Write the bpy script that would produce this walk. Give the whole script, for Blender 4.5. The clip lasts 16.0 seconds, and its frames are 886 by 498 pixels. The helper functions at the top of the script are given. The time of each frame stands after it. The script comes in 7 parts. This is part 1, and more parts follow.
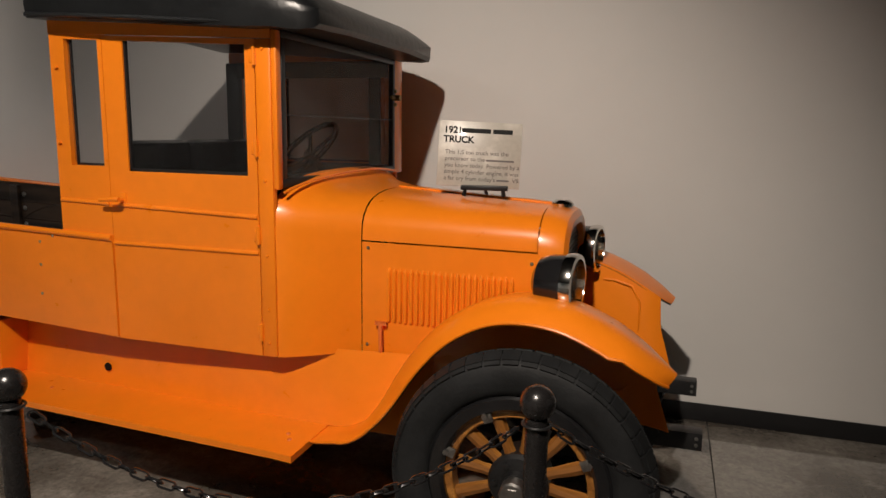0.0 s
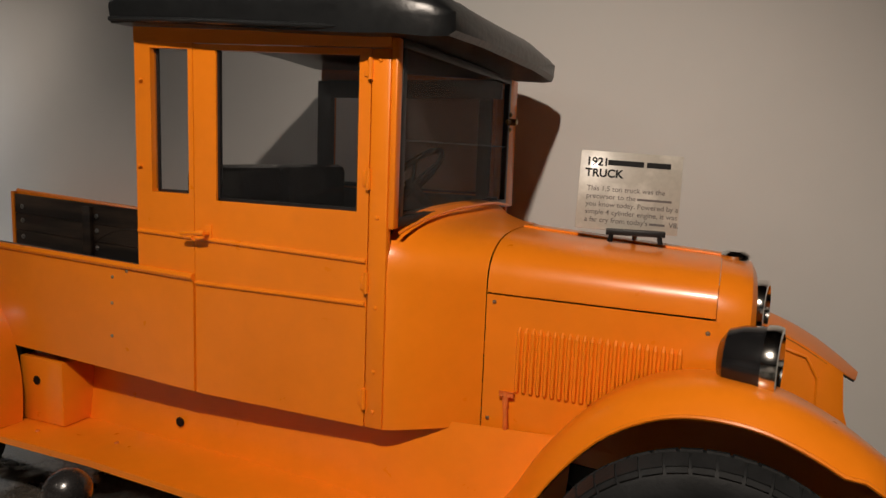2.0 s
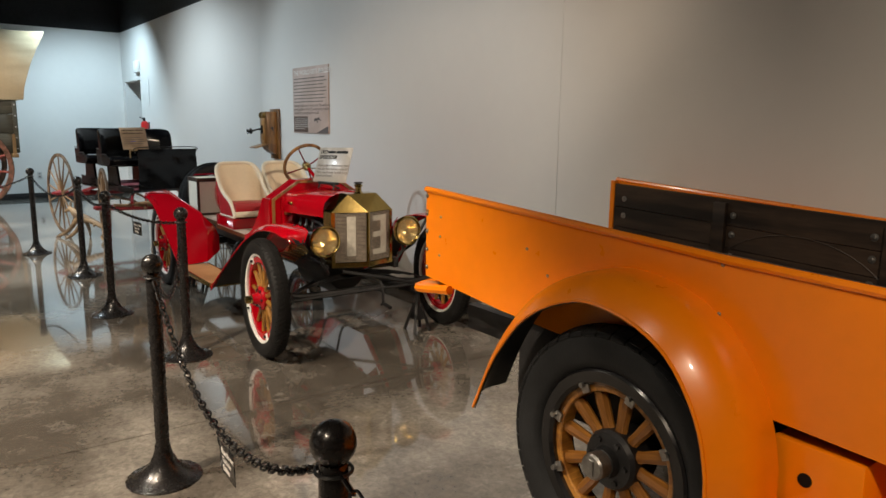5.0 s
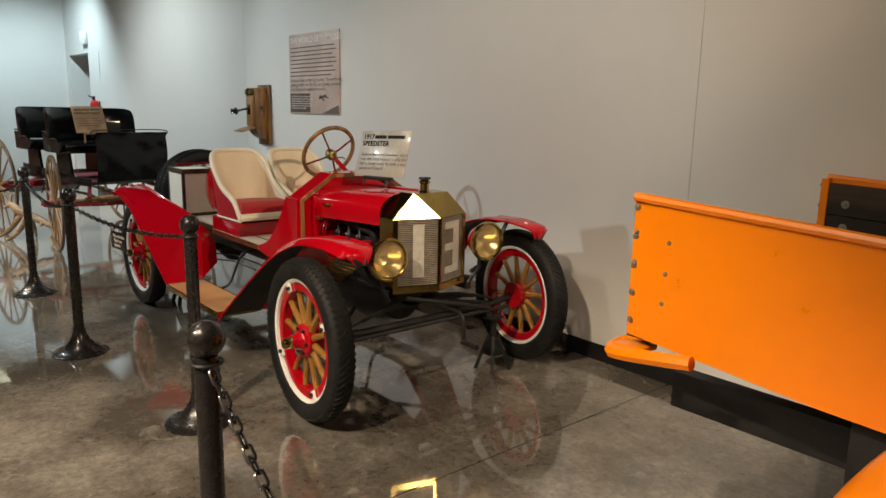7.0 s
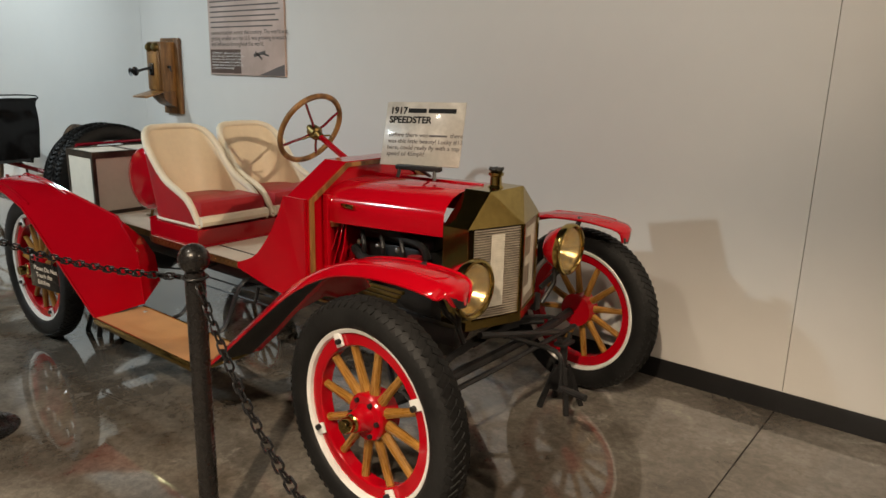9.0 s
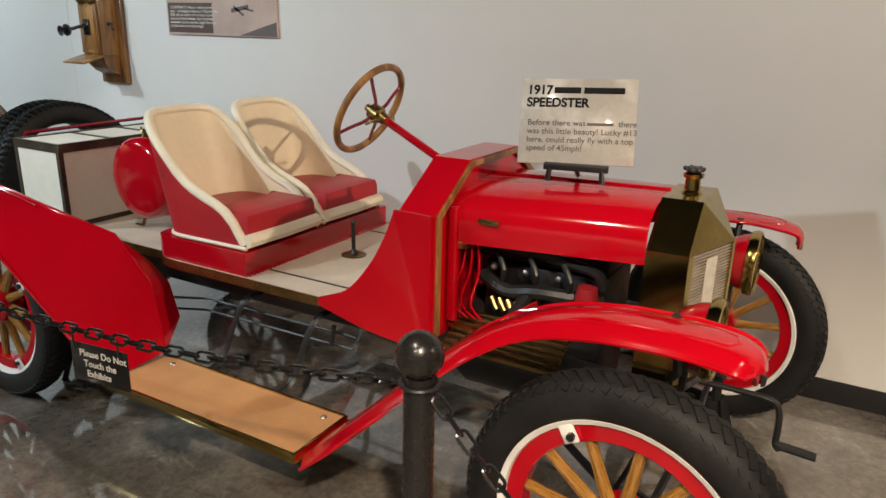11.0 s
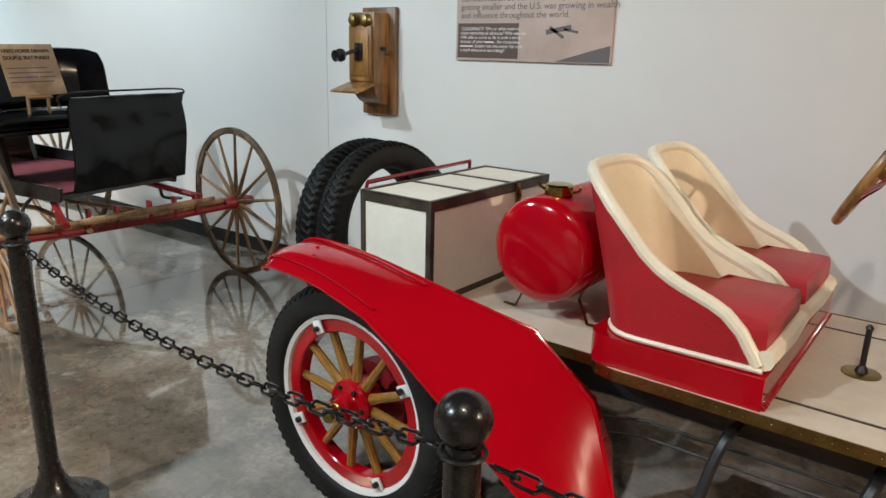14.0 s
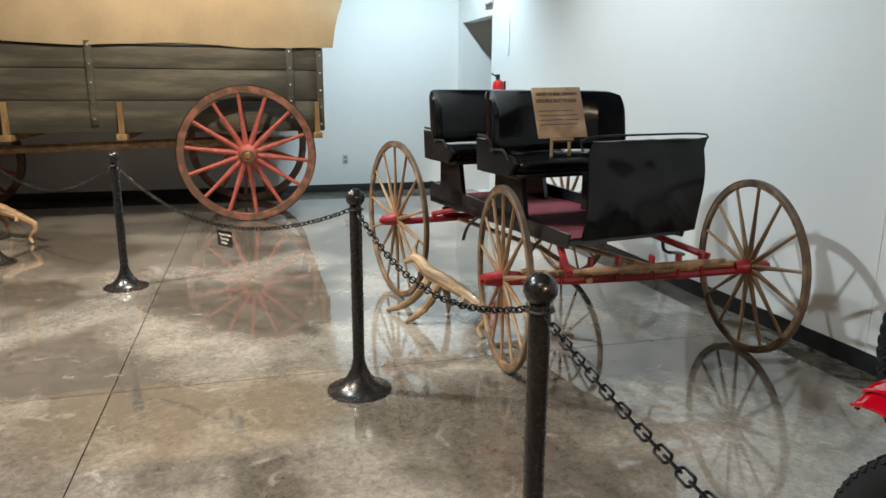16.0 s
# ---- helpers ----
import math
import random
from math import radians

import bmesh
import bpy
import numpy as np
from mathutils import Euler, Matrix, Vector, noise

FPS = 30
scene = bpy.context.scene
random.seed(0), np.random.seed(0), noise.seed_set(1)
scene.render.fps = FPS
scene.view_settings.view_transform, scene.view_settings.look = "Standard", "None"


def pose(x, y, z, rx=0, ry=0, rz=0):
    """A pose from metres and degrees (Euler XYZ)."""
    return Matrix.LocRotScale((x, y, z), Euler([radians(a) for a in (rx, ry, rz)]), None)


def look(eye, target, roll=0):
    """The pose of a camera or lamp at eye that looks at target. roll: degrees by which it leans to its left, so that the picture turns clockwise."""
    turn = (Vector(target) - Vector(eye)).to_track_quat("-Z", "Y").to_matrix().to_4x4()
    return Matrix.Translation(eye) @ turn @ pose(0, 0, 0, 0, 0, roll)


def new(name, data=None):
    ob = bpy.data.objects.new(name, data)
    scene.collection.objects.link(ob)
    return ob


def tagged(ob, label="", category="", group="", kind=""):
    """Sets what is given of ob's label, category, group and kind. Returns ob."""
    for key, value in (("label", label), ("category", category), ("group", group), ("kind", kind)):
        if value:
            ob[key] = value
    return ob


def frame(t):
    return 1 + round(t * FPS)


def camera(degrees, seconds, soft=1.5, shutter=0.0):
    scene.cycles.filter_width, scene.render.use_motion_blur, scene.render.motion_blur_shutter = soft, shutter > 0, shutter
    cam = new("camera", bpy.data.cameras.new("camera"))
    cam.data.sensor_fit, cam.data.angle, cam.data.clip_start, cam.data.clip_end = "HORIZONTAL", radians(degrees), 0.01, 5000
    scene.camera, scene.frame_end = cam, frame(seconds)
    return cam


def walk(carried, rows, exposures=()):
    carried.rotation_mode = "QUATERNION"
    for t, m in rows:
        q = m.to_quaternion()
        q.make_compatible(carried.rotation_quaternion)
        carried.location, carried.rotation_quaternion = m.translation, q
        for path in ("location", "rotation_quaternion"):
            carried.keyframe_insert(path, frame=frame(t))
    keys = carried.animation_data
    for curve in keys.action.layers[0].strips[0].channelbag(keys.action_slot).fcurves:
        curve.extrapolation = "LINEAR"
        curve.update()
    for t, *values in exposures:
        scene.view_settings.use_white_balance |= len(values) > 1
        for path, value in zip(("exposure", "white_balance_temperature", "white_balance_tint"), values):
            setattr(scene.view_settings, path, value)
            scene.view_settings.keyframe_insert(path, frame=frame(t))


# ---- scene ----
cam = camera(64.6, 16.0)
PATH = [
    (0, (1.054, 0.27, 1.632), (0.457, 2.148, 1.293), 0.9),
    (0.5, (0.956, 0.371, 1.619), (0.393, 2.258, 1.271), 1.3),
    (1, (0.841, 0.513, 1.623), (0.274, 2.401, 1.285), 1.7),
    (1.5, (0.739, 0.61, 1.636), (0.107, 2.483, 1.332), 2),
    (2, (0.608, 0.649, 1.644), (-0.134, 2.486, 1.367), 2.2),
    (2.5, (0.381, 0.682, 1.653), (-0.523, 2.447, 1.393), 2.2),
    (3, (0.147, 0.697, 1.631), (-0.969, 2.336, 1.366), 2.1),
    (3.5, (-0.097, 0.726, 1.611), (-1.401, 2.215, 1.323), 2.2),
    (4, (-0.418, 0.822, 1.59), (-1.872, 2.158, 1.274), 1.8),
    (4.5, (-0.813, 0.81, 1.56), (-2.35, 2.043, 1.219), 1),
    (5, (-1.206, 0.807, 1.56), (-2.802, 1.961, 1.213), 0.8),
    (7.5, (-3.102, 0.937, 1.491), (-4.54, 2.269, 1.096), 1.4),
    (8, (-3.473, 0.922, 1.497), (-4.834, 2.33, 1.091), 1.6),
    (10.5, (-5.015, 1.14, 1.503), (-6.002, 2.776, 0.91), 1.4),
    (11, (-5.317, 1.108, 1.519), (-6.246, 2.775, 0.923), 1.5),
    (11.5, (-5.616, 1.065, 1.518), (-6.526, 2.744, 0.924), 1.4),
    (12, (-5.884, 1.124, 1.507), (-6.801, 2.801, 0.917), 1.4),
    (12.5, (-6.124, 1.148, 1.508), (-7.033, 2.834, 0.933), 1.4),
    (13, (-6.397, 1.095, 1.512), (-7.292, 2.795, 0.956), 1.6),
    (13.5, (-6.592, 1.062, 1.498), (-7.563, 2.722, 0.949), 1.5),
    (14, (-6.761, 1.114, 1.492), (-7.931, 2.643, 0.95), 1.4),
    (14.5, (-6.937, 1.2, 1.498), (-8.33, 2.536, 0.973), 1.3),
    (15, (-7.078, 1.221, 1.491), (-8.661, 2.33, 0.975), 1.3),
    (15.5, (-7.257, 1.247, 1.48), (-8.991, 2.109, 0.977), 1.2),
    (16, (-7.385, 1.245, 1.473), (-9.267, 1.75, 1.024), 0.3),
]
EXPOSURES = [(0.0, 0.26, 6050, 10), (1.5, 0.08, 6150, 10), (3.0, 0.0, 6350, 10), (5.0, 0.27, 6900, 10), (7.5, 0.2, 7500, 10), (8.0, 0.17, 7450, 10), (10.5, 0.54, 7000, 10), (12.5, 0.63, 6850, 10), (14.0, 0.68, 6950, 10), (16.0, 0.66, 7000, 10)]
walk(cam, [(t, look(eye, target, roll)) for t, eye, target, roll in PATH], EXPOSURES)

# ---- world and lamps: a windowless hall under ceiling spots and added fill spots ----
world = bpy.data.worlds.new("hall")
scene.world = world
world.use_nodes = True
world.node_tree.nodes["Background"].inputs[0].default_value = (0.02, 0.02, 0.022, 1)
world.node_tree.nodes["Background"].inputs[1].default_value = 0.3


def spot(eye, target, watts, color, angle, size=0.06, blend=0.5):
    data = bpy.data.lights.new("ceiling_and_fill_spot", "SPOT")
    data.energy, data.color, data.spot_size, data.spot_blend, data.shadow_soft_size = watts, color, radians(angle), blend, size
    ob = new("ceiling_and_fill_spot", data)
    ob.matrix_world = look(eye, target)
    return ob


WARM, MILD, COOL = (1.0, 0.83, 0.66), (1.0, 0.90, 0.78), (0.70, 0.87, 1.0)
spot((0.4, -0.35, 3.95), (-0.15, 3.0, 1.0), 620, WARM, 72, blend=0.9)
# added fill for the dim wall behind the truck bed, no lamp known here
spot((-2.7, 0.3, 3.95), (-2.7, 4.3, 1.9), 55, MILD, 90, blend=0.9)
# two added fills that lift the floor between truck and speedster
spot((-5.4, -1.9, 3.95), (-4.6, 0.3, 0.0), 680, MILD, 66, blend=0.8)
spot((-3.9, -0.7, 3.95), (-4.7, 1.5, 0.0), 680, WARM, 62)
spot((-0.2, 3.45, 3.95), (-7.2, 3.45, 1.0), 640, WARM, 28)
# added fill that warms the wall beside the speedster's nose
spot((-3.3, 1.0, 3.95), (-5.4, 4.35, 1.2), 75, WARM, 62, blend=0.8)
spot((-6.4, 0.5, 3.95), (-6.4, 2.4, 0.4), 120, MILD, 105)
spot((-9.6, -1.6, 3.95), (-7.7, 4.1, 1.75), 430, COOL, 50)
spot((-11.4, 0.2, 3.95), (-11.2, 2.6, 0.2), 350, COOL, 105)
spot((-13.6, 0.6, 3.95), (-14.9, 0.3, 0.3), 400, MILD, 120)
spot((-15.4, 2.9, 3.95), (-16.5, 3.5, 0.8), 430, (0.58, 0.82, 1.0), 120, blend=0.9)
# two added fills on the unseen south side, mirrored in brass and gloss
spot((-6.6, -4.2, 3.95), (-6.6, -5.4, 0.0), 260, MILD, 110)
spot((0.8, -4.2, 3.95), (0.8, -5.4, 0.0), 200, WARM, 110)
spot((-12.4, 2.0, 3.95), (-12.6, 4.1, 1.0), 250, COOL, 105, blend=0.9)
# three added fills that brighten the aisle floor
spot((-1.8, -1.2, 3.95), (-1.8, -0.6, 0.0), 300, WARM, 80)
spot((-9.6, -0.6, 3.95), (-9.9, 0.5, 0.0), 460, MILD, 62)
spot((-12.2, -1.6, 3.95), (-12.2, -0.6, 0.0), 690, MILD, 100)

# ---- helpers for building ----
WORLD = {}


def thing(name, at=(0, 0, 0), label="", category="", group="", kind="", turn=0):
    ob = new(name)
    ob.empty_display_size = 0.1
    ob.matrix_basis = pose(*at, 0, 0, turn)
    WORLD[ob.name] = ob.matrix_basis.copy()
    return tagged(ob, label, category, group, kind)


def to_mesh(name, bm, material, smooth=35):
    bmesh.ops.recalc_face_normals(bm, faces=bm.faces)
    if smooth:
        for f in bm.faces:
            f.smooth = True
        for e in bm.edges:
            if len(e.link_faces) == 2 and e.calc_face_angle(0) > radians(smooth):
                e.smooth = False
    me = bpy.data.meshes.new(name)
    bm.to_mesh(me)
    bm.free()
    for m in material if isinstance(material, (list, tuple)) else [material]:
        me.materials.append(m)
    return me


def part(name, bm, material, parent, label="", smooth=35):
    """A bmesh in world places as one mesh under a thing or a part."""
    bm.transform(WORLD[parent.name].inverted())
    ob = new(name, to_mesh(name, bm, material, smooth))
    ob.parent = parent
    WORLD[ob.name] = WORLD[parent.name].copy()
    return tagged(ob, label)


def placed(name, mesh, parent, m, label=""):
    """A shared mesh under a parent, at the world pose m."""
    ob = new(name, mesh)
    ob.parent = parent
    ob.matrix_basis = WORLD[parent.name].inverted() @ m
    WORLD[ob.name] = m.copy()
    return tagged(ob, label)


def solo(name, bm, material, label="", category="", group="", kind="", smooth=35):
    ob = new(name, to_mesh(name, bm, material, smooth))
    WORLD[ob.name] = Matrix()
    return tagged(ob, label, category, group, kind)


def B():
    return bmesh.new()


def box(bm, x0, x1, y0, y1, z0, z1, bevel=0.0, m=None):
    r = bmesh.ops.create_cube(bm, size=1.0)["verts"]
    for v in r:
        v.co = Vector(((x0 + x1) / 2 + v.co.x * (x1 - x0), (y0 + y1) / 2 + v.co.y * (y1 - y0), (z0 + z1) / 2 + v.co.z * (z1 - z0)))
    if bevel:
        es = list({e for v in r for e in v.link_edges})
        r = [v for v in bmesh.ops.bevel(bm, geom=es, offset=bevel, segments=2, affect="EDGES", profile=0.5)["verts"]]
    if m is not None:
        bmesh.ops.transform(bm, matrix=m, verts=list(set(r)))
    return bm


def prism(bm, pts, axis, a, b):
    """A polygon pulled along an axis from a to b. pts: (x, z) for y, (y, z) for x, (x, y) for z."""
    def at(p, h):
        return {"y": (p[0], h, p[1]), "x": (h, p[0], p[1]), "z": (p[0], p[1], h)}[axis]
    lo = [bm.verts.new(at(p, a)) for p in pts]
    hi = [bm.verts.new(at(p, b)) for p in pts]
    bm.faces.new(lo[::-1])
    bm.faces.new(hi)
    for i in range(len(pts)):
        j = (i + 1) % len(pts)
        bm.faces.new((lo[i], lo[j], hi[j], hi[i]))
    return bm


def curve(pts, n=8, closed=False):
    """Points of a smooth line through pts."""
    ps, out = [Vector(p) for p in pts], []
    k = len(ps)
    for i in range(k if closed else k - 1):
        if closed:
            a, b, c, d = ps[i - 1], ps[i], ps[(i + 1) % k], ps[(i + 2) % k]
        else:
            a, b, c, d = ps[max(i - 1, 0)], ps[i], ps[i + 1], ps[min(i + 2, k - 1)]
        for s in range(n):
            t = s / n
            out.append(0.5 * (2 * b + (c - a) * t + (2 * a - 5 * b + 4 * c - d) * t * t + (3 * b - a - 3 * c + d) * t ** 3))
    if not closed:
        out.append(ps[-1])
    return out


def loft(bm, rings, closed=True, caps=True):
    vs = [[bm.verts.new(p) for p in r] for r in rings]
    n = len(vs[0])
    for a, b in zip(vs, vs[1:]):
        for i in range(n if closed else n - 1):
            j = (i + 1) % n
            bm.faces.new((a[i], a[j], b[j], b[i]))
    if caps and closed:
        bm.faces.new(vs[0][::-1])
        bm.faces.new(vs[-1])
    return vs


def tube(bm, pts, r, n=8, closed=False, flat=1.0):
    """A round bar along pts; r a number or one for each point."""
    ps = [Vector(p) for p in pts]
    k = len(ps)
    rs = r if isinstance(r, (list, tuple)) else [r] * k
    rings, side = [], None
    for i, p in enumerate(ps):
        d = (ps[(i + 1) % k] - ps[i - 1]) if closed else (ps[min(i + 1, k - 1)] - ps[max(i - 1, 0)])
        d.normalize()
        if side is None:
            side = d.cross(Vector((0, 0, 1)) if abs(d.z) < 0.9 else Vector((1, 0, 0)))
        side = (side - d * side.dot(d)).normalized()
        up = d.cross(side)
        rings.append([p + (side * math.cos(2 * math.pi * j / n) + up * flat * math.sin(2 * math.pi * j / n)) * rs[i] for j in range(n)])
    vs = loft(bm, rings, True, not closed)
    if closed:
        for j in range(n):
            q = (j + 1) % n
            bm.faces.new((vs[-1][j], vs[-1][q], vs[0][q], vs[0][j]))
    return bm


def lathe(bm, profile, m=None, n=24, closed=False):
    """(radius, height) pairs turned about the local z axis."""
    m = m or Matrix()
    rings = [[m @ Vector((max(r, 1e-4) * math.cos(2 * math.pi * j / n), max(r, 1e-4) * math.sin(2 * math.pi * j / n), h)) for j in range(n)] for r, h in profile]
    vs = loft(bm, rings, True, not closed)
    if closed:
        for j in range(n):
            q = (j + 1) % n
            bm.faces.new((vs[-1][j], vs[-1][q], vs[0][q], vs[0][j]))
    return bm


def rod(bm, a, b, r0, r1=None, n=10):
    return tube(bm, [a, b], [r0, r0 if r1 is None else r1], n)


def along(p, d):
    """The pose at p whose z axis runs along d."""
    return Matrix.Translation(p) @ Vector(d).to_track_quat("Z", "Y").to_matrix().to_4x4()


def sheet(bm, rows, thick):
    """A skin through rows of points, thickened."""
    fs_before = set(bm.faces)
    loft(bm, rows, False, False)
    fs = [f for f in bm.faces if f not in fs_before]
    bmesh.ops.recalc_face_normals(bm, faces=fs)
    bmesh.ops.solidify(bm, geom=fs, thickness=thick)
    return bm


def dome(bm, p, d, r, h=None, n=8):
    h = r * 0.6 if h is None else h
    return lathe(bm, [(r, 0), (r * 0.92, h * 0.4), (r * 0.6, h * 0.85), (0, h)], along(p, d), n)


def holed(bm, outer, inner, y0, y1):
    """A four-sided panel in the xz plane with a four-sided opening, corners given in the same order."""
    vs = [[bm.verts.new((x, y, z)) for x, z in loop] for y in (y0, y1) for loop in (outer, inner)]
    a, b, c, d = vs
    for i in range(4):
        j = (i + 1) % 4
        for q in ((a[i], a[j], b[j], b[i]), (c[i], d[i], d[j], c[j]), (a[i], c[i], c[j], a[j]), (b[i], b[j], d[j], d[i])):
            bm.faces.new(q)
    return bm


# ---- materials ----
def mat(name, color, rough=0.5, metal=0.0, vary=0.08, scale=6.0, bump=0.0, bump_scale=80.0, coat=0.0, second=None, wear=0.0, stretch=(1, 1, 1), rough_vary=0.1, spec=0.5):
    m = bpy.data.materials.new(name)
    m.use_nodes = True
    t = m.node_tree
    b = t.nodes["Principled BSDF"]
    b.inputs["Roughness"].default_value, b.inputs["Metallic"].default_value = rough, metal
    b.inputs["Coat Weight"].default_value, b.inputs["Coat Roughness"].default_value = coat, 0.08
    b.inputs["Specular IOR Level"].default_value = spec
    co = t.nodes.new("ShaderNodeTexCoord")
    mp = t.nodes.new("ShaderNodeMapping")
    mp.inputs["Scale"].default_value = stretch
    t.links.new(co.outputs["Object"], mp.inputs["Vector"])

    def noise_node(s, detail=5.0):
        n = t.nodes.new("ShaderNodeTexNoise")
        n.inputs["Scale"].default_value, n.inputs["Detail"].default_value = s, detail
        t.links.new(mp.outputs["Vector"], n.inputs["Vector"])
        return n
    big, fine = noise_node(scale), noise_node(scale * 9)
    mix = t.nodes.new("ShaderNodeMix")
    mix.data_type = "RGBA"
    lo = [max(0, c * (1 - vary)) for c in color]
    hi = [min(1, c * (1 + vary)) for c in color] if second is None else second
    ramp = t.nodes.new("ShaderNodeMapRange")
    ramp.inputs[1].default_value, ramp.inputs[2].default_value = (0.35, 0.65) if second is None else (0.45, 0.62)
    t.links.new(big.outputs["Fac"], ramp.inputs[0])
    t.links.new(ramp.outputs[0], mix.inputs["Factor"])
    mix.inputs["A"].default_value, mix.inputs["B"].default_value = (*lo, 1), (*hi, 1)
    grain = t.nodes.new("ShaderNodeMix")
    grain.data_type, grain.blend_type = "RGBA", "MULTIPLY"
    gr = t.nodes.new("ShaderNodeMapRange")
    gr.inputs[1].default_value, gr.inputs[2].default_value, gr.inputs[3].default_value, gr.inputs[4].default_value = 0.3, 0.7, 1 - vary, 1.0
    t.links.new(fine.outputs["Fac"], gr.inputs[0])
    grain.inputs["Factor"].default_value = 1.0
    t.links.new(mix.outputs["Result"], grain.inputs["A"])
    t.links.new(gr.outputs[0], grain.inputs["B"])
    t.links.new(grain.outputs["Result"], b.inputs["Base Color"])
    rr = t.nodes.new("ShaderNodeMapRange")
    rr.inputs[3].default_value, rr.inputs[4].default_value = max(0.02, rough * (1 - rough_vary * 2)), min(1, rough * (1 + rough_vary * 2))
    t.links.new(fine.outputs["Fac"], rr.inputs[0])
    t.links.new(rr.outputs[0], b.inputs["Roughness"])
    if bump:
        bn, bp = noise_node(bump_scale, 3.0), t.nodes.new("ShaderNodeBump")
        bp.inputs["Strength"].default_value, bp.inputs["Distance"].default_value = bump, 0.004
        t.links.new(bn.outputs["Fac"], bp.inputs["Height"])
        t.links.new(bp.outputs["Normal"], b.inputs["Normal"])
    return m


def wood(name, dark, light, rough=0.4, coat=0.0, axis="x", scale=14.0):
    st = {"x": (0.12, 1, 1), "y": (1, 0.12, 1), "z": (1, 1, 0.12)}[axis]
    return mat(name, dark, rough, 0, 0.35, scale, 0.25, 60, coat, second=light, stretch=st)


ORANGE = mat("orange_enamel", (0.90, 0.235, 0.005), 0.30, 0, 0.05, 1.6, 0.06, 14, 0.22)
# darker, rougher orange for the far cab side, hood latches and board bolts
ORANGE_DULL = mat("dull_orange_paint", (0.70, 0.16, 0.02), 0.55, 0, 0.12, 3, 0.1, 40)
RED = mat("red_gloss", (0.44, 0.002, 0.010), 0.11, 0, 0.06, 2.0, 0.03, 12, 0.3)
DARK_RED = mat("red_worn_paint", (0.28, 0.012, 0.018), 0.4, 0, 0.25, 8, 0.2, 60)
MAROON = mat("maroon_gloss", (0.22, 0.008, 0.02), 0.2, 0, 0.1, 8, 0, 1, 0.4)
BLACK_PAINT = mat("black_gloss_paint", (0.012, 0.012, 0.013), 0.22, 0, 0.2, 5, 0.03, 20, 0.3)
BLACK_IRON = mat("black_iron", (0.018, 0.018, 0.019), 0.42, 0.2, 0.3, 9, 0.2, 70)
BLACK_VINYL = mat("black_vinyl", (0.011, 0.012, 0.013), 0.33, 0, 0.2, 4, 0.35, 26)
BLACK_LEATHER = mat("black_leather", (0.004, 0.004, 0.005), 0.20, 0, 0.2, 5, 0.5, 9, 0.1, spec=0.25)
RUBBER = mat("black_rubber", (0.016, 0.017, 0.018), 0.62, 0, 0.25, 7, 0.3, 90, spec=0.25)
RUBBER_GREY = mat("worn_rubber", (0.013, 0.013, 0.013), 0.6, 0, 0.35, 9, 0.3, 90, spec=0.25)
STANCHION = mat("black_powder_coat", (0.014, 0.013, 0.013), 0.27, 0, 0.15, 6, 0.08, 120, 0.2)
CHROME = mat("chrome", (0.72, 0.70, 0.66), 0.12, 1.0, 0.06, 6)
STEEL = mat("dull_steel", (0.45, 0.44, 0.42), 0.38, 1.0, 0.2, 30)
REFLECTOR = mat("gilt_reflector", (0.86, 0.66, 0.30), 0.22, 1.0, 0.08, 9, 0.25, 60)
BRASS = mat("polished_brass", (0.50, 0.365, 0.125), 0.15, 1.0, 0.16, 5, 0.05, 14)
FIN = mat("tarnished_fin", (0.40, 0.34, 0.28), 0.45, 0.3, 0.2, 30)
BRASS_DARK = mat("aged_brass", (0.30, 0.21, 0.08), 0.34, 1.0, 0.25, 12, 0.1, 40)
WHITE_RIM = mat("white_rim_paint", (0.80, 0.79, 0.76), 0.3, 0, 0.05, 10)
SPOKE = wood("varnished_spoke", (0.50, 0.23, 0.045), (0.62, 0.32, 0.08), 0.28, 0.4, "z", 18)
TRUCK_SPOKE = wood("amber_spoke", (0.42, 0.165, 0.03), (0.58, 0.26, 0.05), 0.34, 0.3, "z", 16)
BUGGY_WOOD = wood("natural_hickory", (0.34, 0.19, 0.09), (0.47, 0.29, 0.15), 0.45, 0.1, "z", 12)
RIM_WOOD = wood("brown_felloe", (0.17, 0.10, 0.055), (0.28, 0.17, 0.09), 0.5, 0.1, "z", 9)
OAK = wood("golden_oak", (0.33, 0.15, 0.04), (0.45, 0.22, 0.07), 0.38, 0.2, "z", 20)
OAK_DARK = wood("brown_oak", (0.22, 0.095, 0.025), (0.33, 0.15, 0.045), 0.4, 0.2, "z", 20)
BED_WOOD = wood("dark_stained_plank", (0.020, 0.013, 0.009), (0.055, 0.034, 0.022), 0.5, 0.1, "x", 10)
WAGON_WOOD = wood("weathered_green_plank", (0.085, 0.078, 0.055), (0.135, 0.12, 0.085), 0.7, 0, "y", 6)
WAGON_TRIM = wood("bare_ash", (0.36, 0.21, 0.09), (0.45, 0.29, 0.14), 0.6, 0, "z", 9)
WAGON_RED = mat("faded_red_paint", (0.42, 0.095, 0.07), 0.6, 0, 0.22, 7, 0.2, 60)
WAGON_RIM = wood("worn_red_felloe", (0.21, 0.11, 0.065), (0.33, 0.13, 0.09), 0.6, 0, "z", 8)
CANVAS = mat("tan_canvas", (0.32, 0.245, 0.15), 0.9, 0, 0.08, 3, 0.35, 200)
CREAM = mat("cream_leather", (0.84, 0.71, 0.51), 0.46, 0, 0.05, 5, 0.12, 90, 0.0)
CREAM_TRIM = mat("ivory_piping", (0.84, 0.76, 0.60), 0.40, 0, 0.05, 8, 0.1, 60)
RED_LEATHER = mat("red_leather", (0.42, 0.012, 0.02), 0.42, 0, 0.1, 6, 0.2, 110)
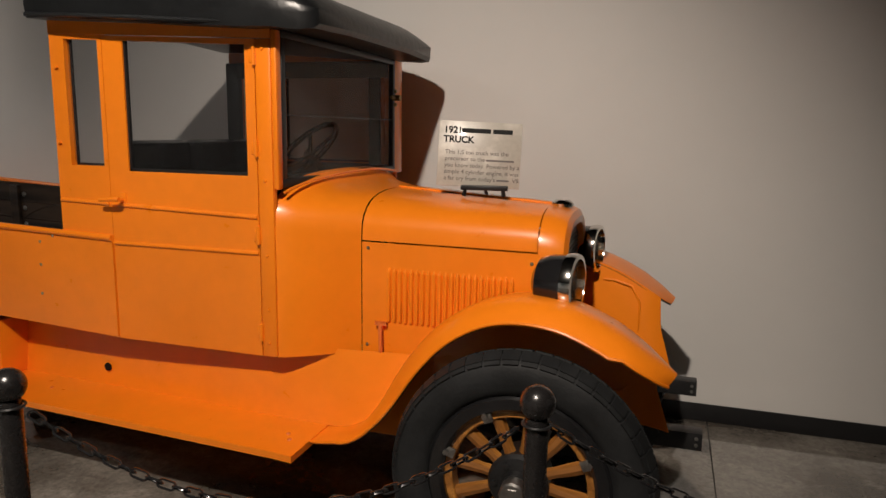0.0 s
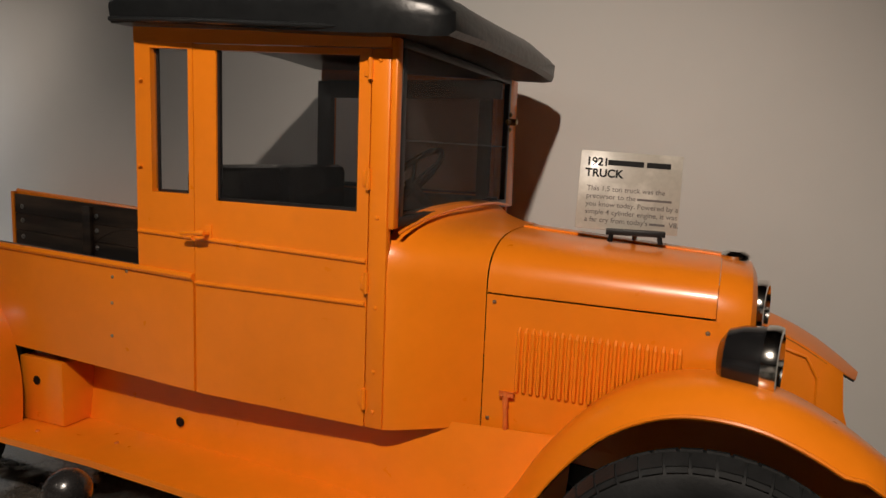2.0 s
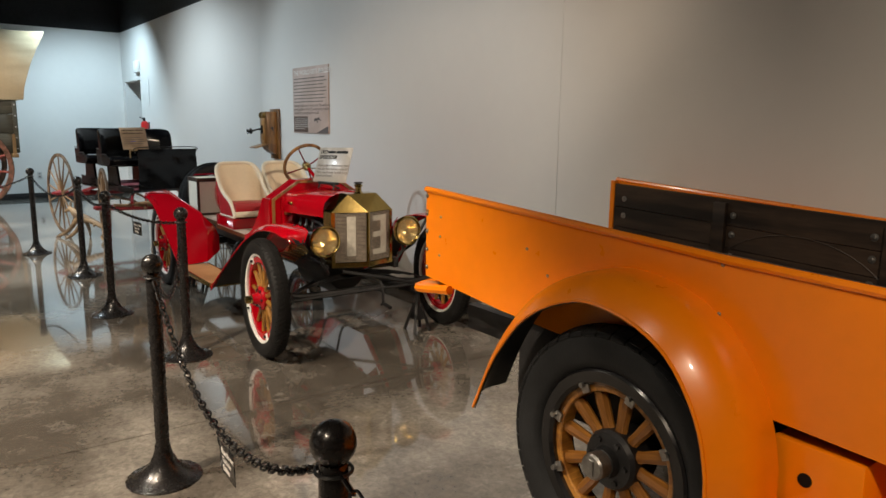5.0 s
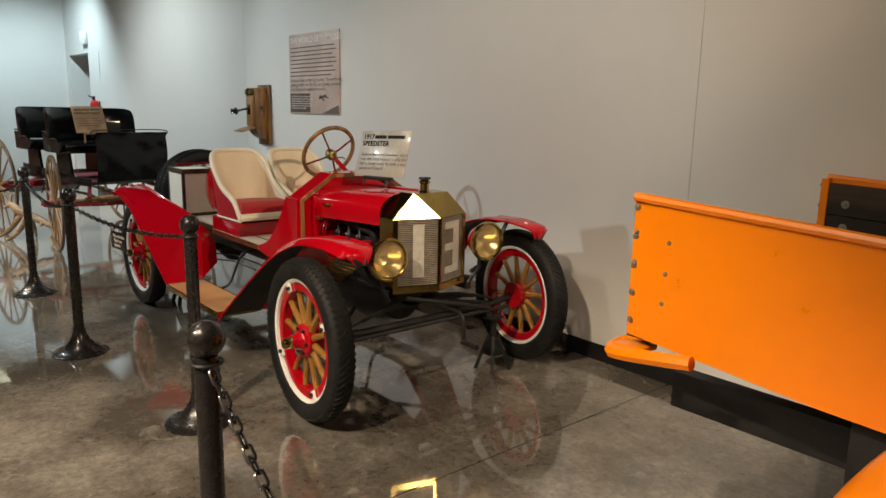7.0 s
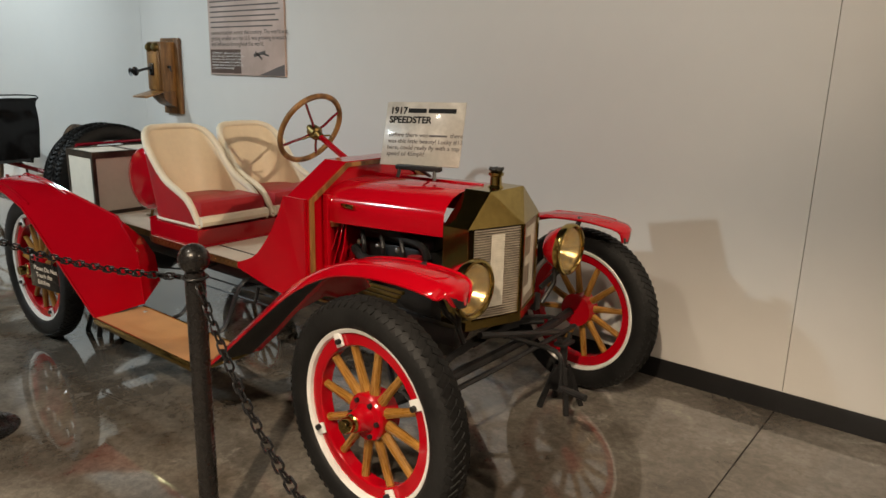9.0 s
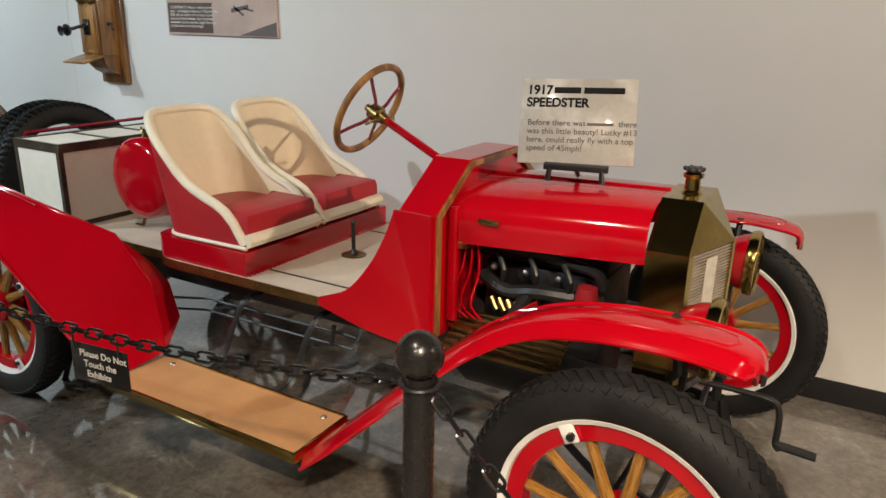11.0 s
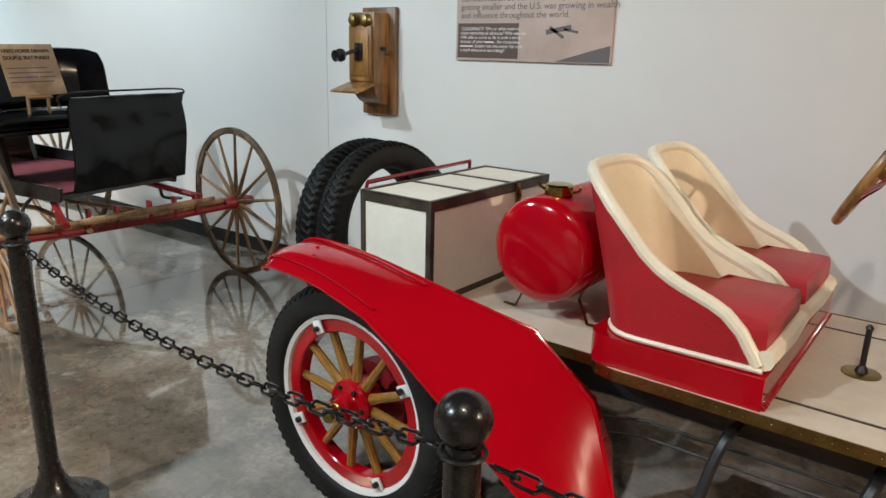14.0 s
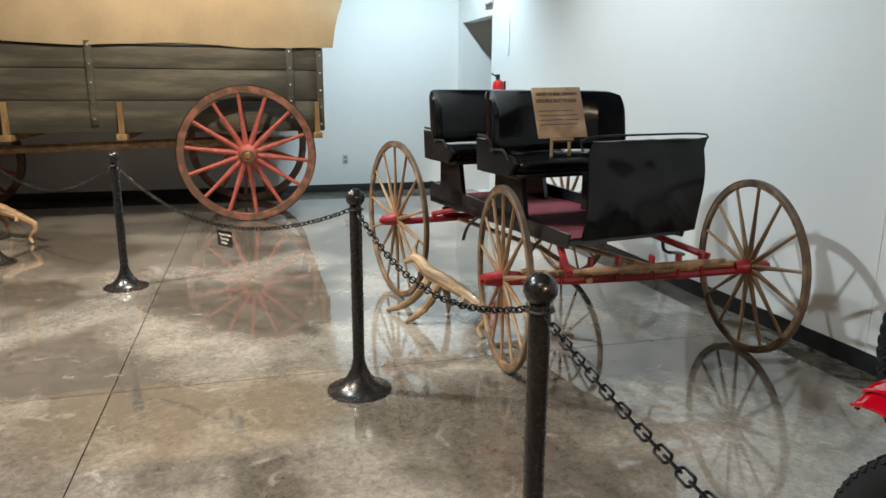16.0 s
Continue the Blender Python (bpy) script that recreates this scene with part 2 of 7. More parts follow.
DECK = mat("cream_deck_paint", (0.66, 0.57, 0.46), 0.42, 0, 0.08, 5, 0.1, 40)
TRUNK_CLOTH = mat("ivory_trunk_panel", (0.80, 0.76, 0.66), 0.5, 0, 0.05, 4, 0.1, 120)
TRUNK_EDGE = mat("dark_trunk_binding", (0.07, 0.055, 0.042), 0.42, 0.3, 0.35, 12, 0.2, 50)
LINO = mat("tan_linoleum", (0.52, 0.27, 0.12), 0.4, 0, 0.08, 7, 0.06, 60)
WALL = mat("grey_white_wall_paint", (0.66, 0.645, 0.62), 0.62, 0, 0.02, 0.9, 0.06, 160)
DARK_CEILING = mat("black_ceiling_paint", (0.012, 0.012, 0.013), 0.85, 0, 0.2, 2)
BASEBOARD = mat("black_vinyl_base", (0.012, 0.012, 0.013), 0.4, 0, 0.15, 3)
JOINT = mat("dark_joint", (0.03, 0.027, 0.024), 0.8, 0, 0.2, 20)
PLASTIC_WHITE = mat("white_plastic", (0.75, 0.75, 0.73), 0.4, 0, 0.03, 8)
SIGN_FACE = mat("mottled_beige_card", (0.50, 0.46, 0.40), 0.36, 0, 0.10, 7, 0, 1, 0.2, second=(0.68, 0.64, 0.57))
SIGN_TAN = mat("mottled_tan_card", (0.46, 0.30, 0.18), 0.4, 0, 0.10, 7, 0, 1, 0.1, second=(0.60, 0.42, 0.27))
POSTER_FACE = mat("pink_grey_panel", (0.50, 0.38, 0.33), 0.42, 0, 0.05, 3, second=(0.58, 0.45, 0.40))
POSTER_BOX = mat("brown_panel", (0.10, 0.062, 0.05), 0.45, 0, 0.1, 6)
INK = mat("black_ink", (0.006, 0.006, 0.006), 0.6, 0, 0.05, 10, spec=0.2)
SCREEN_WHITE = mat("dulled_white_paint", (0.50, 0.475, 0.41), 0.6, 0, 0.12, 40)
INK_GREY = mat("grey_ink", (0.12, 0.10, 0.095), 0.5, 0, 0.05, 10)
INK_WHITE = mat("white_ink", (0.72, 0.70, 0.67), 0.5, 0, 0.03, 10)
INK_BLUE = mat("blue_ink", (0.06, 0.09, 0.45), 0.5, 0, 0.05, 10)
RED_PLASTIC = mat("red_cylinder_paint", (0.55, 0.015, 0.015), 0.3, 0, 0.05, 10)
COPPER = mat("copper_pipe", (0.45, 0.18, 0.08), 0.35, 1.0, 0.2, 15)
BRANCH = wood("peeled_branch", (0.30, 0.185, 0.095), (0.50, 0.34, 0.19), 0.55, 0.1, "x", 9)


def glass(name, color, rough=0.02, alpha=0.12):
    m = bpy.data.materials.new(name)
    m.use_nodes = True
    t = m.node_tree
    b = t.nodes["Principled BSDF"]
    b.inputs["Base Color"].default_value = (*color, 1)
    b.inputs["Roughness"].default_value = rough
    tr, mx = t.nodes.new("ShaderNodeBsdfTransparent"), t.nodes.new("ShaderNodeMixShader")
    mx.inputs[0].default_value = alpha
    t.links.new(tr.outputs[0], mx.inputs[1])
    t.links.new(b.outputs[0], mx.inputs[2])
    t.links.new(mx.outputs[0], t.nodes["Material Output"].inputs["Surface"])
    return m


WINDSCREEN = glass("windscreen_glass", (0.018, 0.018, 0.018), 0.03, 0.20)
CLEAR_PANE = glass("dusty_clear_glass", (0.22, 0.22, 0.21), 0.04, 0.10)
LENS = glass("lamp_lens_glass", (0.60, 0.5, 0.3), 0.05, 0.07)


def concrete():
    m = mat("polished_concrete", (0.16, 0.139, 0.115), 0.13, 0, 0.24, 1.1, 0, 1, 0.5, second=(0.31, 0.284, 0.247), rough_vary=0.45, spec=1.0)
    t = m.node_tree
    b = t.nodes["Principled BSDF"]
    co = t.nodes.new("ShaderNodeTexCoord")
    v = t.nodes.new("ShaderNodeTexNoise")
    v.inputs["Scale"].default_value, v.inputs["Detail"].default_value, v.inputs["Distortion"].default_value = 2.6, 8.0, 1.2
    t.links.new(co.outputs["Object"], v.inputs["Vector"])
    r = t.nodes.new("ShaderNodeMapRange")
    r.inputs[1].default_value, r.inputs[2].default_value, r.inputs[3].default_value, r.inputs[4].default_value = 0.35, 0.7, 0.02, 0.075
    t.links.new(v.outputs["Fac"], r.inputs[0])
    t.links.new(r.outputs[0], b.inputs["Roughness"])
    # pale scuffs and dull patches
    sc = t.nodes.new("ShaderNodeTexNoise")
    sc.inputs["Scale"].default_value, sc.inputs["Detail"].default_value, sc.inputs["Distortion"].default_value, sc.inputs["Roughness"].default_value = 5.0, 12.0, 0.9, 0.70
    t.links.new(co.outputs["Object"], sc.inputs["Vector"])
    sr = t.nodes.new("ShaderNodeMapRange")
    sr.inputs[1].default_value, sr.inputs[2].default_value = 0.58, 0.70
    t.links.new(sc.outputs["Fac"], sr.inputs[0])
    old = b.inputs["Base Color"].links[0].from_socket
    mx = t.nodes.new("ShaderNodeMix")
    mx.data_type, mx.blend_type = "RGBA", "ADD"
    mx.inputs["B"].default_value = (0.13, 0.124, 0.114, 1)
    t.links.new(sr.outputs[0], mx.inputs["Factor"])
    t.links.new(old, mx.inputs["A"])
    # short fine scratches and trowel marks
    st = t.nodes.new("ShaderNodeTexNoise")
    st.inputs["Scale"].default_value, st.inputs["Detail"].default_value, st.inputs["Distortion"].default_value, st.inputs["Roughness"].default_value = 30.0, 8.0, 0.6, 0.75
    t.links.new(co.outputs["Object"], st.inputs["Vector"])
    s2 = t.nodes.new("ShaderNodeMapRange")
    s2.inputs[1].default_value, s2.inputs[2].default_value, s2.inputs[3].default_value, s2.inputs[4].default_value = 0.38, 0.64, 0.72, 1.22
    t.links.new(st.outputs["Fac"], s2.inputs[0])
    gm = t.nodes.new("ShaderNodeMix")
    gm.data_type, gm.blend_type = "RGBA", "MULTIPLY"
    gm.inputs["Factor"].default_value = 1.0
    t.links.new(mx.outputs["Result"], gm.inputs["A"])
    t.links.new(s2.outputs[0], gm.inputs["B"])
    t.links.new(gm.outputs["Result"], b.inputs["Base Color"])
    ad = t.nodes.new("ShaderNodeMath")
    ad.operation = "MULTIPLY_ADD"
    ad.inputs[1].default_value = 0.06
    t.links.new(sr.outputs[0], ad.inputs[0])
    t.links.new(r.outputs[0], ad.inputs[2])
    t.links.new(ad.outputs[0], b.inputs["Roughness"])
    bp = t.nodes.new("ShaderNodeBump")
    bp.inputs["Strength"].default_value, bp.inputs["Distance"].default_value = 0.04, 0.003
    n = t.nodes.new("ShaderNodeTexNoise")
    n.inputs["Scale"].default_value, n.inputs["Detail"].default_value = 5.0, 4.0
    t.links.new(co.outputs["Object"], n.inputs["Vector"])
    t.links.new(n.outputs["Fac"], bp.inputs["Height"])
    t.links.new(bp.outputs["Normal"], b.inputs["Normal"])
    return m


CONCRETE = concrete()

# ---- the hall ----
X0, X1, Y0, Y1, TOP, CEIL = -17.5, 5.5, -7.0, 4.35, 3.37, 4.6
DOOR_A, DOOR_B, DOOR_H = -17.3, -16.1, 2.36

bm = B()
box(bm, X0 - 0.2, X1 + 0.2, Y0 - 0.2, Y1 + 0.2, -0.2, -0.012)
floor = solo("floor", bm, JOINT, "polished grey-brown concrete floor with sawn joints", "floor", kind="structure", smooth=0)
jx, jy = [X0, -10.9, -4.77, 1.36, X1], [Y0, -3.0, 0.5, Y1]
for xa, xb in zip(jx, jx[1:]):
    for ya, yb in zip(jy, jy[1:]):
        bm = B()
        box(bm, xa + 0.003, xb - 0.003, ya + 0.003, yb - 0.003, -0.1, 0.0)
        part("slab", bm, CONCRETE, floor, smooth=0)


def wall_panels(name, pieces, label):
    bm = B()
    for p in pieces:
        box(bm, *p)
    return solo(name, bm, WALL, label, "wall", kind="structure", smooth=0)


SEAMS = [X1 + 0.15, -4.75, -10.215]
wall_panels("wall_north", [(b + 0.0015, a - 0.0015, Y1, Y1 + 0.15, 0.0, TOP) for a, b in zip(SEAMS, SEAMS[1:])], "smooth grey-white painted wall with fine panel joints")
# the far length of the wall runs a little inwards
FAR = Matrix.Translation((-10.215, Y1, 0)) @ Matrix.Rotation(radians(1.4), 4, "Z") @ Matrix.Translation((10.215, -Y1, 0))


def far_wall(name, pieces, label, material, category="wall"):
    bm = B()
    for p in pieces:
        box(bm, *p)
    bm.transform(FAR)
    return solo(name, bm, material, label, category, kind="structure", smooth=0)


far_wall("wall_north_far", [(DOOR_B, -10.2165, Y1, Y1 + 0.15, 0.0, TOP), (DOOR_A, DOOR_B, Y1, Y1 + 0.15, DOOR_H, TOP), (X0 - 0.15, DOOR_A, Y1, Y1 + 0.15, 0.0, TOP)], "smooth white painted wall with a doorway", WALL)
far_wall("wall_recess", [(DOOR_A - 0.6, DOOR_B + 0.6, Y1 + 1.4, Y1 + 1.5, 0, DOOR_H + 0.3), (DOOR_A - 0.1, DOOR_A, Y1 + 0.15, Y1 + 1.5, 0, DOOR_H + 0.3),
                         (DOOR_B + 0.6, DOOR_B + 0.7, Y1 + 0.15, Y1 + 1.5, 0, DOOR_H + 0.3), (DOOR_A - 0.7, DOOR_B + 0.7, Y1 + 0.15, Y1 + 1.5, DOOR_H + 0.3, DOOR_H + 0.4),
                         (DOOR_A - 0.7, DOOR_B + 0.7, Y1 + 0.2, Y1 + 1.5, -0.1, -0.004)], "white painted recess behind the doorway", WALL)
far_wall("baseboard_far", [(DOOR_B, -10.2165, Y1 - 0.008, Y1, 0.0, 0.105), (X0 + 0.05, DOOR_A, Y1 - 0.008, Y1, 0.0, 0.105)], "black vinyl baseboard along the far wall", BASEBOARD, "baseboard")
far_wall("wall_upper_far", [(X0 - 0.15, -10.215, Y1 + 0.02, Y1 + 0.15, TOP, CEIL)], "matt black painted band above the far wall", DARK_CEILING)
wall_panels("wall_west", [(X0 - 0.15, X0, Y0, Y1, 0.0, TOP)], "smooth white painted end wall")
wall_panels("wall_south", [(X0 - 0.15, X1 + 0.15, Y0 - 0.15, Y0, 0.0, TOP)], "smooth grey-white painted wall")
wall_panels("wall_east", [(X1, X1 + 0.15, Y0, Y1, 0.0, TOP)], "smooth grey-white painted wall")
bm = B()
box(bm, -10.215, X1 + 0.15, Y1 + 0.02, Y1 + 0.15, TOP, CEIL)
box(bm, X0 - 0.15, X0 - 0.02, Y0, Y1, TOP, CEIL)
box(bm, X1 + 0.02, X1 + 0.15, Y0, Y1, TOP, CEIL)
box(bm, X0 - 0.15, X1 + 0.15, Y0 - 0.15, Y0 - 0.02, TOP, CEIL)
solo("wall_upper", bm, DARK_CEILING, "matt black painted band above the light wall", "wall", kind="structure", smooth=0)
bm = B()
box(bm, X0 - 0.15, X1 + 0.15, Y0 - 0.15, Y1 + 0.15, CEIL, CEIL + 0.1)
solo("ceiling", bm, DARK_CEILING, "matt black painted open ceiling", "ceiling", kind="structure", smooth=0)
bm = B()
box(bm, -10.215, X1, Y1 - 0.008, Y1, 0.0, 0.105, 0.002)
box(bm, X0, X0 + 0.008, Y0, Y1 - 0.01, 0.0, 0.105, 0.002)
box(bm, X0, X1, Y0, Y0 + 0.008, 0.0, 0.105, 0.002)
box(bm, X1 - 0.008, X1, Y0 + 0.01, Y1 - 0.01, 0.0, 0.105, 0.002)
solo("baseboard", bm, BASEBOARD, "black vinyl baseboard along the wall foot", "baseboard", kind="structure")

# ---- wheels ----
def ring(r_in, r_out, h0, h1, n=40, bevel=0.004):
    """A turned ring about the local z axis."""
    bm = B()
    lathe(bm, [(r_in, h0 + bevel), (r_in + bevel, h0), (r_out - bevel, h0), (r_out, h0 + bevel), (r_out, h1 - bevel), (r_out - bevel, h1), (r_in + bevel, h1), (r_in, h1 - bevel)], None, n, True)
    return bm


def tyre_mesh(name, r, sec, width, blocks, material, lug):
    """A tyre about the local z axis with its tread lugs. sec: depth of the wall, width: of the tyre."""
    bm = B()
    w, prof = width / 2, []
    for k in range(16):
        a = 2 * math.pi * k / 16
        ca, sa = math.cos(a), math.sin(a)
        prof.append((r - sec / 2 + sec / 2 * math.copysign(abs(ca) ** 0.75, ca), w * math.copysign(abs(sa) ** 0.8, sa)))
    lathe(bm, prof, None, 64, True)
    body = to_mesh(name, bm, material, 30)
    bm = B()
    for k in range(blocks):
        a = 2 * math.pi * k / blocks
        for side in (-1, 1):
            off = 0.5 if side > 0 else 0.0
            m = Matrix.Rotation(a + off * 2 * math.pi / blocks, 4, "Z") @ Matrix.Translation((r - sec * 0.04 - lug * 0.25, 0, side * w * 0.42)) @ Matrix.Rotation(-side * radians(17), 4, "Y") @ Matrix.Rotation(side * radians(28 if lug < 0.02 else 0), 4, "X")
            arc = 2 * math.pi * r / blocks
            box(bm, -lug, lug * 0.4, -arc * 0.43, arc * 0.43, -w * 0.36, w * 0.36, 0, m)
            if lug >= 0.02:
                m2 = Matrix.Rotation(a + off * 2 * math.pi / blocks, 4, "Z") @ Matrix.Translation((r - sec * 0.10, 0, side * w * 0.84)) @ Matrix.Rotation(-side * radians(38), 4, "Y")
                box(bm, -0.02, -0.003, -arc * 0.40, arc * 0.40, -0.012, 0.012, 0, m2)
    return body, to_mesh("tread", bm, material, 30)


def spoke_mesh(name, r0, r1, a, b, material, waist=1.0):
    bm = B()
    tube(bm, [(0, 0, r0), (0, 0, r0 + (r1 - r0) * 0.25), (0, 0, r0 + (r1 - r0) * 0.7), (0, 0, r1)], [a * 1.15, a, b * waist, b], 8)
    return to_mesh(name, bm, material)


def spoked(parent, kit, centre, turn, spin=0.0):
    """A wheel put together from a kit of shared meshes: axis level, its face towards -y before the turn."""
    k = kit.get("scale", 1.0)
    m = pose(*centre, 0, 0, turn) @ pose(0, 0, 0, 90, 0, 0) @ Matrix.Diagonal((k, k, 1, 1))
    body_name, body = kit["body"]
    wheel = placed("wheel", body, parent, m)
    for name, mesh, label in kit["parts"]:
        ob = placed(name, mesh, wheel, m, label)
        if name == "tread":
            tagged(ob, kind="stuff")
    for k in range(kit["spokes"]):
        a = 2 * math.pi * (k + 0.5) / kit["spokes"] + spin
        placed("spoke", kit["spoke"], wheel, m @ Matrix.Rotation(a, 4, "Z") @ pose(0, 0, kit.get("dish", 0), 0, 90, 0))
    for k in range(6 if "hub_bolt" in kit else 0):
        placed("hub_bolt", kit["hub_bolt"], wheel, m @ Matrix.Rotation(math.pi * k / 3, 4, "Z") @ Matrix.Translation((0.063, 0, 0)), "black hub bolt")
    for k in range(kit.get("bolts", 0)):
        a = 2 * math.pi * k / kit["bolts"] + 0.35 + spin
        placed("bolt", kit["bolt"], wheel, m @ Matrix.Rotation(a, 4, "Z") @ Matrix.Translation((kit["bolt_r"], 0, kit["bolt_h"])))
    return wheel


TRUCK_TYRE = tyre_mesh("tyre", 0.455, 0.150, 0.150, 44, RUBBER, 0.022)


def truck_wheel_kit():
    felloe = to_mesh("wheel", ring(0.232, 0.264, -0.032, 0.032), TRUCK_SPOKE)
    rim = to_mesh("rim", ring(0.258, 0.318, -0.07, 0.058, 48, 0.012), BLACK_PAINT)
    hub = B()
    lathe(hub, [(0.0, -0.09), (0.10, -0.09), (0.105, 0.03), (0.095, 0.045), (0.055, 0.05), (0.05, 0.075), (0, 0.076)], None, 24)
    for k in range(6):
        a = math.pi * k / 3
        rod(hub, (0.075 * math.cos(a), 0.075 * math.sin(a), 0.04), (0.075 * math.cos(a), 0.075 * math.sin(a), 0.056), 0.011, n=6)
    cap = B()
    lathe(cap, [(0.046, 0.07), (0.046, 0.12), (0.04, 0.128), (0, 0.13)], None, 12)
    box(cap, -0.012, 0.012, -0.026, 0.026, 0.128, 0.134)
    bolt = B()
    box(bolt, -0.03, 0.012, -0.018, 0.018, -0.004, 0.006, 0.003)
    rod(bolt, (0, 0, 0), (0, 0, 0.022), 0.010, n=6)
    return {"body": ("wheel", felloe), "spokes": 12, "spoke": spoke_mesh("spoke", 0.085, 0.24, 0.020, 0.024, TRUCK_SPOKE), "bolts": 8, "bolt_r": 0.262, "bolt_h": 0.044,
            "bolt": to_mesh("bolt", bolt, STEEL),
            "parts": [("tyre", TRUCK_TYRE[0], "black rubber tyre with block tread"), ("tread", TRUCK_TYRE[1], "black tread blocks"), ("rim", rim, "black painted rim"),
                      ("hub", to_mesh("hub", hub, BLACK_IRON), "black iron hub"), ("hub_cap", to_mesh("hub_cap", cap, STEEL), "grey steel hub cap")]}


# ---- the orange truck ----
def cy(x):
    return 3.345 - max(0.0, x + 0.6) * 0.125


truck = thing("flatbed_truck", (-1.5, 3.34, 0), "orange vintage pickup truck with black vinyl roof and wooden spoked wheels", "truck")
TK = truck_wheel_kit()
spoked(truck, TK, (0.64, 2.475, 0.455), 0, 0.1)
spoked(truck, TK, (0.66, 3.74, 0.455), 180, 0.0)
spoked(truck, TK, (-2.66, 2.60, 0.455), 0, 0.12)
spoked(truck, TK, (-2.66, 4.08, 0.455), 180, 0.0)

CAB0, CY0, CY1 = -1.475, 2.68, 4.0


def cab_side(y0, y1, near):
    """Quarter panel with its window, header rail and front pillar of one side of the cab."""
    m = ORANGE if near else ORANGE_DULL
    bm = B()
    holed(bm, [(CAB0, 1.12), (-1.203, 1.12), (-1.203, 1.99), (CAB0, 2.00)], [(-1.40, 1.452), (-1.225, 1.452), (-1.225, 1.970), (-1.40, 1.978)], y0, y1)
    part("quarter_panel", bm, m, truck)
    bm = B()
    prism(bm, [(CAB0, 2.0005), (-1.203, 1.9905), (-0.41, 1.958), (-0.41, 1.995), (CAB0, 2.055)], "y", y0 - 0.003, y1 + 0.002)
    part("header_rail", bm, m, truck)
    bm = B()
    box(bm, -0.478, -0.41, y0 - 0.006, y1, 0.70, 1.957, 0.008)
    part("cab_pillar", bm, m, truck)


def door(y0, y1, near):
    bm = B()
    holed(bm, [(-1.20, 0.70), (-0.482, 0.70), (-0.482, 1.957), (-1.20, 1.987)], [(-1.10, 1.435), (-0.525, 1.435), (-0.525, 1.938), (-1.10, 1.964)], y0, y1)
    es = [e for e in bm.edges if abs(e.verts[0].co.y - e.verts[1].co.y) < 1e-6 and len(e.link_faces) == 2 and e.calc_face_angle(0) > 1]
    bmesh.ops.bevel(bm, geom=es, offset=0.004, segments=2, affect="EDGES")
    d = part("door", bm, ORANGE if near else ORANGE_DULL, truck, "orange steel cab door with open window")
    s = -1 if near else 1
    yf = y0 if near else y1
    bm = B()
    for x0, x1, z0, z1 in ((-1.10, -1.09, 1.435, 1.965), (-0.532, -0.525, 1.435, 1.95), (-1.10, -0.525, 1.435, 1.446)):
        box(bm, x0, x1, yf - s * 0.008, yf - s * 0.022, z0, z1)
    part("window_channel", bm, BLACK_IRON, d, "black window channel")
    bm = B()
    prism(bm, [(-1.09, 1.446), (-0.532, 1.446), (-0.532, 1.94), (-1.09, 1.962)], "y", *sorted((yf - s * 0.013, yf - s * 0.017)))
    part("pane", bm, WINDSCREEN, d, "smoky door glass").visible_shadow = False
    if near:
        for z in (1.895, 1.545, 1.20, 0.80):
            bm = B()
            rod(bm, (-0.480, yf - 0.008, z - 0.035), (-0.480, yf - 0.008, z + 0.035), 0.0095, n=10)
            box(bm, -0.505, -0.484, yf - 0.005, yf + 0.002, z - 0.025, z + 0.025, 0.002)
            part("hinge", bm, ORANGE, d)
        bm = B()
        rod(bm, (-1.135, yf, 1.315), (-1.135, yf - 0.05, 1.315), 0.010, 0.008)
        tube(bm, curve([(-1.115, yf - 0.05, 1.32), (-1.16, yf - 0.055, 1.318), (-1.22, yf - 0.05, 1.312)], 4), [0.010] * 4 + [0.008] * 4 + [0.006], 8)
        box(bm, -1.15, -1.12, yf - 0.006, yf + 0.001, 1.29, 1.345, 0.003)
        part("door_handle", bm, ORANGE, d)
        for z, xa in ((1.125, -1.195),):
            bm = B()
            tube(bm, [(xa, yf, z), (-0.486, yf, z + 0.002)], 0.009, 8)
            part("bead", bm, ORANGE, d)
        bm = B()
        tube(bm, [(-1.195, yf, 1.292), (-0.486, yf, 1.272)], 0.009, 8)
        part("bead", bm, ORANGE, d)
    return d


cab_side(CY0, CY0 + 0.03, True)
door(CY0, CY0 + 0.03, True)
door(CY1 - 0.03, CY1, False)
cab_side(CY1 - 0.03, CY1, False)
bm = B()
prism(bm, [(-1.39, 1.464), (-1.237, 1.464), (-1.237, 1.969), (-1.39, 1.976)], "y", CY0 + 0.012, CY0 + 0.016)
part("pane", bm, WINDSCREEN, truck, "smoky quarter window glass").visible_shadow = False
bm = B()
tube(bm, [(-1.47, CY0, 1.30), (-1.21, CY0, 1.293)], 0.009, 8)
part("bead", bm, ORANGE, truck)
for x, z in ((-1.445, 1.86), (-1.455, 1.545)):
    bm = B()
    dome(bm, (x, CY0, z), (0, -1, 0), 0.009, 0.012)
    tube(bm, [(x, CY0 - 0.006, z), (x + 0.016, CY0 - 0.012, z + 0.002)], 0.004, 6)
    part("curtain_fastener", bm, ORANGE, truck)
for z in (1.92, 1.42, 1.12, 0.90, 0.76):
    bm = B()
    dome(bm, (-0.445, CY0 - 0.006, z), (0, -1, 0), 0.008, 0.006)
    part("rivet", bm, ORANGE, truck)
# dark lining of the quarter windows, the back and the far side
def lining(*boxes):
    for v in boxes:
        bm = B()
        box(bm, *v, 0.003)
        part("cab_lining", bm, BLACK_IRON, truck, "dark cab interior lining")


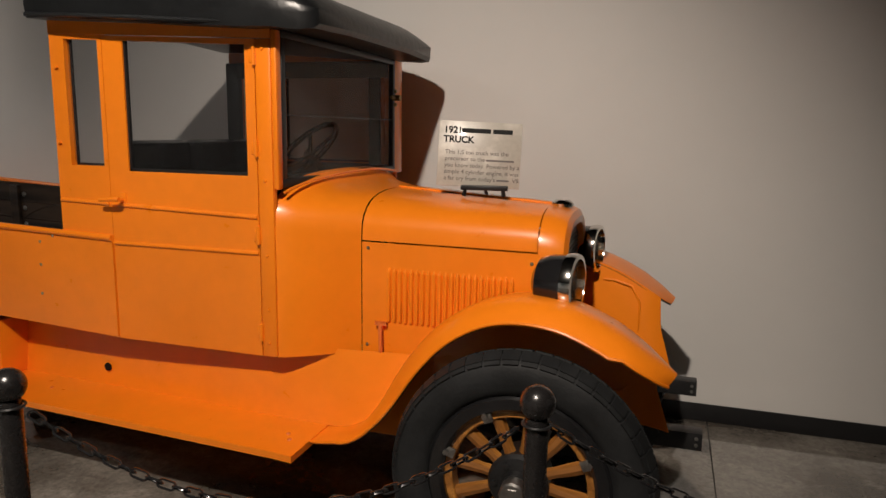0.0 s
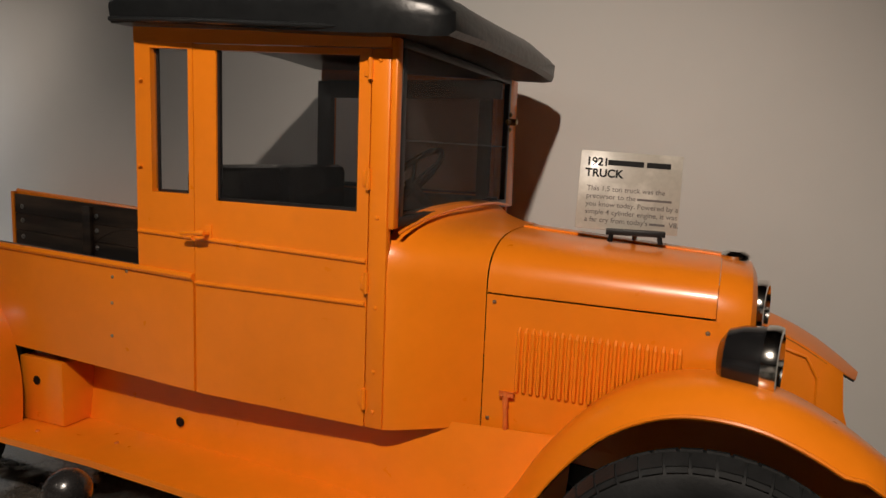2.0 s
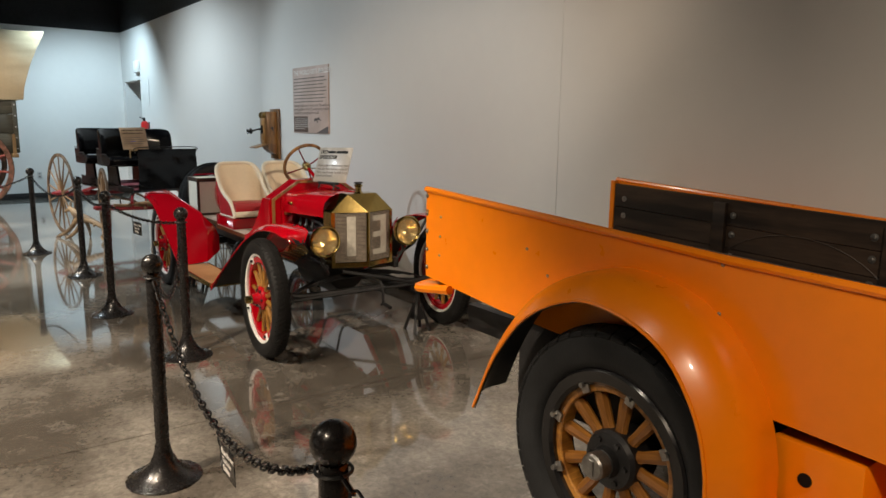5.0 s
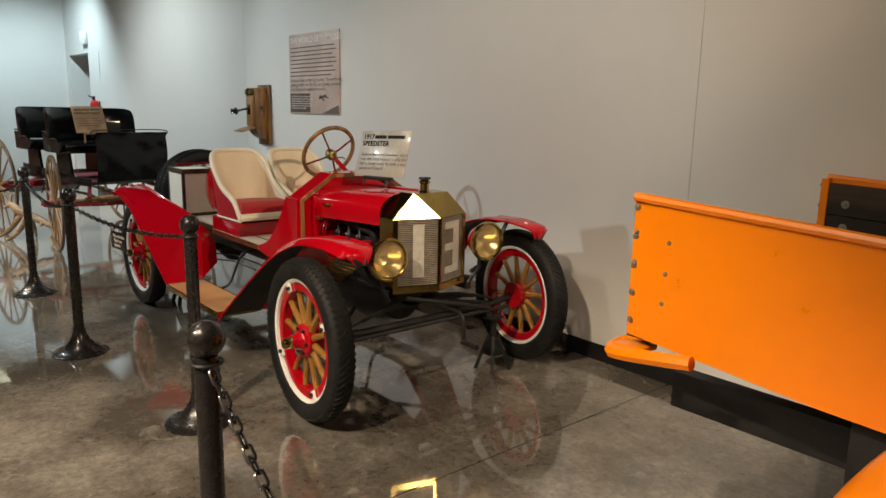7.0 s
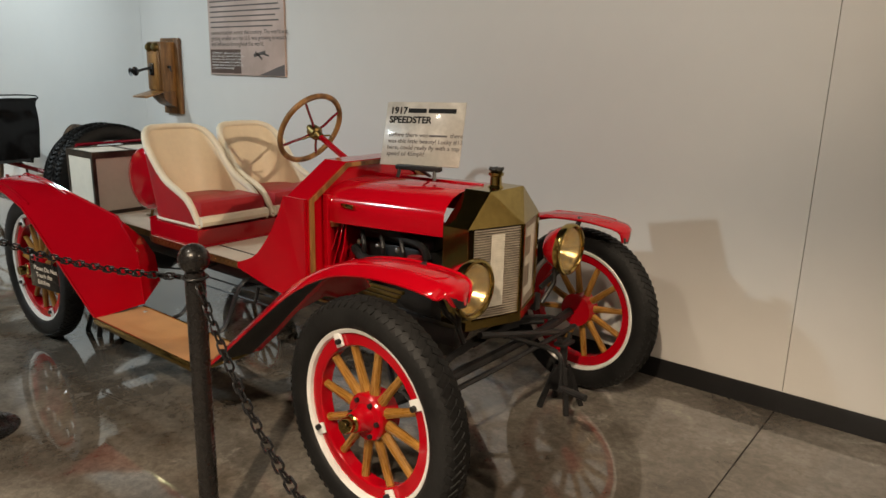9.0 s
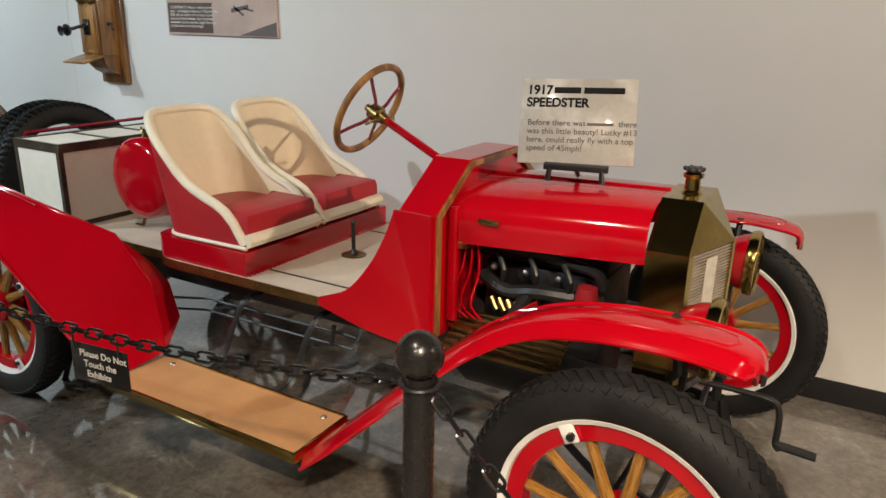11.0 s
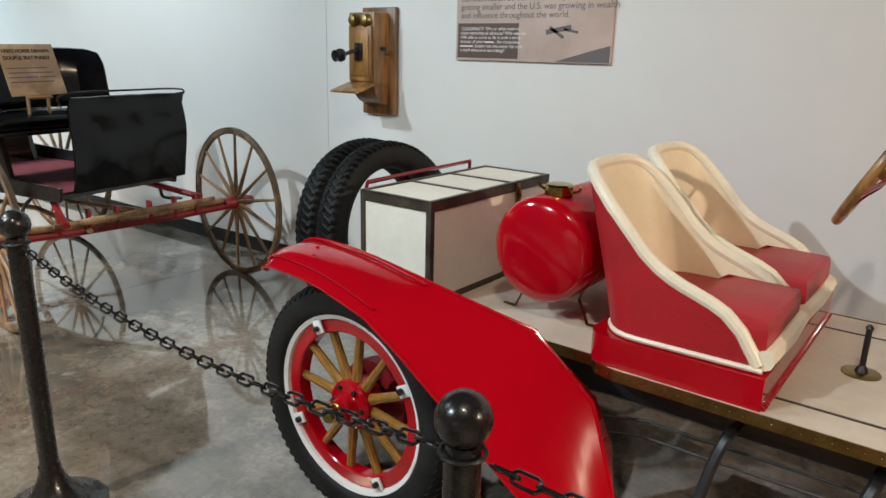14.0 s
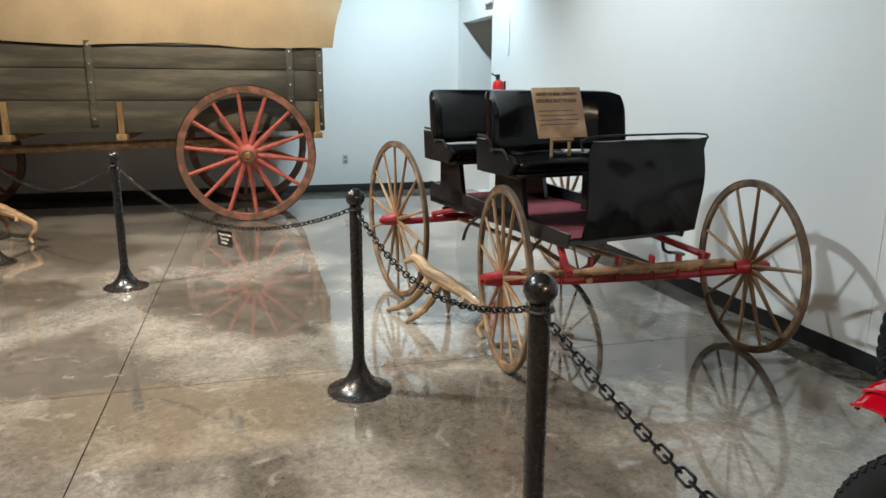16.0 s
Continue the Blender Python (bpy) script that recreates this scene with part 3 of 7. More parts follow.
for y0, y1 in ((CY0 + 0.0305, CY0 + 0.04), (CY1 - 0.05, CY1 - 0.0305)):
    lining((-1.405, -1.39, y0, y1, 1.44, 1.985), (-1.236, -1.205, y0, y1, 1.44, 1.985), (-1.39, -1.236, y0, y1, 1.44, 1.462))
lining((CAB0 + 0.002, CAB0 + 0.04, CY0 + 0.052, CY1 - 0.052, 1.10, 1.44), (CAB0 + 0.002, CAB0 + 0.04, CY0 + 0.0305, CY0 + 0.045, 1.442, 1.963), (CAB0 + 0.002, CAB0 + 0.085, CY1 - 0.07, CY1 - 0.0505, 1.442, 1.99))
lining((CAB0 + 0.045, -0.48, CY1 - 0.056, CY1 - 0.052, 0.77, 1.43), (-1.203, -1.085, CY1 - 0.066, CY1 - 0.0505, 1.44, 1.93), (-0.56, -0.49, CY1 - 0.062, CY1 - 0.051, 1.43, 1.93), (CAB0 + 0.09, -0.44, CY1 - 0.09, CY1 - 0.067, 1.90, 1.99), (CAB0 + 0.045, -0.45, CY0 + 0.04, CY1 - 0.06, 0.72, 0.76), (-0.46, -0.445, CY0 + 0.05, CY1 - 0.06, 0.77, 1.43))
for y0, y1 in ((2.80, 3.30), (3.33, 3.86)):
    bm = B()
    box(bm, -1.36, -1.24, y0, y1, 1.05, 1.555, 0.04)
    box(bm, -1.36, -0.90, y0, y1, 1.0, 1.14, 0.04)
    part("seat", bm, BLACK_LEATHER, truck, "black leather cab seat")
# steering wheel in the cab
sc, sd = Vector((-0.80, 3.66, 1.50)), Vector((0.62, 0, -0.62)).normalized()
u, w = Vector((0, 1, 0)), Vector((0, 1, 0)).cross(sd).normalized()
bm = B()
tube(bm, [sc + (u * math.cos(a) + w * math.sin(a)) * 0.205 for a in np.linspace(0, 2 * math.pi, 33)[:-1]], 0.015, 8, True)
for k in range(4):
    a = math.pi / 4 + k * math.pi / 2
    rod(bm, sc + sd * 0.03, sc + (u * math.cos(a) + w * math.sin(a)) * 0.20, 0.011, 0.009)
rod(bm, sc, sc + sd * 0.5, 0.022)
part("steering_wheel", bm, BLACK_PAINT, truck, "black steering wheel")

# windscreen
WS = (2.745, 3.865, 1.425, 1.965)
bm = B()
for y0, y1, z0, z1 in ((WS[0] - 0.03, WS[0], WS[2], WS[3]), (WS[1], WS[1] + 0.03, WS[2], WS[3]), (WS[0] - 0.03, WS[1] + 0.03, WS[2] - 0.035, WS[2]), (WS[0] - 0.03, WS[1] + 0.03, WS[3], WS[3] + 0.03)):
    box(bm, -0.412, -0.385, y0, y1, z0, z1, 0.003)
frame_ws = part("windscreen_frame", bm, BLACK_IRON, truck, "black windscreen frame")
for z0, z1 in ((WS[2], 1.672), (1.676, WS[3])):
    bm = B()
    box(bm, -0.402, -0.397, WS[0], WS[1], z0, z1)
    part("pane", bm, CLEAR_PANE, frame_ws, "smoky windscreen glass").visible_shadow = False
bm = B()
box(bm, -0.405, -0.394, WS[0], WS[1], 1.6715, 1.6765)
part("glazing_bar", bm, BLACK_IRON, frame_ws)
for y0, y1 in ((CY1 - 0.105, CY1 + 0.004), (CY0 - 0.004, CY0 + 0.035)):
    bm = B()
    box(bm, -0.409, -0.386, y0, y1, 1.385, 1.99, 0.006)
    part("windscreen_post", bm, ORANGE, truck)
bm = B()
rod(bm, (-0.385, 3.86, 1.79), (-0.34, 3.86, 1.79), 0.016)
rod(bm, (-0.37, 3.80, 1.79), (-0.37, 3.93, 1.79), 0.008)
for dz in (-0.035, 0.035):
    dome(bm, (-0.385, 3.89, 1.79 + dz), (1, 0, 0), 0.012, 0.012)
part("windscreen_clamp", bm, BRASS_DARK, truck, "aged brass windscreen clamp")

# roof: padded vinyl with a drooping front edge
def roof_ring(x, half, low, crown, c):
    pts = []
    for k in range(25):
        a = math.pi * k / 24
        ca, sa = math.cos(a), math.sin(a)
        pts.append(Vector((x, c - half * math.copysign(abs(ca) ** 0.35, ca), low + 0.055 + (crown - low - 0.055) * abs(sa) ** 0.55)))
    pts += [Vector((x, c + half * 0.985, low)), Vector((x, c + half * 0.5, low + 0.012)), Vector((x, c - half * 0.5, low + 0.012)), Vector((x, c - half * 0.985, low))]
    return pts


bm = B()
rings = []
for x, half, low, crown in ((-1.52, 0.66, 2.075, 2.13), (-1.51, 0.69, 2.055, 2.16), (-1.40, 0.705, 2.05, 2.20), (-1.1, 0.71, 2.035, 2.225), (-0.8, 0.71, 2.012, 2.225), (-0.5, 0.71, 1.992, 2.20), (-0.36, 0.70, 1.985, 2.165), (-0.25, 0.68, 1.975, 2.12), (-0.20, 0.655, 1.98, 2.08), (-0.185, 0.63, 2.0, 2.05)):
    rings.append(roof_ring(x, half, low, crown, 3.29 + (0 if x < -0.5 else -0.02)))
loft(bm, rings)
for v in bm.verts:
    v.co += Vector((0, 0, 0.007 * noise.noise(v.co * 7)))
part("roof", bm, BLACK_VINYL, truck, "black padded vinyl roof cover")
bm = B()
tube(bm, [Vector((x, 3.29 - h - 0.004, z)) for x, h, z in ((-1.5, 0.69, 2.068), (-1.1, 0.712, 2.045), (-0.7, 0.712, 2.018), (-0.38, 0.70, 2.0))], 0.009, 8)
part("roof_welt", bm, BLACK_VINYL, truck, "black welt along the roof edge")

# cowl and hood
def bonnet_ring(x, half, top, shoulder, bottom, c=None):
    c = cy(x) if c is None else c
    pts = [Vector((x, c - half, bottom))]
    for k in range(17):
        a = math.pi * k / 16
        ca, sa = math.cos(a), math.sin(a)
        pts.append(Vector((x, c - half * math.copysign(abs(ca) ** 0.62, ca), shoulder + (top - shoulder) * abs(sa) ** 0.75)))
    pts.append(Vector((x, c + half, bottom)))
    return pts


bm = B()
loft(bm, [bonnet_ring(-0.425, 0.655, 1.44, 1.24, 0.70, 3.335), bonnet_ring(-0.39, 0.64, 1.435, 1.235, 0.70, 3.33), bonnet_ring(-0.34, 0.60, 1.40, 1.225, 0.70, 3.32), bonnet_ring(-0.28, 0.545, 1.385, 1.215, 0.70, 3.305), bonnet_ring(-0.20, 0.475, 1.372, 1.20, 0.70), bonnet_ring(-0.125, 0.415, 1.366, 1.19, 0.70)], False, False)
part("cowl", bm, ORANGE, truck)
bm = B()
tube(bm, curve([(-0.375, 2.70, 1.375), (-0.36, 2.85, 1.405), (-0.35, 3.1, 1.425), (-0.345, 3.33, 1.43), (-0.35, 3.6, 1.425), (-0.36, 3.85, 1.40)], 5), 0.006, 8)
part("cowl_bead", bm, ORANGE, truck)
bm = B()
hood = [bonnet_ring(x, 0.41 - (x + 0.118) * 0.105, 1.364 - (x + 0.118) * 0.05, 1.178, 1.176) for x in np.linspace(-0.122, 0.603, 7)]
loft(bm, hood, False, False)
part("hood", bm, ORANGE, truck, "orange hinged hood")
bm = B()
rod(bm, (-0.118, cy(-0.118), 1.366), (0.60, cy(0.6), 1.33), 0.006)
part("hood_hinge", bm, ORANGE, truck)
for s in (-1, 1):
    bm = B()
    rows = []
    for x in np.linspace(-0.122, 0.615, 6):
        y = cy(x) + s * (0.408 - (x + 0.118) * 0.105)
        rows.append([Vector((x, y, z)) for z in (0.695, 0.93, 1.170)])
    sheet(bm, rows, 0.004)
    side = part("hood_side", bm, ORANGE, truck, "orange louvred hood side")
    for k in range(22):
        x = 0.0 + 0.512 * k / 21
        y = cy(x) + s * (0.411 - (x + 0.118) * 0.105)
        bm = B()
        low = 0.838 + (0.10 * ((k - 12) / 9) if k > 12 else 0)
        tube(bm, [(x, y - s * 0.004, low), (x, y + s * 0.006, low + 0.012), (x, y + s * 0.007, 1.055), (x, y - s * 0.004, 1.072)], [0.005, 0.0085, 0.0085, 0.004], 6)
        part("louvre", bm, ORANGE, side)
    for x, z in ((-0.095, 1.145), (-0.10, 0.735), (0.585, 1.13)):
        bm = B()
        dome(bm, (x, cy(x) + s * (0.411 - (x + 0.118) * 0.105), z), (0, s, 0), 0.008, 0.006)
        part("screw", bm, STEEL, side)
    bm = B()
    y = cy(-0.02) + s * 0.415
    tube(bm, curve([(-0.03, y, 0.70), (-0.025, y + s * 0.02, 0.73), (-0.03, y + s * 0.014, 0.79), (-0.035, y, 0.84)], 3), [0.011, 0.009, 0.009, 0.009, 0.008, 0.008, 0.008, 0.010, 0.010, 0.012], 8)
    box(bm, -0.055, -0.005, y, y + s * 0.008, 0.83, 0.845, 0.002)
    part("hood_latch", bm, ORANGE_DULL, side, "orange hood latch")
# radiator shell
bm = B()
loft(bm, [bonnet_ring(0.605, 0.332, 1.329, 1.13, 0.60), bonnet_ring(0.66, 0.325, 1.322, 1.12, 0.60), bonnet_ring(0.70, 0.312, 1.305, 1.11, 0.60), bonnet_ring(0.715, 0.29, 1.28, 1.09, 0.62), bonnet_ring(0.71, 0.265, 1.25, 1.07, 0.64), bonnet_ring(0.68, 0.255, 1.24, 1.06, 0.65)], False, False)
part("radiator_shell", bm, ORANGE, truck)
bm = B()
prism(bm, [(cy(0.69) + dy, z) for dy, z in ((-0.262, 0.64), (0.262, 0.64), (0.262, 1.10), (0.19, 1.22), (-0.19, 1.22), (-0.262, 1.10))], "x", 0.66, 0.685)
for k in range(26):
    box(bm, 0.685, 0.689, cy(0.69) - 0.255, cy(0.69) + 0.255, 0.66 + k * 0.021, 0.668 + k * 0.021)
part("radiator_core", bm, BLACK_IRON, truck, "black radiator core")
bm = B()
lathe(bm, [(0.045, 0), (0.046, 0.012), (0.04, 0.02), (0.034, 0.022), (0.03, 0.026), (0, 0.027)], pose(0.645, cy(0.65), 1.322), 20)
part("radiator_cap", bm, CHROME, truck, "chrome radiator cap")

# headlamps
for y in (2.735, 3.545):
    bm = B()
    lathe(bm, [(0.0, -0.055), (0.05, -0.05), (0.085, -0.03), (0.100, 0.01), (0.105, 0.075), (0.0, 0.076)], along((0.672, y, 1.095), (1, -0.16, 0)), 28)
    rod(bm, (0.70, y, 1.0), (0.70, y + (0.12 if y < 3.1 else -0.12), 0.86), 0.016)
    lamp = part("headlamp", bm, BLACK_PAINT, truck, "black headlamp with chrome rim")
    bm = B()
    lathe(bm, [(0.088, 0.078), (0.092, 0.108), (0.108, 0.106), (0.112, 0.09), (0.110, 0.068), (0.100, 0.07)], along((0.672, y, 1.095), (1, -0.16, 0)), 32, True)
    part("lamp_rim", bm, CHROME, lamp, "chrome lamp rim")
    bm = B()
    lathe(bm, [(0.092, 0.094), (0.05, 0.104), (0, 0.107), (0, 0.09), (0.092, 0.088)], along((0.672, y, 1.095), (1, -0.16, 0)), 28)
    part("lens", bm, LENS, lamp, "clear lamp lens")

# front fenders
CROWN = [(-0.30, 0.405), (-0.17, 0.413), (-0.06, 0.455), (0.035, 0.57), (0.14, 0.752), (0.28, 0.92), (0.43, 1.022), (0.58, 1.066), (0.75, 1.062), (0.91, 1.008), (1.05, 0.925), (1.13, 0.865)]


def front_fender(s):
    path = curve([(x, 0, z) for x, z in CROWN], 4)
    n = len(path)
    rows, liner = [], []
    for i, p in enumerate(path):
        d = path[min(i + 1, n - 1)] - path[max(i - 1, 0)]
        nrm = Vector((-d.z, 0, d.x)).normalized()
        tip = min(1.0, (n - 1 - i) / 7)
        flat = max(0.0, min(1.0, (p.x + 0.12) / 0.22))
        out = 0.71 if tip > 0.99 else 0.60 + 0.11 * math.sin(tip * math.pi / 2)
        inn = 0.40 + 0.10 * (1 - tip) ** 2
        row = []
        for k in range(11):
            f = k / 10
            yy = inn + (out - inn) * f
            drop = flat * (0.10 * max(0, f - 0.55) ** 2 / 0.2025 * (0.7 if tip > 0.99 else 0.5) + 0.03 * (1 - f) ** 2)
            q = p - nrm * drop
            row.append(Vector((q.x, cy(max(-0.3, p.x)) + s * yy, q.z)))
        rows.append(row)
        liner.append([v - nrm * 0.008 + Vector((0, -s * 0.004, 0)) for v in row])
    bm = B()
    sheet(bm, rows, 0.004)
    f = part("front_fender", bm, ORANGE, truck, "orange sweeping front fender")
    bm = B()
    sheet(bm, liner, 0.002)
    part("fender_underside", bm, BLACK_IRON, f, "black fender underside")
    bm = B()
    tube(bm, [r[-1] for r in rows], 0.006, 6)
    part("fender_bead", bm, ORANGE, f)
    bm = B()
    sheet(bm, [[Vector((r[0].x, r[0].y + s * 0.002, r[0].z - 0.004)), Vector((r[0].x + 0.02 * max(0, r[0].x - 0.6), r[0].y - s * 0.03, 0.5 * (r[0].z + 0.60))), Vector((r[0].x + 0.28 * max(0, r[0].x - 0.6) ** 2, r[0].y - s * 0.05, 0.58))] for r in rows if 0.10 < r[0].x < 1.08], 0.004)
    ap = part("fender_apron", bm, ORANGE, f)
    bm = B()
    loop = [(0.80, 0.70), (0.94, 0.70), (0.97, 0.73), (0.97, 0.86), (0.93, 0.93), (0.85, 0.95), (0.80, 0.95)]
    tube(bm, [(x, cy(x) + s * (0.40 - 0.03 * min(1.0, (1.02 - z) / 0.2)) - s * 0.004, z) for x, z in loop], 0.006, 6)
    part("pressed_rib", bm, ORANGE, ap)
    return f


front_fender(-1)
front_fender(1)
# splash aprons, running boards, lower body
def ap(x):
    return 0.485 + (x + 2.15) * 0.047


for s in (-1, 1):
    bm = B()
    def Y(x, h):
        return 3.345 + s * h if x < -0.6 else cy(x) + s * h
    rows = [[Vector((x, Y(x, ap(x) - 0.02 if x < -0.45 else 0.54 - (x + 0.45) * 0.25), 0.72)), Vector((x, Y(x, ap(x) - 0.01 if x < -0.45 else 0.555 - (x + 0.45) * 0.22), 0.60)), Vector((x, Y(x, ap(x) + 0.015 if x < -0.45 else 0.58 - (x + 0.45) * 0.12), 0.411))] for x in (-2.15, -1.6, -1.0, -0.5, -0.25, 0.0, 0.2)]
    sheet(bm, rows, 0.004)
    part("splash_apron", bm, ORANGE, truck)
    bm = B()
    outer = [(-2.26, 3.345 + s * 0.825), (-1.6, 3.345 + s * 0.825), (-0.30, cy(-0.3) + s * 0.86), (-0.22, cy(-0.22) + s * 0.86)]
    inner = [(-0.22, cy(-0.22) + s * 0.52), (-0.6, 3.345 + s * 0.53), (-2.26, 3.345 + s * 0.44)]
    prism(bm, outer + inner, "z", 0.385, 0.412)
    rb = part("running_board", bm, ORANGE, truck, "orange steel running board")
    for x, dy in ((-0.33, 0.70), (-0.30, 0.74), (-2.0, 0.72), (-1.62, 0.66)):
        bm = B()
        dome(bm, (x, Y(x, dy), 0.412), (0, 0, 1), 0.010, 0.005)
        part("bolt", bm, ORANGE_DULL, rb)
    bm = B()
    box(bm, -2.185, -1.93, min(3.345 + s * 0.47, 3.345 + s * 0.65), max(3.345 + s * 0.47, 3.345 + s * 0.65), 0.413, 0.70, 0.01)
    bx = part("apron_box", bm, ORANGE, truck)
    for x, z, p in ((-2.08, 0.60, 0.6505), (-1.40, 0.50, 0.538)):
        bm = B()
        lathe(bm, [(0.0, 0), (0.020, 0), (0.020, 0.003), (0, 0.003)], along((x, 3.345 + s * p, z), (0, s, 0)), 16)
        part("drain_hole", bm, INK, bx, "dark round hole")
# bed
SIDE = [(-3.925, 1.262), (-2.36, 1.18), (-1.205, 1.142), (-1.205, 0.705), (-1.9, 0.738), (-2.2, 0.75), (-3.36, 0.80), (-3.925, 0.85)]
for s in (-1, 1):
    yo = 3.345 + s * 0.672
    bm = B()
    prism(bm, SIDE, "y", min(yo, yo - s * 0.02), max(yo, yo - s * 0.02))
    sd_ = part("bed_side", bm, ORANGE, truck, "orange steel bed side panel")
    bm = B()
    tube(bm, [(-3.925, yo, 1.265), (-2.36, yo, 1.182), (-1.205, yo, 1.145)], 0.014, 8)
    part("bed_rail", bm, ORANGE, sd_)
    for x, z in ((-1.605, 1.105), (-1.61, 1.0), (-1.615, 0.866), (-3.22, 1.085), (-3.10, 0.998), (-2.37, 1.015), (-3.805, 1.145), (-3.81, 1.054), (-3.814, 0.965), (-3.912, 1.235), (-3.912, 1.164), (-3.912, 1.074), (-3.912, 0.977), (-3.912, 0.89), (-2.37, 1.165), (-1.53, 1.135)):
        bm = B()
        dome(bm, (x, yo, z), (0, s, 0), 0.007, 0.005)
        part("rivet", bm, STEEL, sd_)
    bm = B()
    yi = yo - s * 0.021
    box(bm, -3.93, -3.90, min(yi, yi - s * 0.03), max(yi, yi - s * 0.03), 0.85, 1.262, 0.003)
    post = part("tail_post", bm, ORANGE, sd_)
    for k in range(5):
        bm = B()
        dome(bm, (-3.915, yo + s * 0.001, 1.235 - k * 0.085), (0, s, 0), 0.010, 0.008)
        part("bolt", bm, STEEL, post)
        bm = B()
        dome(bm, (-3.93, yi - s * 0.016, 1.235 - k * 0.085), (-1, 0, 0), 0.010, 0.008)
        part("bolt", bm, STEEL, post)
    # inner planking
    for z0, z1 in ((0.86, 0.99), (0.994, 1.105), (1.109, 1.235)):
        bm = B()
        prism(bm, [(-3.90, z0 + 0.01), (-3.90, z1 + 0.01), (-1.49, z1 - 0.075 * 1.0), (-1.49, z0 - 0.075)], "y", min(yi, yi - s * 0.022), max(yi, yi - s * 0.022))
        part("plank", bm, BED_WOOD, sd_, "dark stained plank")
    for x in (-3.215, -2.42, -1.62):
        bm = B()
        box(bm, x - 0.035, x + 0.035, min(yi - s * 0.0225, yi - s * 0.05), max(yi - s * 0.0225, yi - s * 0.05), 0.86, 1.225 - (x + 3.9) * 0.03, 0.004)
        part("stake", bm, BED_WOOD, sd_)
    for x in (-3.83, -3.15, -2.50, -2.36):
        for z in (1.165, 1.07, 0.96):
            bm = B()
            lathe(bm, [(0.017, 0), (0.017, 0.003), (0.008, 0.004), (0.008, 0.012), (0, 0.013)], along((x, yi - s * (0.0225 if x != -3.15 else 0.0225), z - (x + 3.9) * 0.03), (0, -s, 0)), 10)
            part("bolt", bm, STEEL, sd_)
    bm = B()
    tube(bm, [(-2.83 + 0.47 * math.cos(a), yi - s * 0.024, 0.72 + 0.36 * math.sin(a)) for a in np.linspace(0.3, math.pi - 0.3, 25)], 0.003, 6)
    part("wheel_arch", bm, BED_WOOD, sd_)
bm = B()
for k in range(8):
    y0 = 2.68 + k * 0.166
    box(bm, -3.93, -1.48, y0, y0 + 0.163, 0.84, 0.865, 0.002)
part("bed_floor", bm, BED_WOOD, truck, "dark wooden bed floor")
# tail bracket
for s in (-1, 1):
    bm = B()
    yb = 3.345 + s * 0.70
    tube(bm, curve([(-3.685, yb + s * 0.005, 0.828), (-3.80, yb + s * 0.012, 0.812), (-3.94, yb, 0.79), (-3.975, yb - s * 0.04, 0.79), (-3.96, yb - s * 0.10, 0.80), (-3.90, yb - s * 0.12, 0.81)], 4), 0.022, 8, False, 1.0)
    box(bm, -3.96, -3.86, min(yb - s * 0.01, yb - s * 0.10), max(yb - s * 0.01, yb - s * 0.10), 0.80, 0.815, 0.003)
    part("tail_bracket", bm, ORANGE, truck)
# rear fenders
for s in (-1, 1):
    arc = curve([(-3.335, 0, 0.50), (-3.21, 0, 0.75), (-3.02, 0, 0.97), (-2.76, 0, 1.092), (-2.52, 0, 1.078), (-2.33, 0, 0.985), (-2.20, 0, 0.81), (-2.145, 0, 0.61), (-2.15, 0, 0.413)], 4)
    rows, liner = [], []
    n = len(arc)
    for i, p in enumerate(arc):
        d = arc[min(i + 1, n - 1)] - arc[max(i - 1, 0)]
        nrm = Vector((-d.z, 0, d.x)).normalized()
        row = []
        for k in range(9):
            f = k / 8
            q = p - nrm * (0.085 * max(0, f - 0.4) ** 2 / 0.36)
            row.append(Vector((q.x, 3.345 + s * (0.672 + 0.225 * f), q.z)))
        rows.append(row)
        liner.append([v - nrm * 0.008 + Vector((0, -s * 0.004, 0)) for v in row])
    bm = B()
    sheet(bm, rows, 0.004)
    f = part("rear_fender", bm, ORANGE, truck, "orange rounded rear fender")
    bm = B()
    sheet(bm, liner, 0.002)
    part("fender_underside", bm, BLACK_IRON, f, "black fender underside")
    bm = B()
    tube(bm, [r[-1] for r in rows], 0.006, 6)
    part("fender_bead", bm, ORANGE, f)
# chassis
for s in (-1, 1):
    bm = B()
    box(bm, -3.9, -0.4, 3.345 + s * 0.40 - 0.03, 3.345 + s * 0.40 + 0.03, 0.56, 0.68)
    part("frame_rail", bm, BLACK_IRON, truck, "black steel frame rail")
    bm = B()
    prism(bm, [(-0.4, 3.345 + s * 0.40 - 0.03), (1.05, cy(1.05) + s * 0.28 - 0.03), (1.05, cy(1.05) + s * 0.28 + 0.03), (-0.4, 3.345 + s * 0.40 + 0.03)], "z", 0.555, 0.625)
    part("frame_rail", bm, BLACK_IRON, truck, "black steel frame rail")
    bm = B()
    tube(bm, curve([(1.08, cy(1.08) + s * 0.28, 0.53), (0.95, cy(0.95) + s * 0.29, 0.43), (0.64, cy(0.64) + s * 0.30, 0.40), (0.3, cy(0.3) + s * 0.32, 0.45), (0.1, cy(0.1) + s * 0.33, 0.55)], 4), 0.03, 8)
    part("leaf_spring", bm, BLACK_IRON, truck, "black front leaf spring")
    bm = B()
    rod(bm, (1.06, cy(1.06) + s * 0.28 - 0.05, 0.545), (1.06, cy(1.06) + s * 0.28 + 0.05, 0.545), 0.026)
    part("spring_pin", bm, BLACK_IRON, truck, "black spring pin")
bm = B()
rod(bm, (0.65, 2.5, 0.455), (0.65, 3.72, 0.455), 0.035)
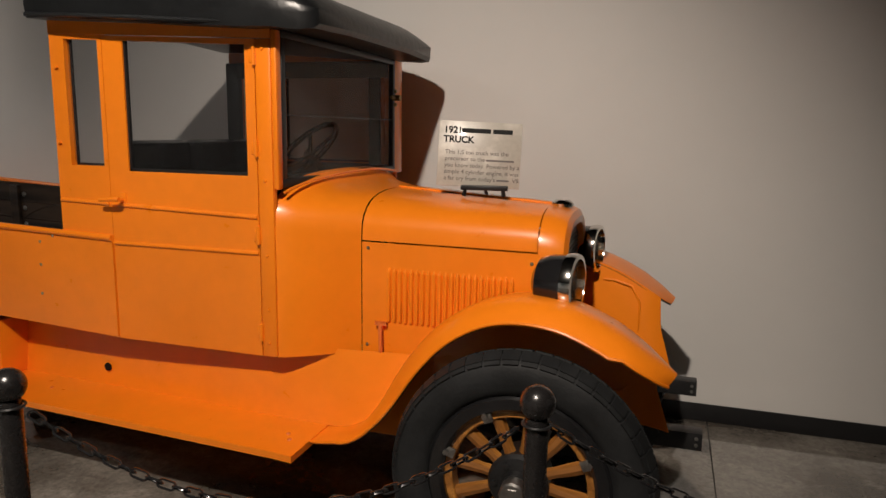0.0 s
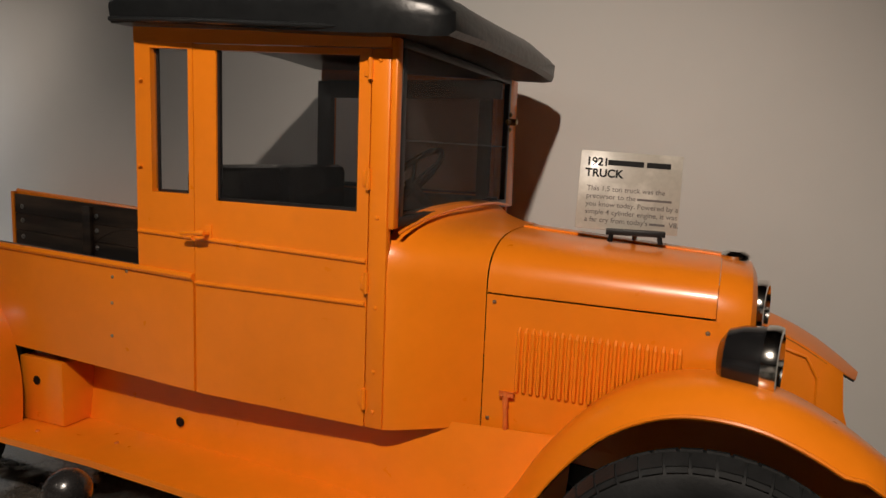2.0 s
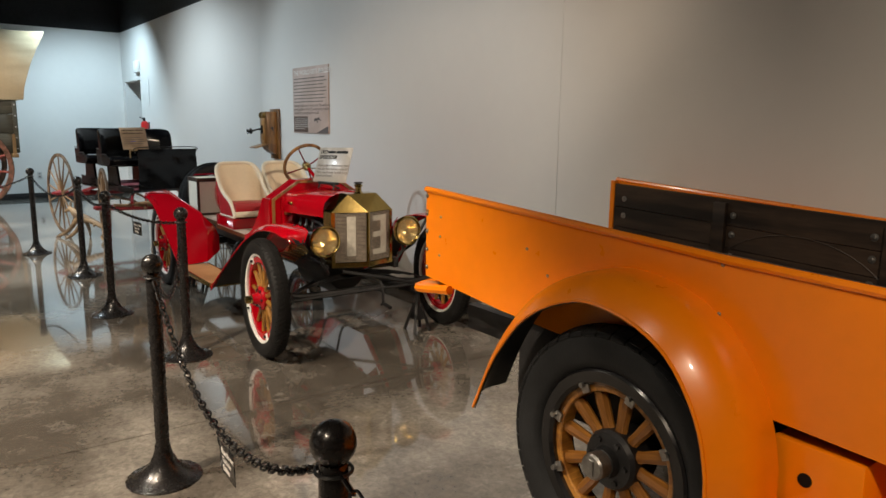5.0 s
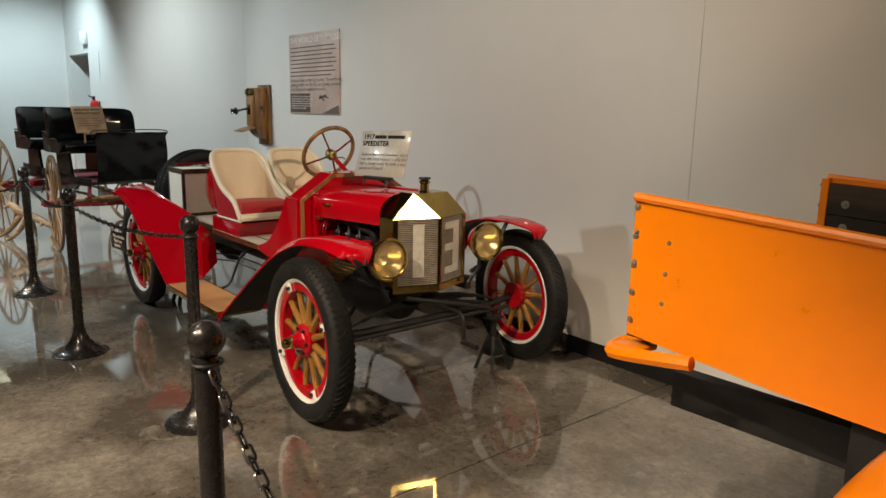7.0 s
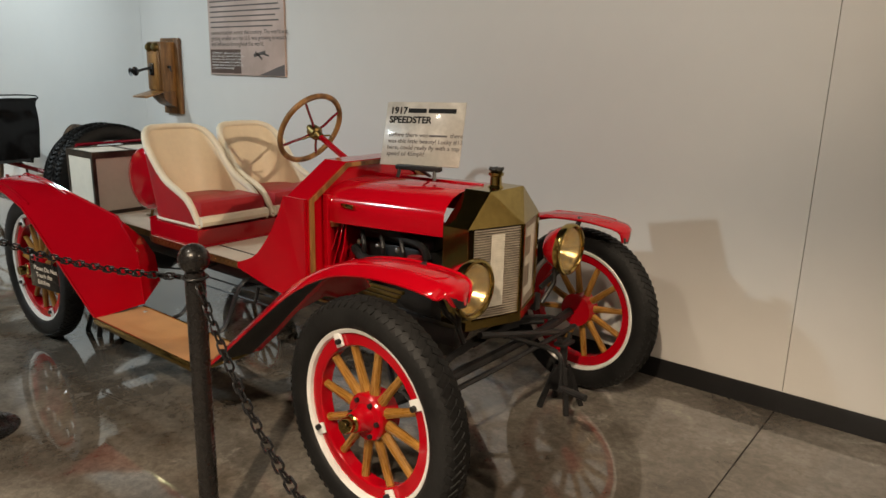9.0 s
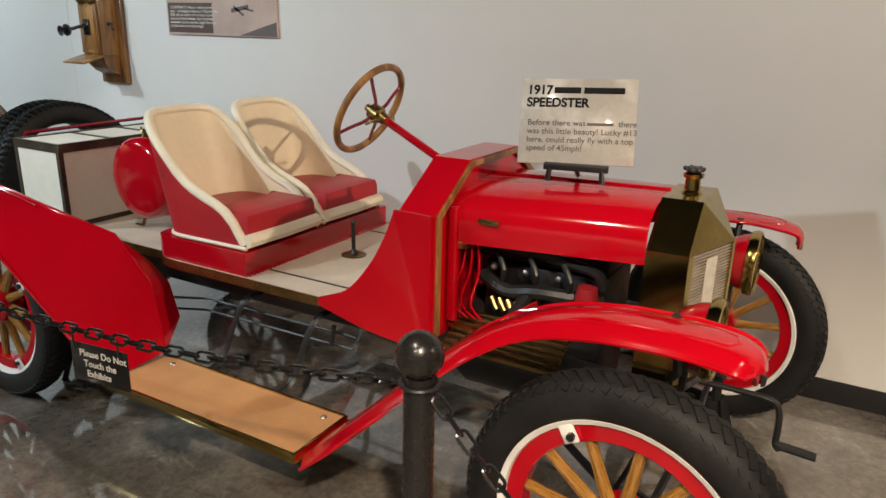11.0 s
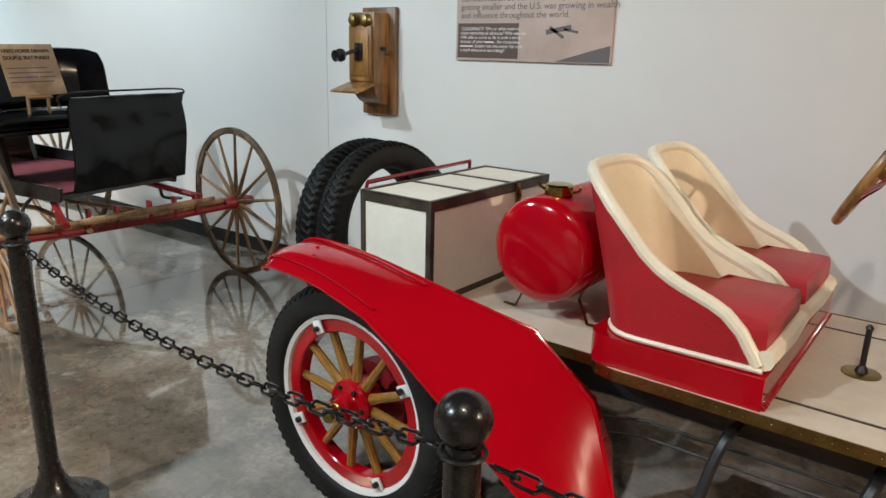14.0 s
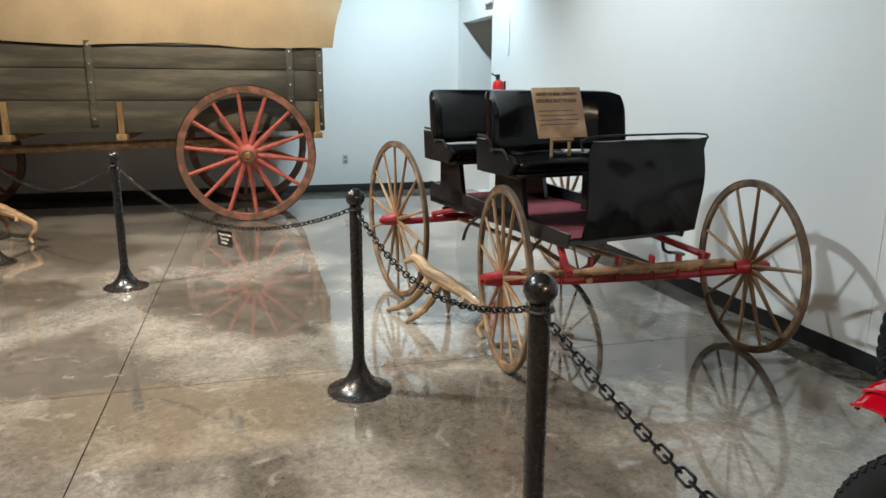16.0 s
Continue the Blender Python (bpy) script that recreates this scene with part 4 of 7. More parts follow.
part("front_axle", bm, BLACK_IRON, truck, "black front axle")
bm = B()
rod(bm, (-2.66, 2.62, 0.455), (-2.66, 4.06, 0.455), 0.05)
part("rear_axle", bm, BLACK_IRON, truck, "black rear axle")
bm = B()
box(bm, -0.1, 0.6, cy(0.3) - 0.24, cy(0.3) + 0.24, 0.45, 1.05, 0.02)
part("engine", bm, BLACK_IRON, truck, "black engine under the hood")
bm = B()
box(bm, -3.3, -2.2, 2.72, 2.78, 0.45, 0.80, 0.006)
part("wheel_well", bm, BLACK_IRON, truck, "black inner wheel well")
for s in (-1, 1):
    bm = B()
    yb = cy(1.1) + s * 0.28
    box(bm, 1.03, 1.235, yb - 0.032, yb - 0.027, 0.495, 0.56, 0.001)
    box(bm, 1.03, 1.235, yb - 0.0265, yb + 0.032, 0.495, 0.501, 0.001)
    box(bm, 1.03, 1.235, yb - 0.0265, yb + 0.032, 0.554, 0.56, 0.001)
    h = part("frame_horn", bm, BLACK_IRON, truck, "black frame horn")
    for z in (0.515, 0.54):
        bm = B()
        lathe(bm, [(0.0, 0), (0.007, 0), (0.007, 0.002), (0, 0.002)], along((1.215, yb - 0.0325, z), (0, -1, 0)), 10)
        part("bolt_hole", bm, STEEL, h)

# ---- stanchions and chains ----
POSTS = [(2.3, 2.15), (0.785, 1.91), (-0.52, 1.56), (-2.33, 1.37), (-4.27, 1.51), (-5.90, 2.08), (-7.30, 1.88), (-9.0, 1.94), (-10.64, 1.69), (-12.9, 0.26), (-13.95, -0.93), (-14.6, -2.6)]
base_mesh = B()
lathe(base_mesh, [(0.0, 0.0), (0.160, 0.0), (0.160, 0.006), (0.152, 0.010), (0.135, 0.012), (0.115, 0.022), (0.085, 0.045), (0.060, 0.075), (0.043, 0.11), (0.034, 0.14), (0.033, 0.155), (0, 0.156)], None, 36)
pole_mesh = B()
lathe(pole_mesh, [(0.0295, 0.15), (0.0295, 0.915), (0.027, 0.928), (0, 0.929)], None, 20)
ball_mesh = B()
lathe(ball_mesh, [(0.022, 0.922)] + [(0.045 * math.sin(a), 0.967 - 0.045 * math.cos(a)) for a in np.linspace(0.5, math.pi, 14)], None, 24)
loop_mesh = B()
tube(loop_mesh, [(0.036 * math.cos(a), 0.036 * math.sin(a), 0.912) for a in np.linspace(0, 2 * math.pi, 17)[:-1]], 0.004, 6, True)
MESH = {"base": to_mesh("base", base_mesh, STANCHION), "pole": to_mesh("pole", pole_mesh, STANCHION), "ball": to_mesh("ball", ball_mesh, STANCHION), "chain_ring": to_mesh("chain_ring", loop_mesh, BLACK_IRON)}
for x, y in POSTS:
    st = thing("stanchion", (x, y, 0), "black steel stanchion with ball top on a round base", "stanchion", "chain barrier stanchions")
    for k, me in MESH.items():
        placed(k, me, st, WORLD[st.name])
link_bm = B()
pts = []
for k in range(14):
    a = 2 * math.pi * k / 14
    pts.append((0.0125 * math.copysign(1, math.cos(a)) * (1 if abs(math.cos(a)) > 0.01 else 0) + 0.011 * math.cos(a), 0.0105 * math.sin(a), 0))
tube(link_bm, pts, 0.0034, 5, True)
LINK = to_mesh("link", link_bm, BLACK_PAINT)
SAGS = [0.22, 0.24, 0.26, 0.27, 0.25, 0.045, 0.07, 0.15, 0.24, 0.22, 0.2]
CHAIN_AT = []
for i, ((xa, ya), (xb, yb)) in enumerate(zip(POSTS, POSTS[1:])):
    a, b = Vector((xa, ya, 0.905)), Vector((xb, yb, 0.905))
    d = (b - a).normalized()
    a, b = a + d * 0.038, b - d * 0.038
    pts = [a.lerp(b, t) - Vector((0, 0, SAGS[i] * 4 * t * (1 - t))) for t in np.linspace(0, 1, 201)]
    CHAIN_AT.append(pts)
    ch = thing("chain", tuple((a + b) / 2), "black steel link chain hung between stanchions", "chain", "barrier chains")
    run, last, k = 0.0, pts[0], 0
    for p, q in zip(pts, pts[1:]):
        run += (q - p).length
        if run >= 0.0375:
            run -= 0.0375
            dirn = (q - p).normalized()
            m = Matrix.Translation(p) @ dirn.to_track_quat("X", "Z").to_matrix().to_4x4() @ pose(0, 0, 0, 45 + 90 * (k % 2), 0, 0)
            placed("link", LINK, ch, m)
            k += 1

# ---- the red speedster ----
TC = 3.275
car = thing("speedster_car", (-6.9, TC, 0), "red open two-seat vintage speedster with brass radiator and wooden spoked wheels", "car")


def car_wheel_kit(cap):
    felloe = to_mesh("wheel", ring(0.240, 0.286, -0.026, 0.026), RED)
    rim = B()
    lathe(rim, [(0.285, -0.04), (0.298, -0.046), (0.306, -0.04), (0.306, 0.036), (0.300, 0.042), (0.287, 0.036), (0.284, 0.027)], None, 48, True)
    for k in range(4):
        a = 2 * math.pi * k / 4 + 0.5
        box(rim, -0.045, 0.005, -0.019, 0.019, -0.005, 0.004, 0.003, Matrix.Rotation(a, 4, "Z") @ Matrix.Translation((0.288, 0, 0.034)))
    hub = B()
    lathe(hub, [(0.0, -0.05), (0.08, -0.05), (0.082, 0.026), (0.076, 0.034), (0.05, 0.036), (0.04, 0.05), (0.034, 0.085), (0, 0.086)], None, 24)
    hb = B()
    rod(hb, (0, 0, 0.033), (0, 0, 0.045), 0.0085, n=6)
    c = B()
    lathe(c, [(0.031, 0.08), (0.031, 0.088), (0.027, 0.092), (0.026, 0.118), (0.022, 0.126), (0, 0.127)], None, 14)
    bolt = B()
    rod(bolt, (0, 0, 0), (0, 0, 0.014), 0.010, n=6)
    return {"body": ("wheel", felloe), "spokes": 12, "spoke": spoke_mesh("spoke", 0.07, 0.246, 0.0165, 0.0145, SPOKE), "bolts": 4, "bolt_r": 0.262, "bolt_h": 0.038, "bolt": to_mesh("bolt", bolt, BLACK_IRON),
            "parts": [("tyre", CAR_TYRE, "black rubber tyre with chevron tread"), ("tread", CAR_TREAD, "black chevron tread"), ("rim", to_mesh("rim", rim, WHITE_RIM), "white painted rim"), ("hub", to_mesh("hub", hub, RED), "red hub flange"),
                      ("hub_cap", to_mesh("hub_cap", c, BRASS), "brass hub cap")], "hub_bolt": to_mesh("hub_bolt", hb, BLACK_IRON)}


def zigzag_tread(r, sec, width, n):
    """Slanted blocks along the crown and square ones on both shoulders, about the local z axis."""
    bm, w, arc = B(), width / 2, 2 * math.pi * r / n
    for k in range(n):
        for side in (-1, 1):
            turn = Matrix.Rotation(2 * math.pi * (k + (0.5 if side > 0 else 0.0)) / n, 4, "Z")
            box(bm, -0.006, 0.0035, -arc * 0.27, arc * 0.27, -w * 0.33, w * 0.33, 0, turn @ Matrix.Translation((r - 0.003, 0, side * w * 0.30)) @ Matrix.Rotation(side * radians(38), 4, "X") @ Matrix.Rotation(-side * radians(10), 4, "Y"))
            box(bm, -0.006, 0.0014, -arc * 0.25, arc * 0.25, -w * 0.17, w * 0.17, 0, turn @ Matrix.Translation((r - sec * 0.135, 0, side * w * 0.80)) @ Matrix.Rotation(-side * radians(42), 4, "Y") @ Matrix.Rotation(-side * radians(25), 4, "X"))
    return to_mesh("tread", bm, RUBBER_GREY, 30)


CAR_TYRE, CAR_TREAD = tyre_mesh("tyre", 0.399, 0.108, 0.116, 4, RUBBER_GREY, 0.004)[0], zigzag_tread(0.399, 0.108, 0.116, 76)
CK = car_wheel_kit(True)
spoked(car, CK, (-5.615, 2.52, 0.403), -4, 0.12)
spoked(car, CK, (-5.625, 3.99, 0.403), 174, 0.1)
spoked(car, CK, (-8.21, 2.565, 0.403), 0, 0.16)
spoked(car, CK, (-8.21, 3.99, 0.403), 180, 0.0)

# frame, axles, springs
for s in (-1, 1):
    bm = B()
    box(bm, -8.45, -5.62, TC + s * 0.29 - 0.02, TC + s * 0.29 + 0.02, 0.50, 0.575, 0.004)
    part("frame_rail", bm, BLACK_IRON, car, "black steel frame rail")
bm = B()
tube(bm, [(-5.66, 2.62, 0.388), (-5.66, 2.85, 0.36), (-5.66, 3.7, 0.36), (-5.66, 3.94, 0.388)], 0.022, 8)
part("front_axle", bm, BLACK_IRON, car)
bm = B()
for k in range(5):
    w = 0.52 - k * 0.09
    tube(bm, [(-5.64 + dx, TC + t * w, 0.50 - 0.10 * (t * w / 0.52) ** 2 - k * 0.008) for t in np.linspace(-1, 1, 11) for dx in (0,)], 0.012, 4, False, 0.5)
part("front_spring", bm, BLACK_IRON, car)
bm = B()
rod(bm, (-8.20, 2.63, 0.388), (-8.20, 3.94, 0.388), 0.035)
lathe(bm, [(0.05, -0.13), (0.12, -0.06), (0.14, 0), (0.12, 0.06), (0.05, 0.13)], along((-8.20, TC, 0.388), (0, 1, 0)), 16)
rod(bm, (-8.15, TC, 0.388), (-6.7, TC, 0.50), 0.03)
part("rear_axle", bm, BLACK_IRON, car)
for s in (-1, 1):
    bm = B()
    lathe(bm, [(0.0, -0.03), (0.13, -0.03), (0.135, 0.03), (0, 0.031)], along((-8.20, TC + s * 0.61, 0.388), (0, s, 0)), 24)
    part("brake_drum", bm, DARK_RED, car, "red brake drum")
bm = B()
tube(bm, [(-5.58, 2.70, 0.36), (-5.56, 3.2, 0.37), (-5.58, 3.85, 0.36)], 0.011, 6)
tube(bm, [(-5.66, 2.72, 0.40), (-5.58, 2.72, 0.36)], 0.012, 6)
tube(bm, [(-5.72, 2.75, 0.36), (-6.3, TC, 0.34), (-5.72, 3.8, 0.36)], 0.013, 6)
tube(bm, [(-5.60, 3.1, 0.52), (-5.56, 3.45, 0.44), (-5.58, 3.7, 0.37)], 0.014, 6)
part("steering_linkage", bm, BLACK_IRON, car)
bm = B()
tube(bm, curve([(-5.66, TC, 0.47), (-5.45, TC, 0.47), (-5.36, TC, 0.465), (-5.335, TC, 0.43), (-5.33, TC, 0.37), (-5.33, TC, 0.325), (-5.32, TC - 0.02, 0.318)], 3), 0.010, 8)
rod(bm, (-5.325, TC, 0.32), (-5.215, TC - 0.01, 0.318), 0.014)
part("starting_crank", bm, BLACK_IRON, car, "black starting crank")

# engine
bm = B()
box(bm, -6.27, -5.86, TC - 0.16, TC + 0.14, 0.52, 0.80, 0.015)
lathe(bm, [(0.0, -0.30), (0.15, -0.28), (0.19, -0.1), (0.19, 0.2), (0.12, 0.34), (0, 0.35)], along((-6.15, TC, 0.46), (-1, 0, 0)), 20)
eng = part("engine_block", bm, BLACK_IRON, car, "oily black iron engine block")
bm = B()
box(bm, -6.29, -5.86, TC - 0.15, TC + 0.12, 0.80, 0.86, 0.012)
for k in range(4):
    rod(bm, (-6.22 + k * 0.105, TC - 0.04, 0.85), (-6.22 + k * 0.105, TC - 0.04, 0.90), 0.014)
part("cylinder_head", bm, BLACK_IRON, eng, "black cylinder head")
bm = B()
tube(bm, curve([(-5.86, TC - 0.19, 0.78), (-5.88, TC - 0.2, 0.83), (-5.98, TC - 0.205, 0.85), (-6.3, TC - 0.2, 0.875)], 4), 0.017, 8)
tube(bm, curve([(-6.26, TC - 0.2, 0.76), (-6.16, TC - 0.23, 0.73), (-6.05, TC - 0.24, 0.75), (-5.92, TC - 0.2, 0.74)], 4), 0.022, 8)
tube(bm, [(-6.08, TC - 0.24, 0.74), (-6.12, TC - 0.26, 0.66), (-6.16, TC - 0.25, 0.60)], 0.022, 8)
part("manifold", bm, BLACK_IRON, eng, "black intake and exhaust manifold")
for k in range(7):
    bm = B()
    box(bm, -6.30, -5.92, TC - 0.27 - k * 0.022, TC - 0.255 - k * 0.022, 0.635 - k * 0.012, 0.648 - k * 0.012, 0.002)
    part("pan_rib", bm, BRASS_DARK, eng, "aged brass rib of the side pan")
for k in range(3):
    bm = B()
    tube(bm, curve([(-6.20 + k * 0.11, TC - 0.215, 0.845), (-6.17 + k * 0.11, TC - 0.235, 0.80), (-6.18 + k * 0.11, TC - 0.22, 0.76)], 3), 0.010, 8)
    part("exhaust_stub", bm, BLACK_IRON, eng, "black exhaust stub")
    bm = B()
    dome(bm, (-6.21 + k * 0.11, TC - 0.222, 0.80), (0, -1, 0.2), 0.013, 0.012, 8)
    part("manifold_nut", bm, STEEL, eng, "steel manifold nut")
for k in range(5):
    bm = B()
    rod(bm, (-6.21 + k * 0.028, TC - 0.235, 0.70), (-6.185 + k * 0.028, TC - 0.245, 0.665), 0.009)
    part("carburettor_rib", bm, BRASS_DARK, eng, "aged brass carburettor rib")
bm = B()
for k in range(3):
    tube(bm, curve([(-6.30 + k * 0.015, TC - 0.24, 0.90), (-6.29 + k * 0.03, TC - 0.29, 0.80), (-6.32 + k * 0.035, TC - 0.3, 0.68), (-6.22 + k * 0.02, TC - 0.28, 0.61)], 4), 0.004, 5)
part("ignition_wire", bm, RED, eng, "red ignition wires")
bm = B()
lathe(bm, [(0.0, 0), (0.03, 0), (0.038, 0.03), (0.03, 0.07), (0, 0.075)], pose(-5.90, TC - 0.22, 0.72), 14)
part("timer_cap", bm, DARK_RED, eng)
bm = B()
tube(bm, curve([(-6.33, 2.98, 0.60), (-6.2, 2.94, 0.605), (-6.13, 2.93, 0.61), (-6.11, 2.93, 0.66)], 3), 0.012, 8)
part("copper_pipe", bm, COPPER, eng, "copper pipe")
bm = B()
lathe(bm, [(0.0, 0), (0.028, 0), (0.03, 0.02), (0.02, 0.03), (0, 0.03)], pose(-6.30, TC - 0.28, 0.865), 14)
part("oil_cup", bm, COPPER, eng, "copper cup")

# radiator with a pointed front
bm = B()
RH, RN, RB, RX = 0.250, 0.085, -5.735, -5.618
def rad_outline(h, e=0.0):
    return [(-h - e, 0.55), (h + e, 0.55), (h + e, 0.945), (0.115 + e, 1.072), (-0.115 - e, 1.072), (-h - e, 0.945)]
back = [bm.verts.new((RB, TC + y, z)) for y, z in rad_outline(RH)]
front = [bm.verts.new((RX, TC + y, z)) for y, z in rad_outline(RH)]
for i in range(6):
    j = (i + 1) % 6
    bm.faces.new((back[i], back[j], front[j], front[i]))
bm.faces.new(back[::-1])
nb, nt = bm.verts.new((RX + RN, TC, 0.55)), bm.verts.new((RX + RN, TC, 0.945))
bm.faces.new((front[0], front[1], nb))
bm.faces.new((front[5], nt, front[4]))
bm.faces.new((front[4], nt, front[3]))
bm.faces.new((front[3], nt, front[2]))
# side strips, foot strips and the middle bar round the two cores
def face_pt(s, f, z, out=0.0):
    """A point on one half of the pointed face; f from the middle (0) to the side (1)."""
    n = Vector((RH, s * RN, 0)).normalized()
    return Vector((RX + RN * (1 - f), TC + s * RH * f, z)) + n * out
rad = part("radiator_shell", bm, BRASS, car, "polished brass radiator shell with pointed front", 20)
for s in (-1, 1):
    for f0, f1, z0, z1 in ((0.90, 1.0, 0.55, 0.945), (0.0, 0.05, 0.55, 0.945), (0.051, 0.899, 0.55, 0.585)):
        bm = B()
        loft(bm, [[face_pt(s, f, z, o) for f, z in ((f0, z0), (f1, z0), (f1, z1), (f0, z1))] for o in (-0.02, 0.002)])
        part("brass_strip", bm, BRASS, rad, smooth=20)
for s in (-1, 1):
    bm = B()
    loft(bm, [[face_pt(s, f, z, o) for f, z in ((0.05, 0.585), (0.90, 0.585), (0.90, 0.945), (0.05, 0.945))] for o in (-0.03, -0.016)])
    core = part("radiator_core", bm, BLACK_IRON, rad, "dark radiator core")
    bm = B()
    for k in range(36):
        z = 0.59 + k * 0.0098
        loft(bm, [[face_pt(s, f, zz, o) for f, zz in ((0.05, z), (0.90, z), (0.90, z + 0.0042), (0.05, z + 0.0042))] for o in (-0.016, -0.004)])
    tagged(part("radiator_fin", bm, FIN, core, "fine beige metal radiator fins", 0), kind="stuff")
    bm = B()
    def bar(f0, f1, z0, z1):
        loft(bm, [[face_pt(s, f, z, o) for f, z in ((f0, z0), (f1, z0), (f1, z1), (f0, z1))] for o in (-0.0035, -0.0025)])
    for k in range(30):
        z = 0.635 + k * 0.0098
        if z > 0.915:
            break
        v = (z - 0.635) / 0.28
        if s < 0:
            bar(0.34, 0.58, z - 0.0035, z + 0.0055)
        else:
            if v < 0.14 or v > 0.86 or 0.43 < v < 0.57:
                bar(0.20, 0.75, z - 0.0035, z + 0.0055)
            else:
                bar(0.52, 0.75, z - 0.0035, z + 0.0055)
    tagged(part("race_number", bm, SCREEN_WHITE, rad, "cream painted digit " + ("one" if s < 0 else "three"), 0), kind="stuff")
bm = B()
lathe(bm, [(0.034, 0.0), (0.03, 0.006), (0.024, 0.012), (0.022, 0.045), (0.030, 0.05), (0.031, 0.06), (0.02, 0.064), (0, 0.065)], pose(-5.675, TC, 1.07), 20)
part("radiator_neck", bm, BRASS, rad, "brass filler neck")
bm = B()
lathe(bm, [(0.02, 0), (0.026, 0.006), (0.02, 0.016), (0, 0.018)], pose(-5.675, TC, 1.134), 12)
for k in range(6):
    a = math.pi * k / 3
    dome(bm, (-5.675 + 0.022 * math.cos(a), TC + 0.022 * math.sin(a), 1.142), (math.cos(a), math.sin(a), 0.6), 0.008, 0.012, 6)
part("radiator_cap", bm, BLACK_IRON, rad, "black radiator cap")

# hood
def hood_ring(x, half, side, top, low):
    pts = [Vector((x, TC - half, low))]
    for k in range(13):
        a = math.pi * k / 12
        ca, sa = math.cos(a), math.sin(a)
        pts.append(Vector((x, TC - half * math.copysign(abs(ca) ** 0.7, ca), side + (top - side) * abs(sa) ** 0.8)))
    pts.append(Vector((x, TC + half, low)))
    return pts


bm = B()
loft(bm, [hood_ring(x, 0.252 + (-5.735 - x) * 0.095, 0.945, 1.072 - (-5.735 - x) * 0.03, 0.90 - (-5.735 - x) * 0.03) for x in np.linspace(-5.735, -6.335, 6)], False, False)
hood2 = part("hood", bm, RED, car, "glossy red barrel hood")
bm = B()
rod(bm, (-5.735, TC, 1.074), (-6.335, TC, 1.057), 0.005)
part("hood_hinge", bm, RED, hood2)
bm = B()
y = TC - 0.252 - 0.048 - 0.003
box(bm, -6.235, -6.165, y - 0.004, y + 0.012, 0.955, 0.972, 0.003)
part("name_plate", bm, BRASS, hood2, "small brass plate")
for s in (-1, 1):
    bm = B()
    box(bm, -6.33, -6.30, TC + s * 0.30 - 0.02, TC + s * 0.30 + 0.02, 0.62, 1.0, 0.004)
    part("hood_ledge", bm, RED, car)

# dash box and the curved cowl sides
DASH = [(-0.40, 0.575), (0.40, 0.575), (0.40, 0.985), (0.185, 1.125), (-0.185, 1.125), (-0.40, 0.985)]
bm = B()
prism(bm, [(TC + y * 0.985, z - 0.004) for y, z in DASH], "x", -6.345, -6.336)
dash = part("firewall", bm, RED, car, "red firewall")
bm = B()
for i in range(6):
    if i == 0:
        continue
    (ya, za), (yb, zb) = DASH[i], DASH[(i + 1) % 6]
    m0, m1 = (0.955, 0.965), (0.955, 0.965)
    def inn(y, z, k):
        return (TC + y * k, 0.80 + (z - 0.80) * k)
    q = []
    for x in (-6.46, -6.33):
        q.append([Vector((x, *inn(ya, za, 0.955))), Vector((x, *inn(ya, za, 1.0))), Vector((x, *inn(yb, zb, 1.0))), Vector((x, *inn(yb, zb, 0.955)))])
    loft(bm, q)
part("dash_shell", bm, RED, dash, "red dash surround", 20)
bm = B()
for i in range(1, 6):
    (ya, za), (yb, zb) = DASH[i], DASH[(i + 1) % 6]
    loft(bm, [[Vector((x, TC + ya * k, 0.8 + (za - 0.8) * k)) for k in (0.93, 0.985)] + [Vector((x, TC + yb * k, 0.8 + (zb - 0.8) * k)) for k in (0.985, 0.93)] for x in (-6.331, -6.322)])
part("wood_strip", bm, OAK, dash, "varnished oak strip round the dash", 20)
for s in (-1, 1):
    edge = curve([(-6.475, 0, 0.985), (-6.50, 0, 0.90), (-6.55, 0, 0.80), (-6.63, 0, 0.705), (-6.735, 0, 0.66)], 5)
    low = curve([(-6.34, 0, 0.545), (-6.45, 0, 0.553), (-6.56, 0, 0.575), (-6.66, 0, 0.607), (-6.735, 0, 0.635)], 5)
    rows = []
    for k, (p, q) in enumerate(zip(edge, low)):
        f = k / (len(edge) - 1)
        yy = TC + s * (0.40 + 0.06 * f)
        a, b = Vector((p.x, yy, p.z)), Vector((q.x, yy, q.z))
        rows.append([a.lerp(b, t) for t in (0, 0.5, 1)])
    rows.insert(0, [Vector((-6.34, TC + s * 0.40, z)) for z in (0.985, 0.78, 0.545)])
    bm = B()
    sheet(bm, rows, 0.012)
    part("cowl_side", bm, RED, dash, "red curved cowl side")

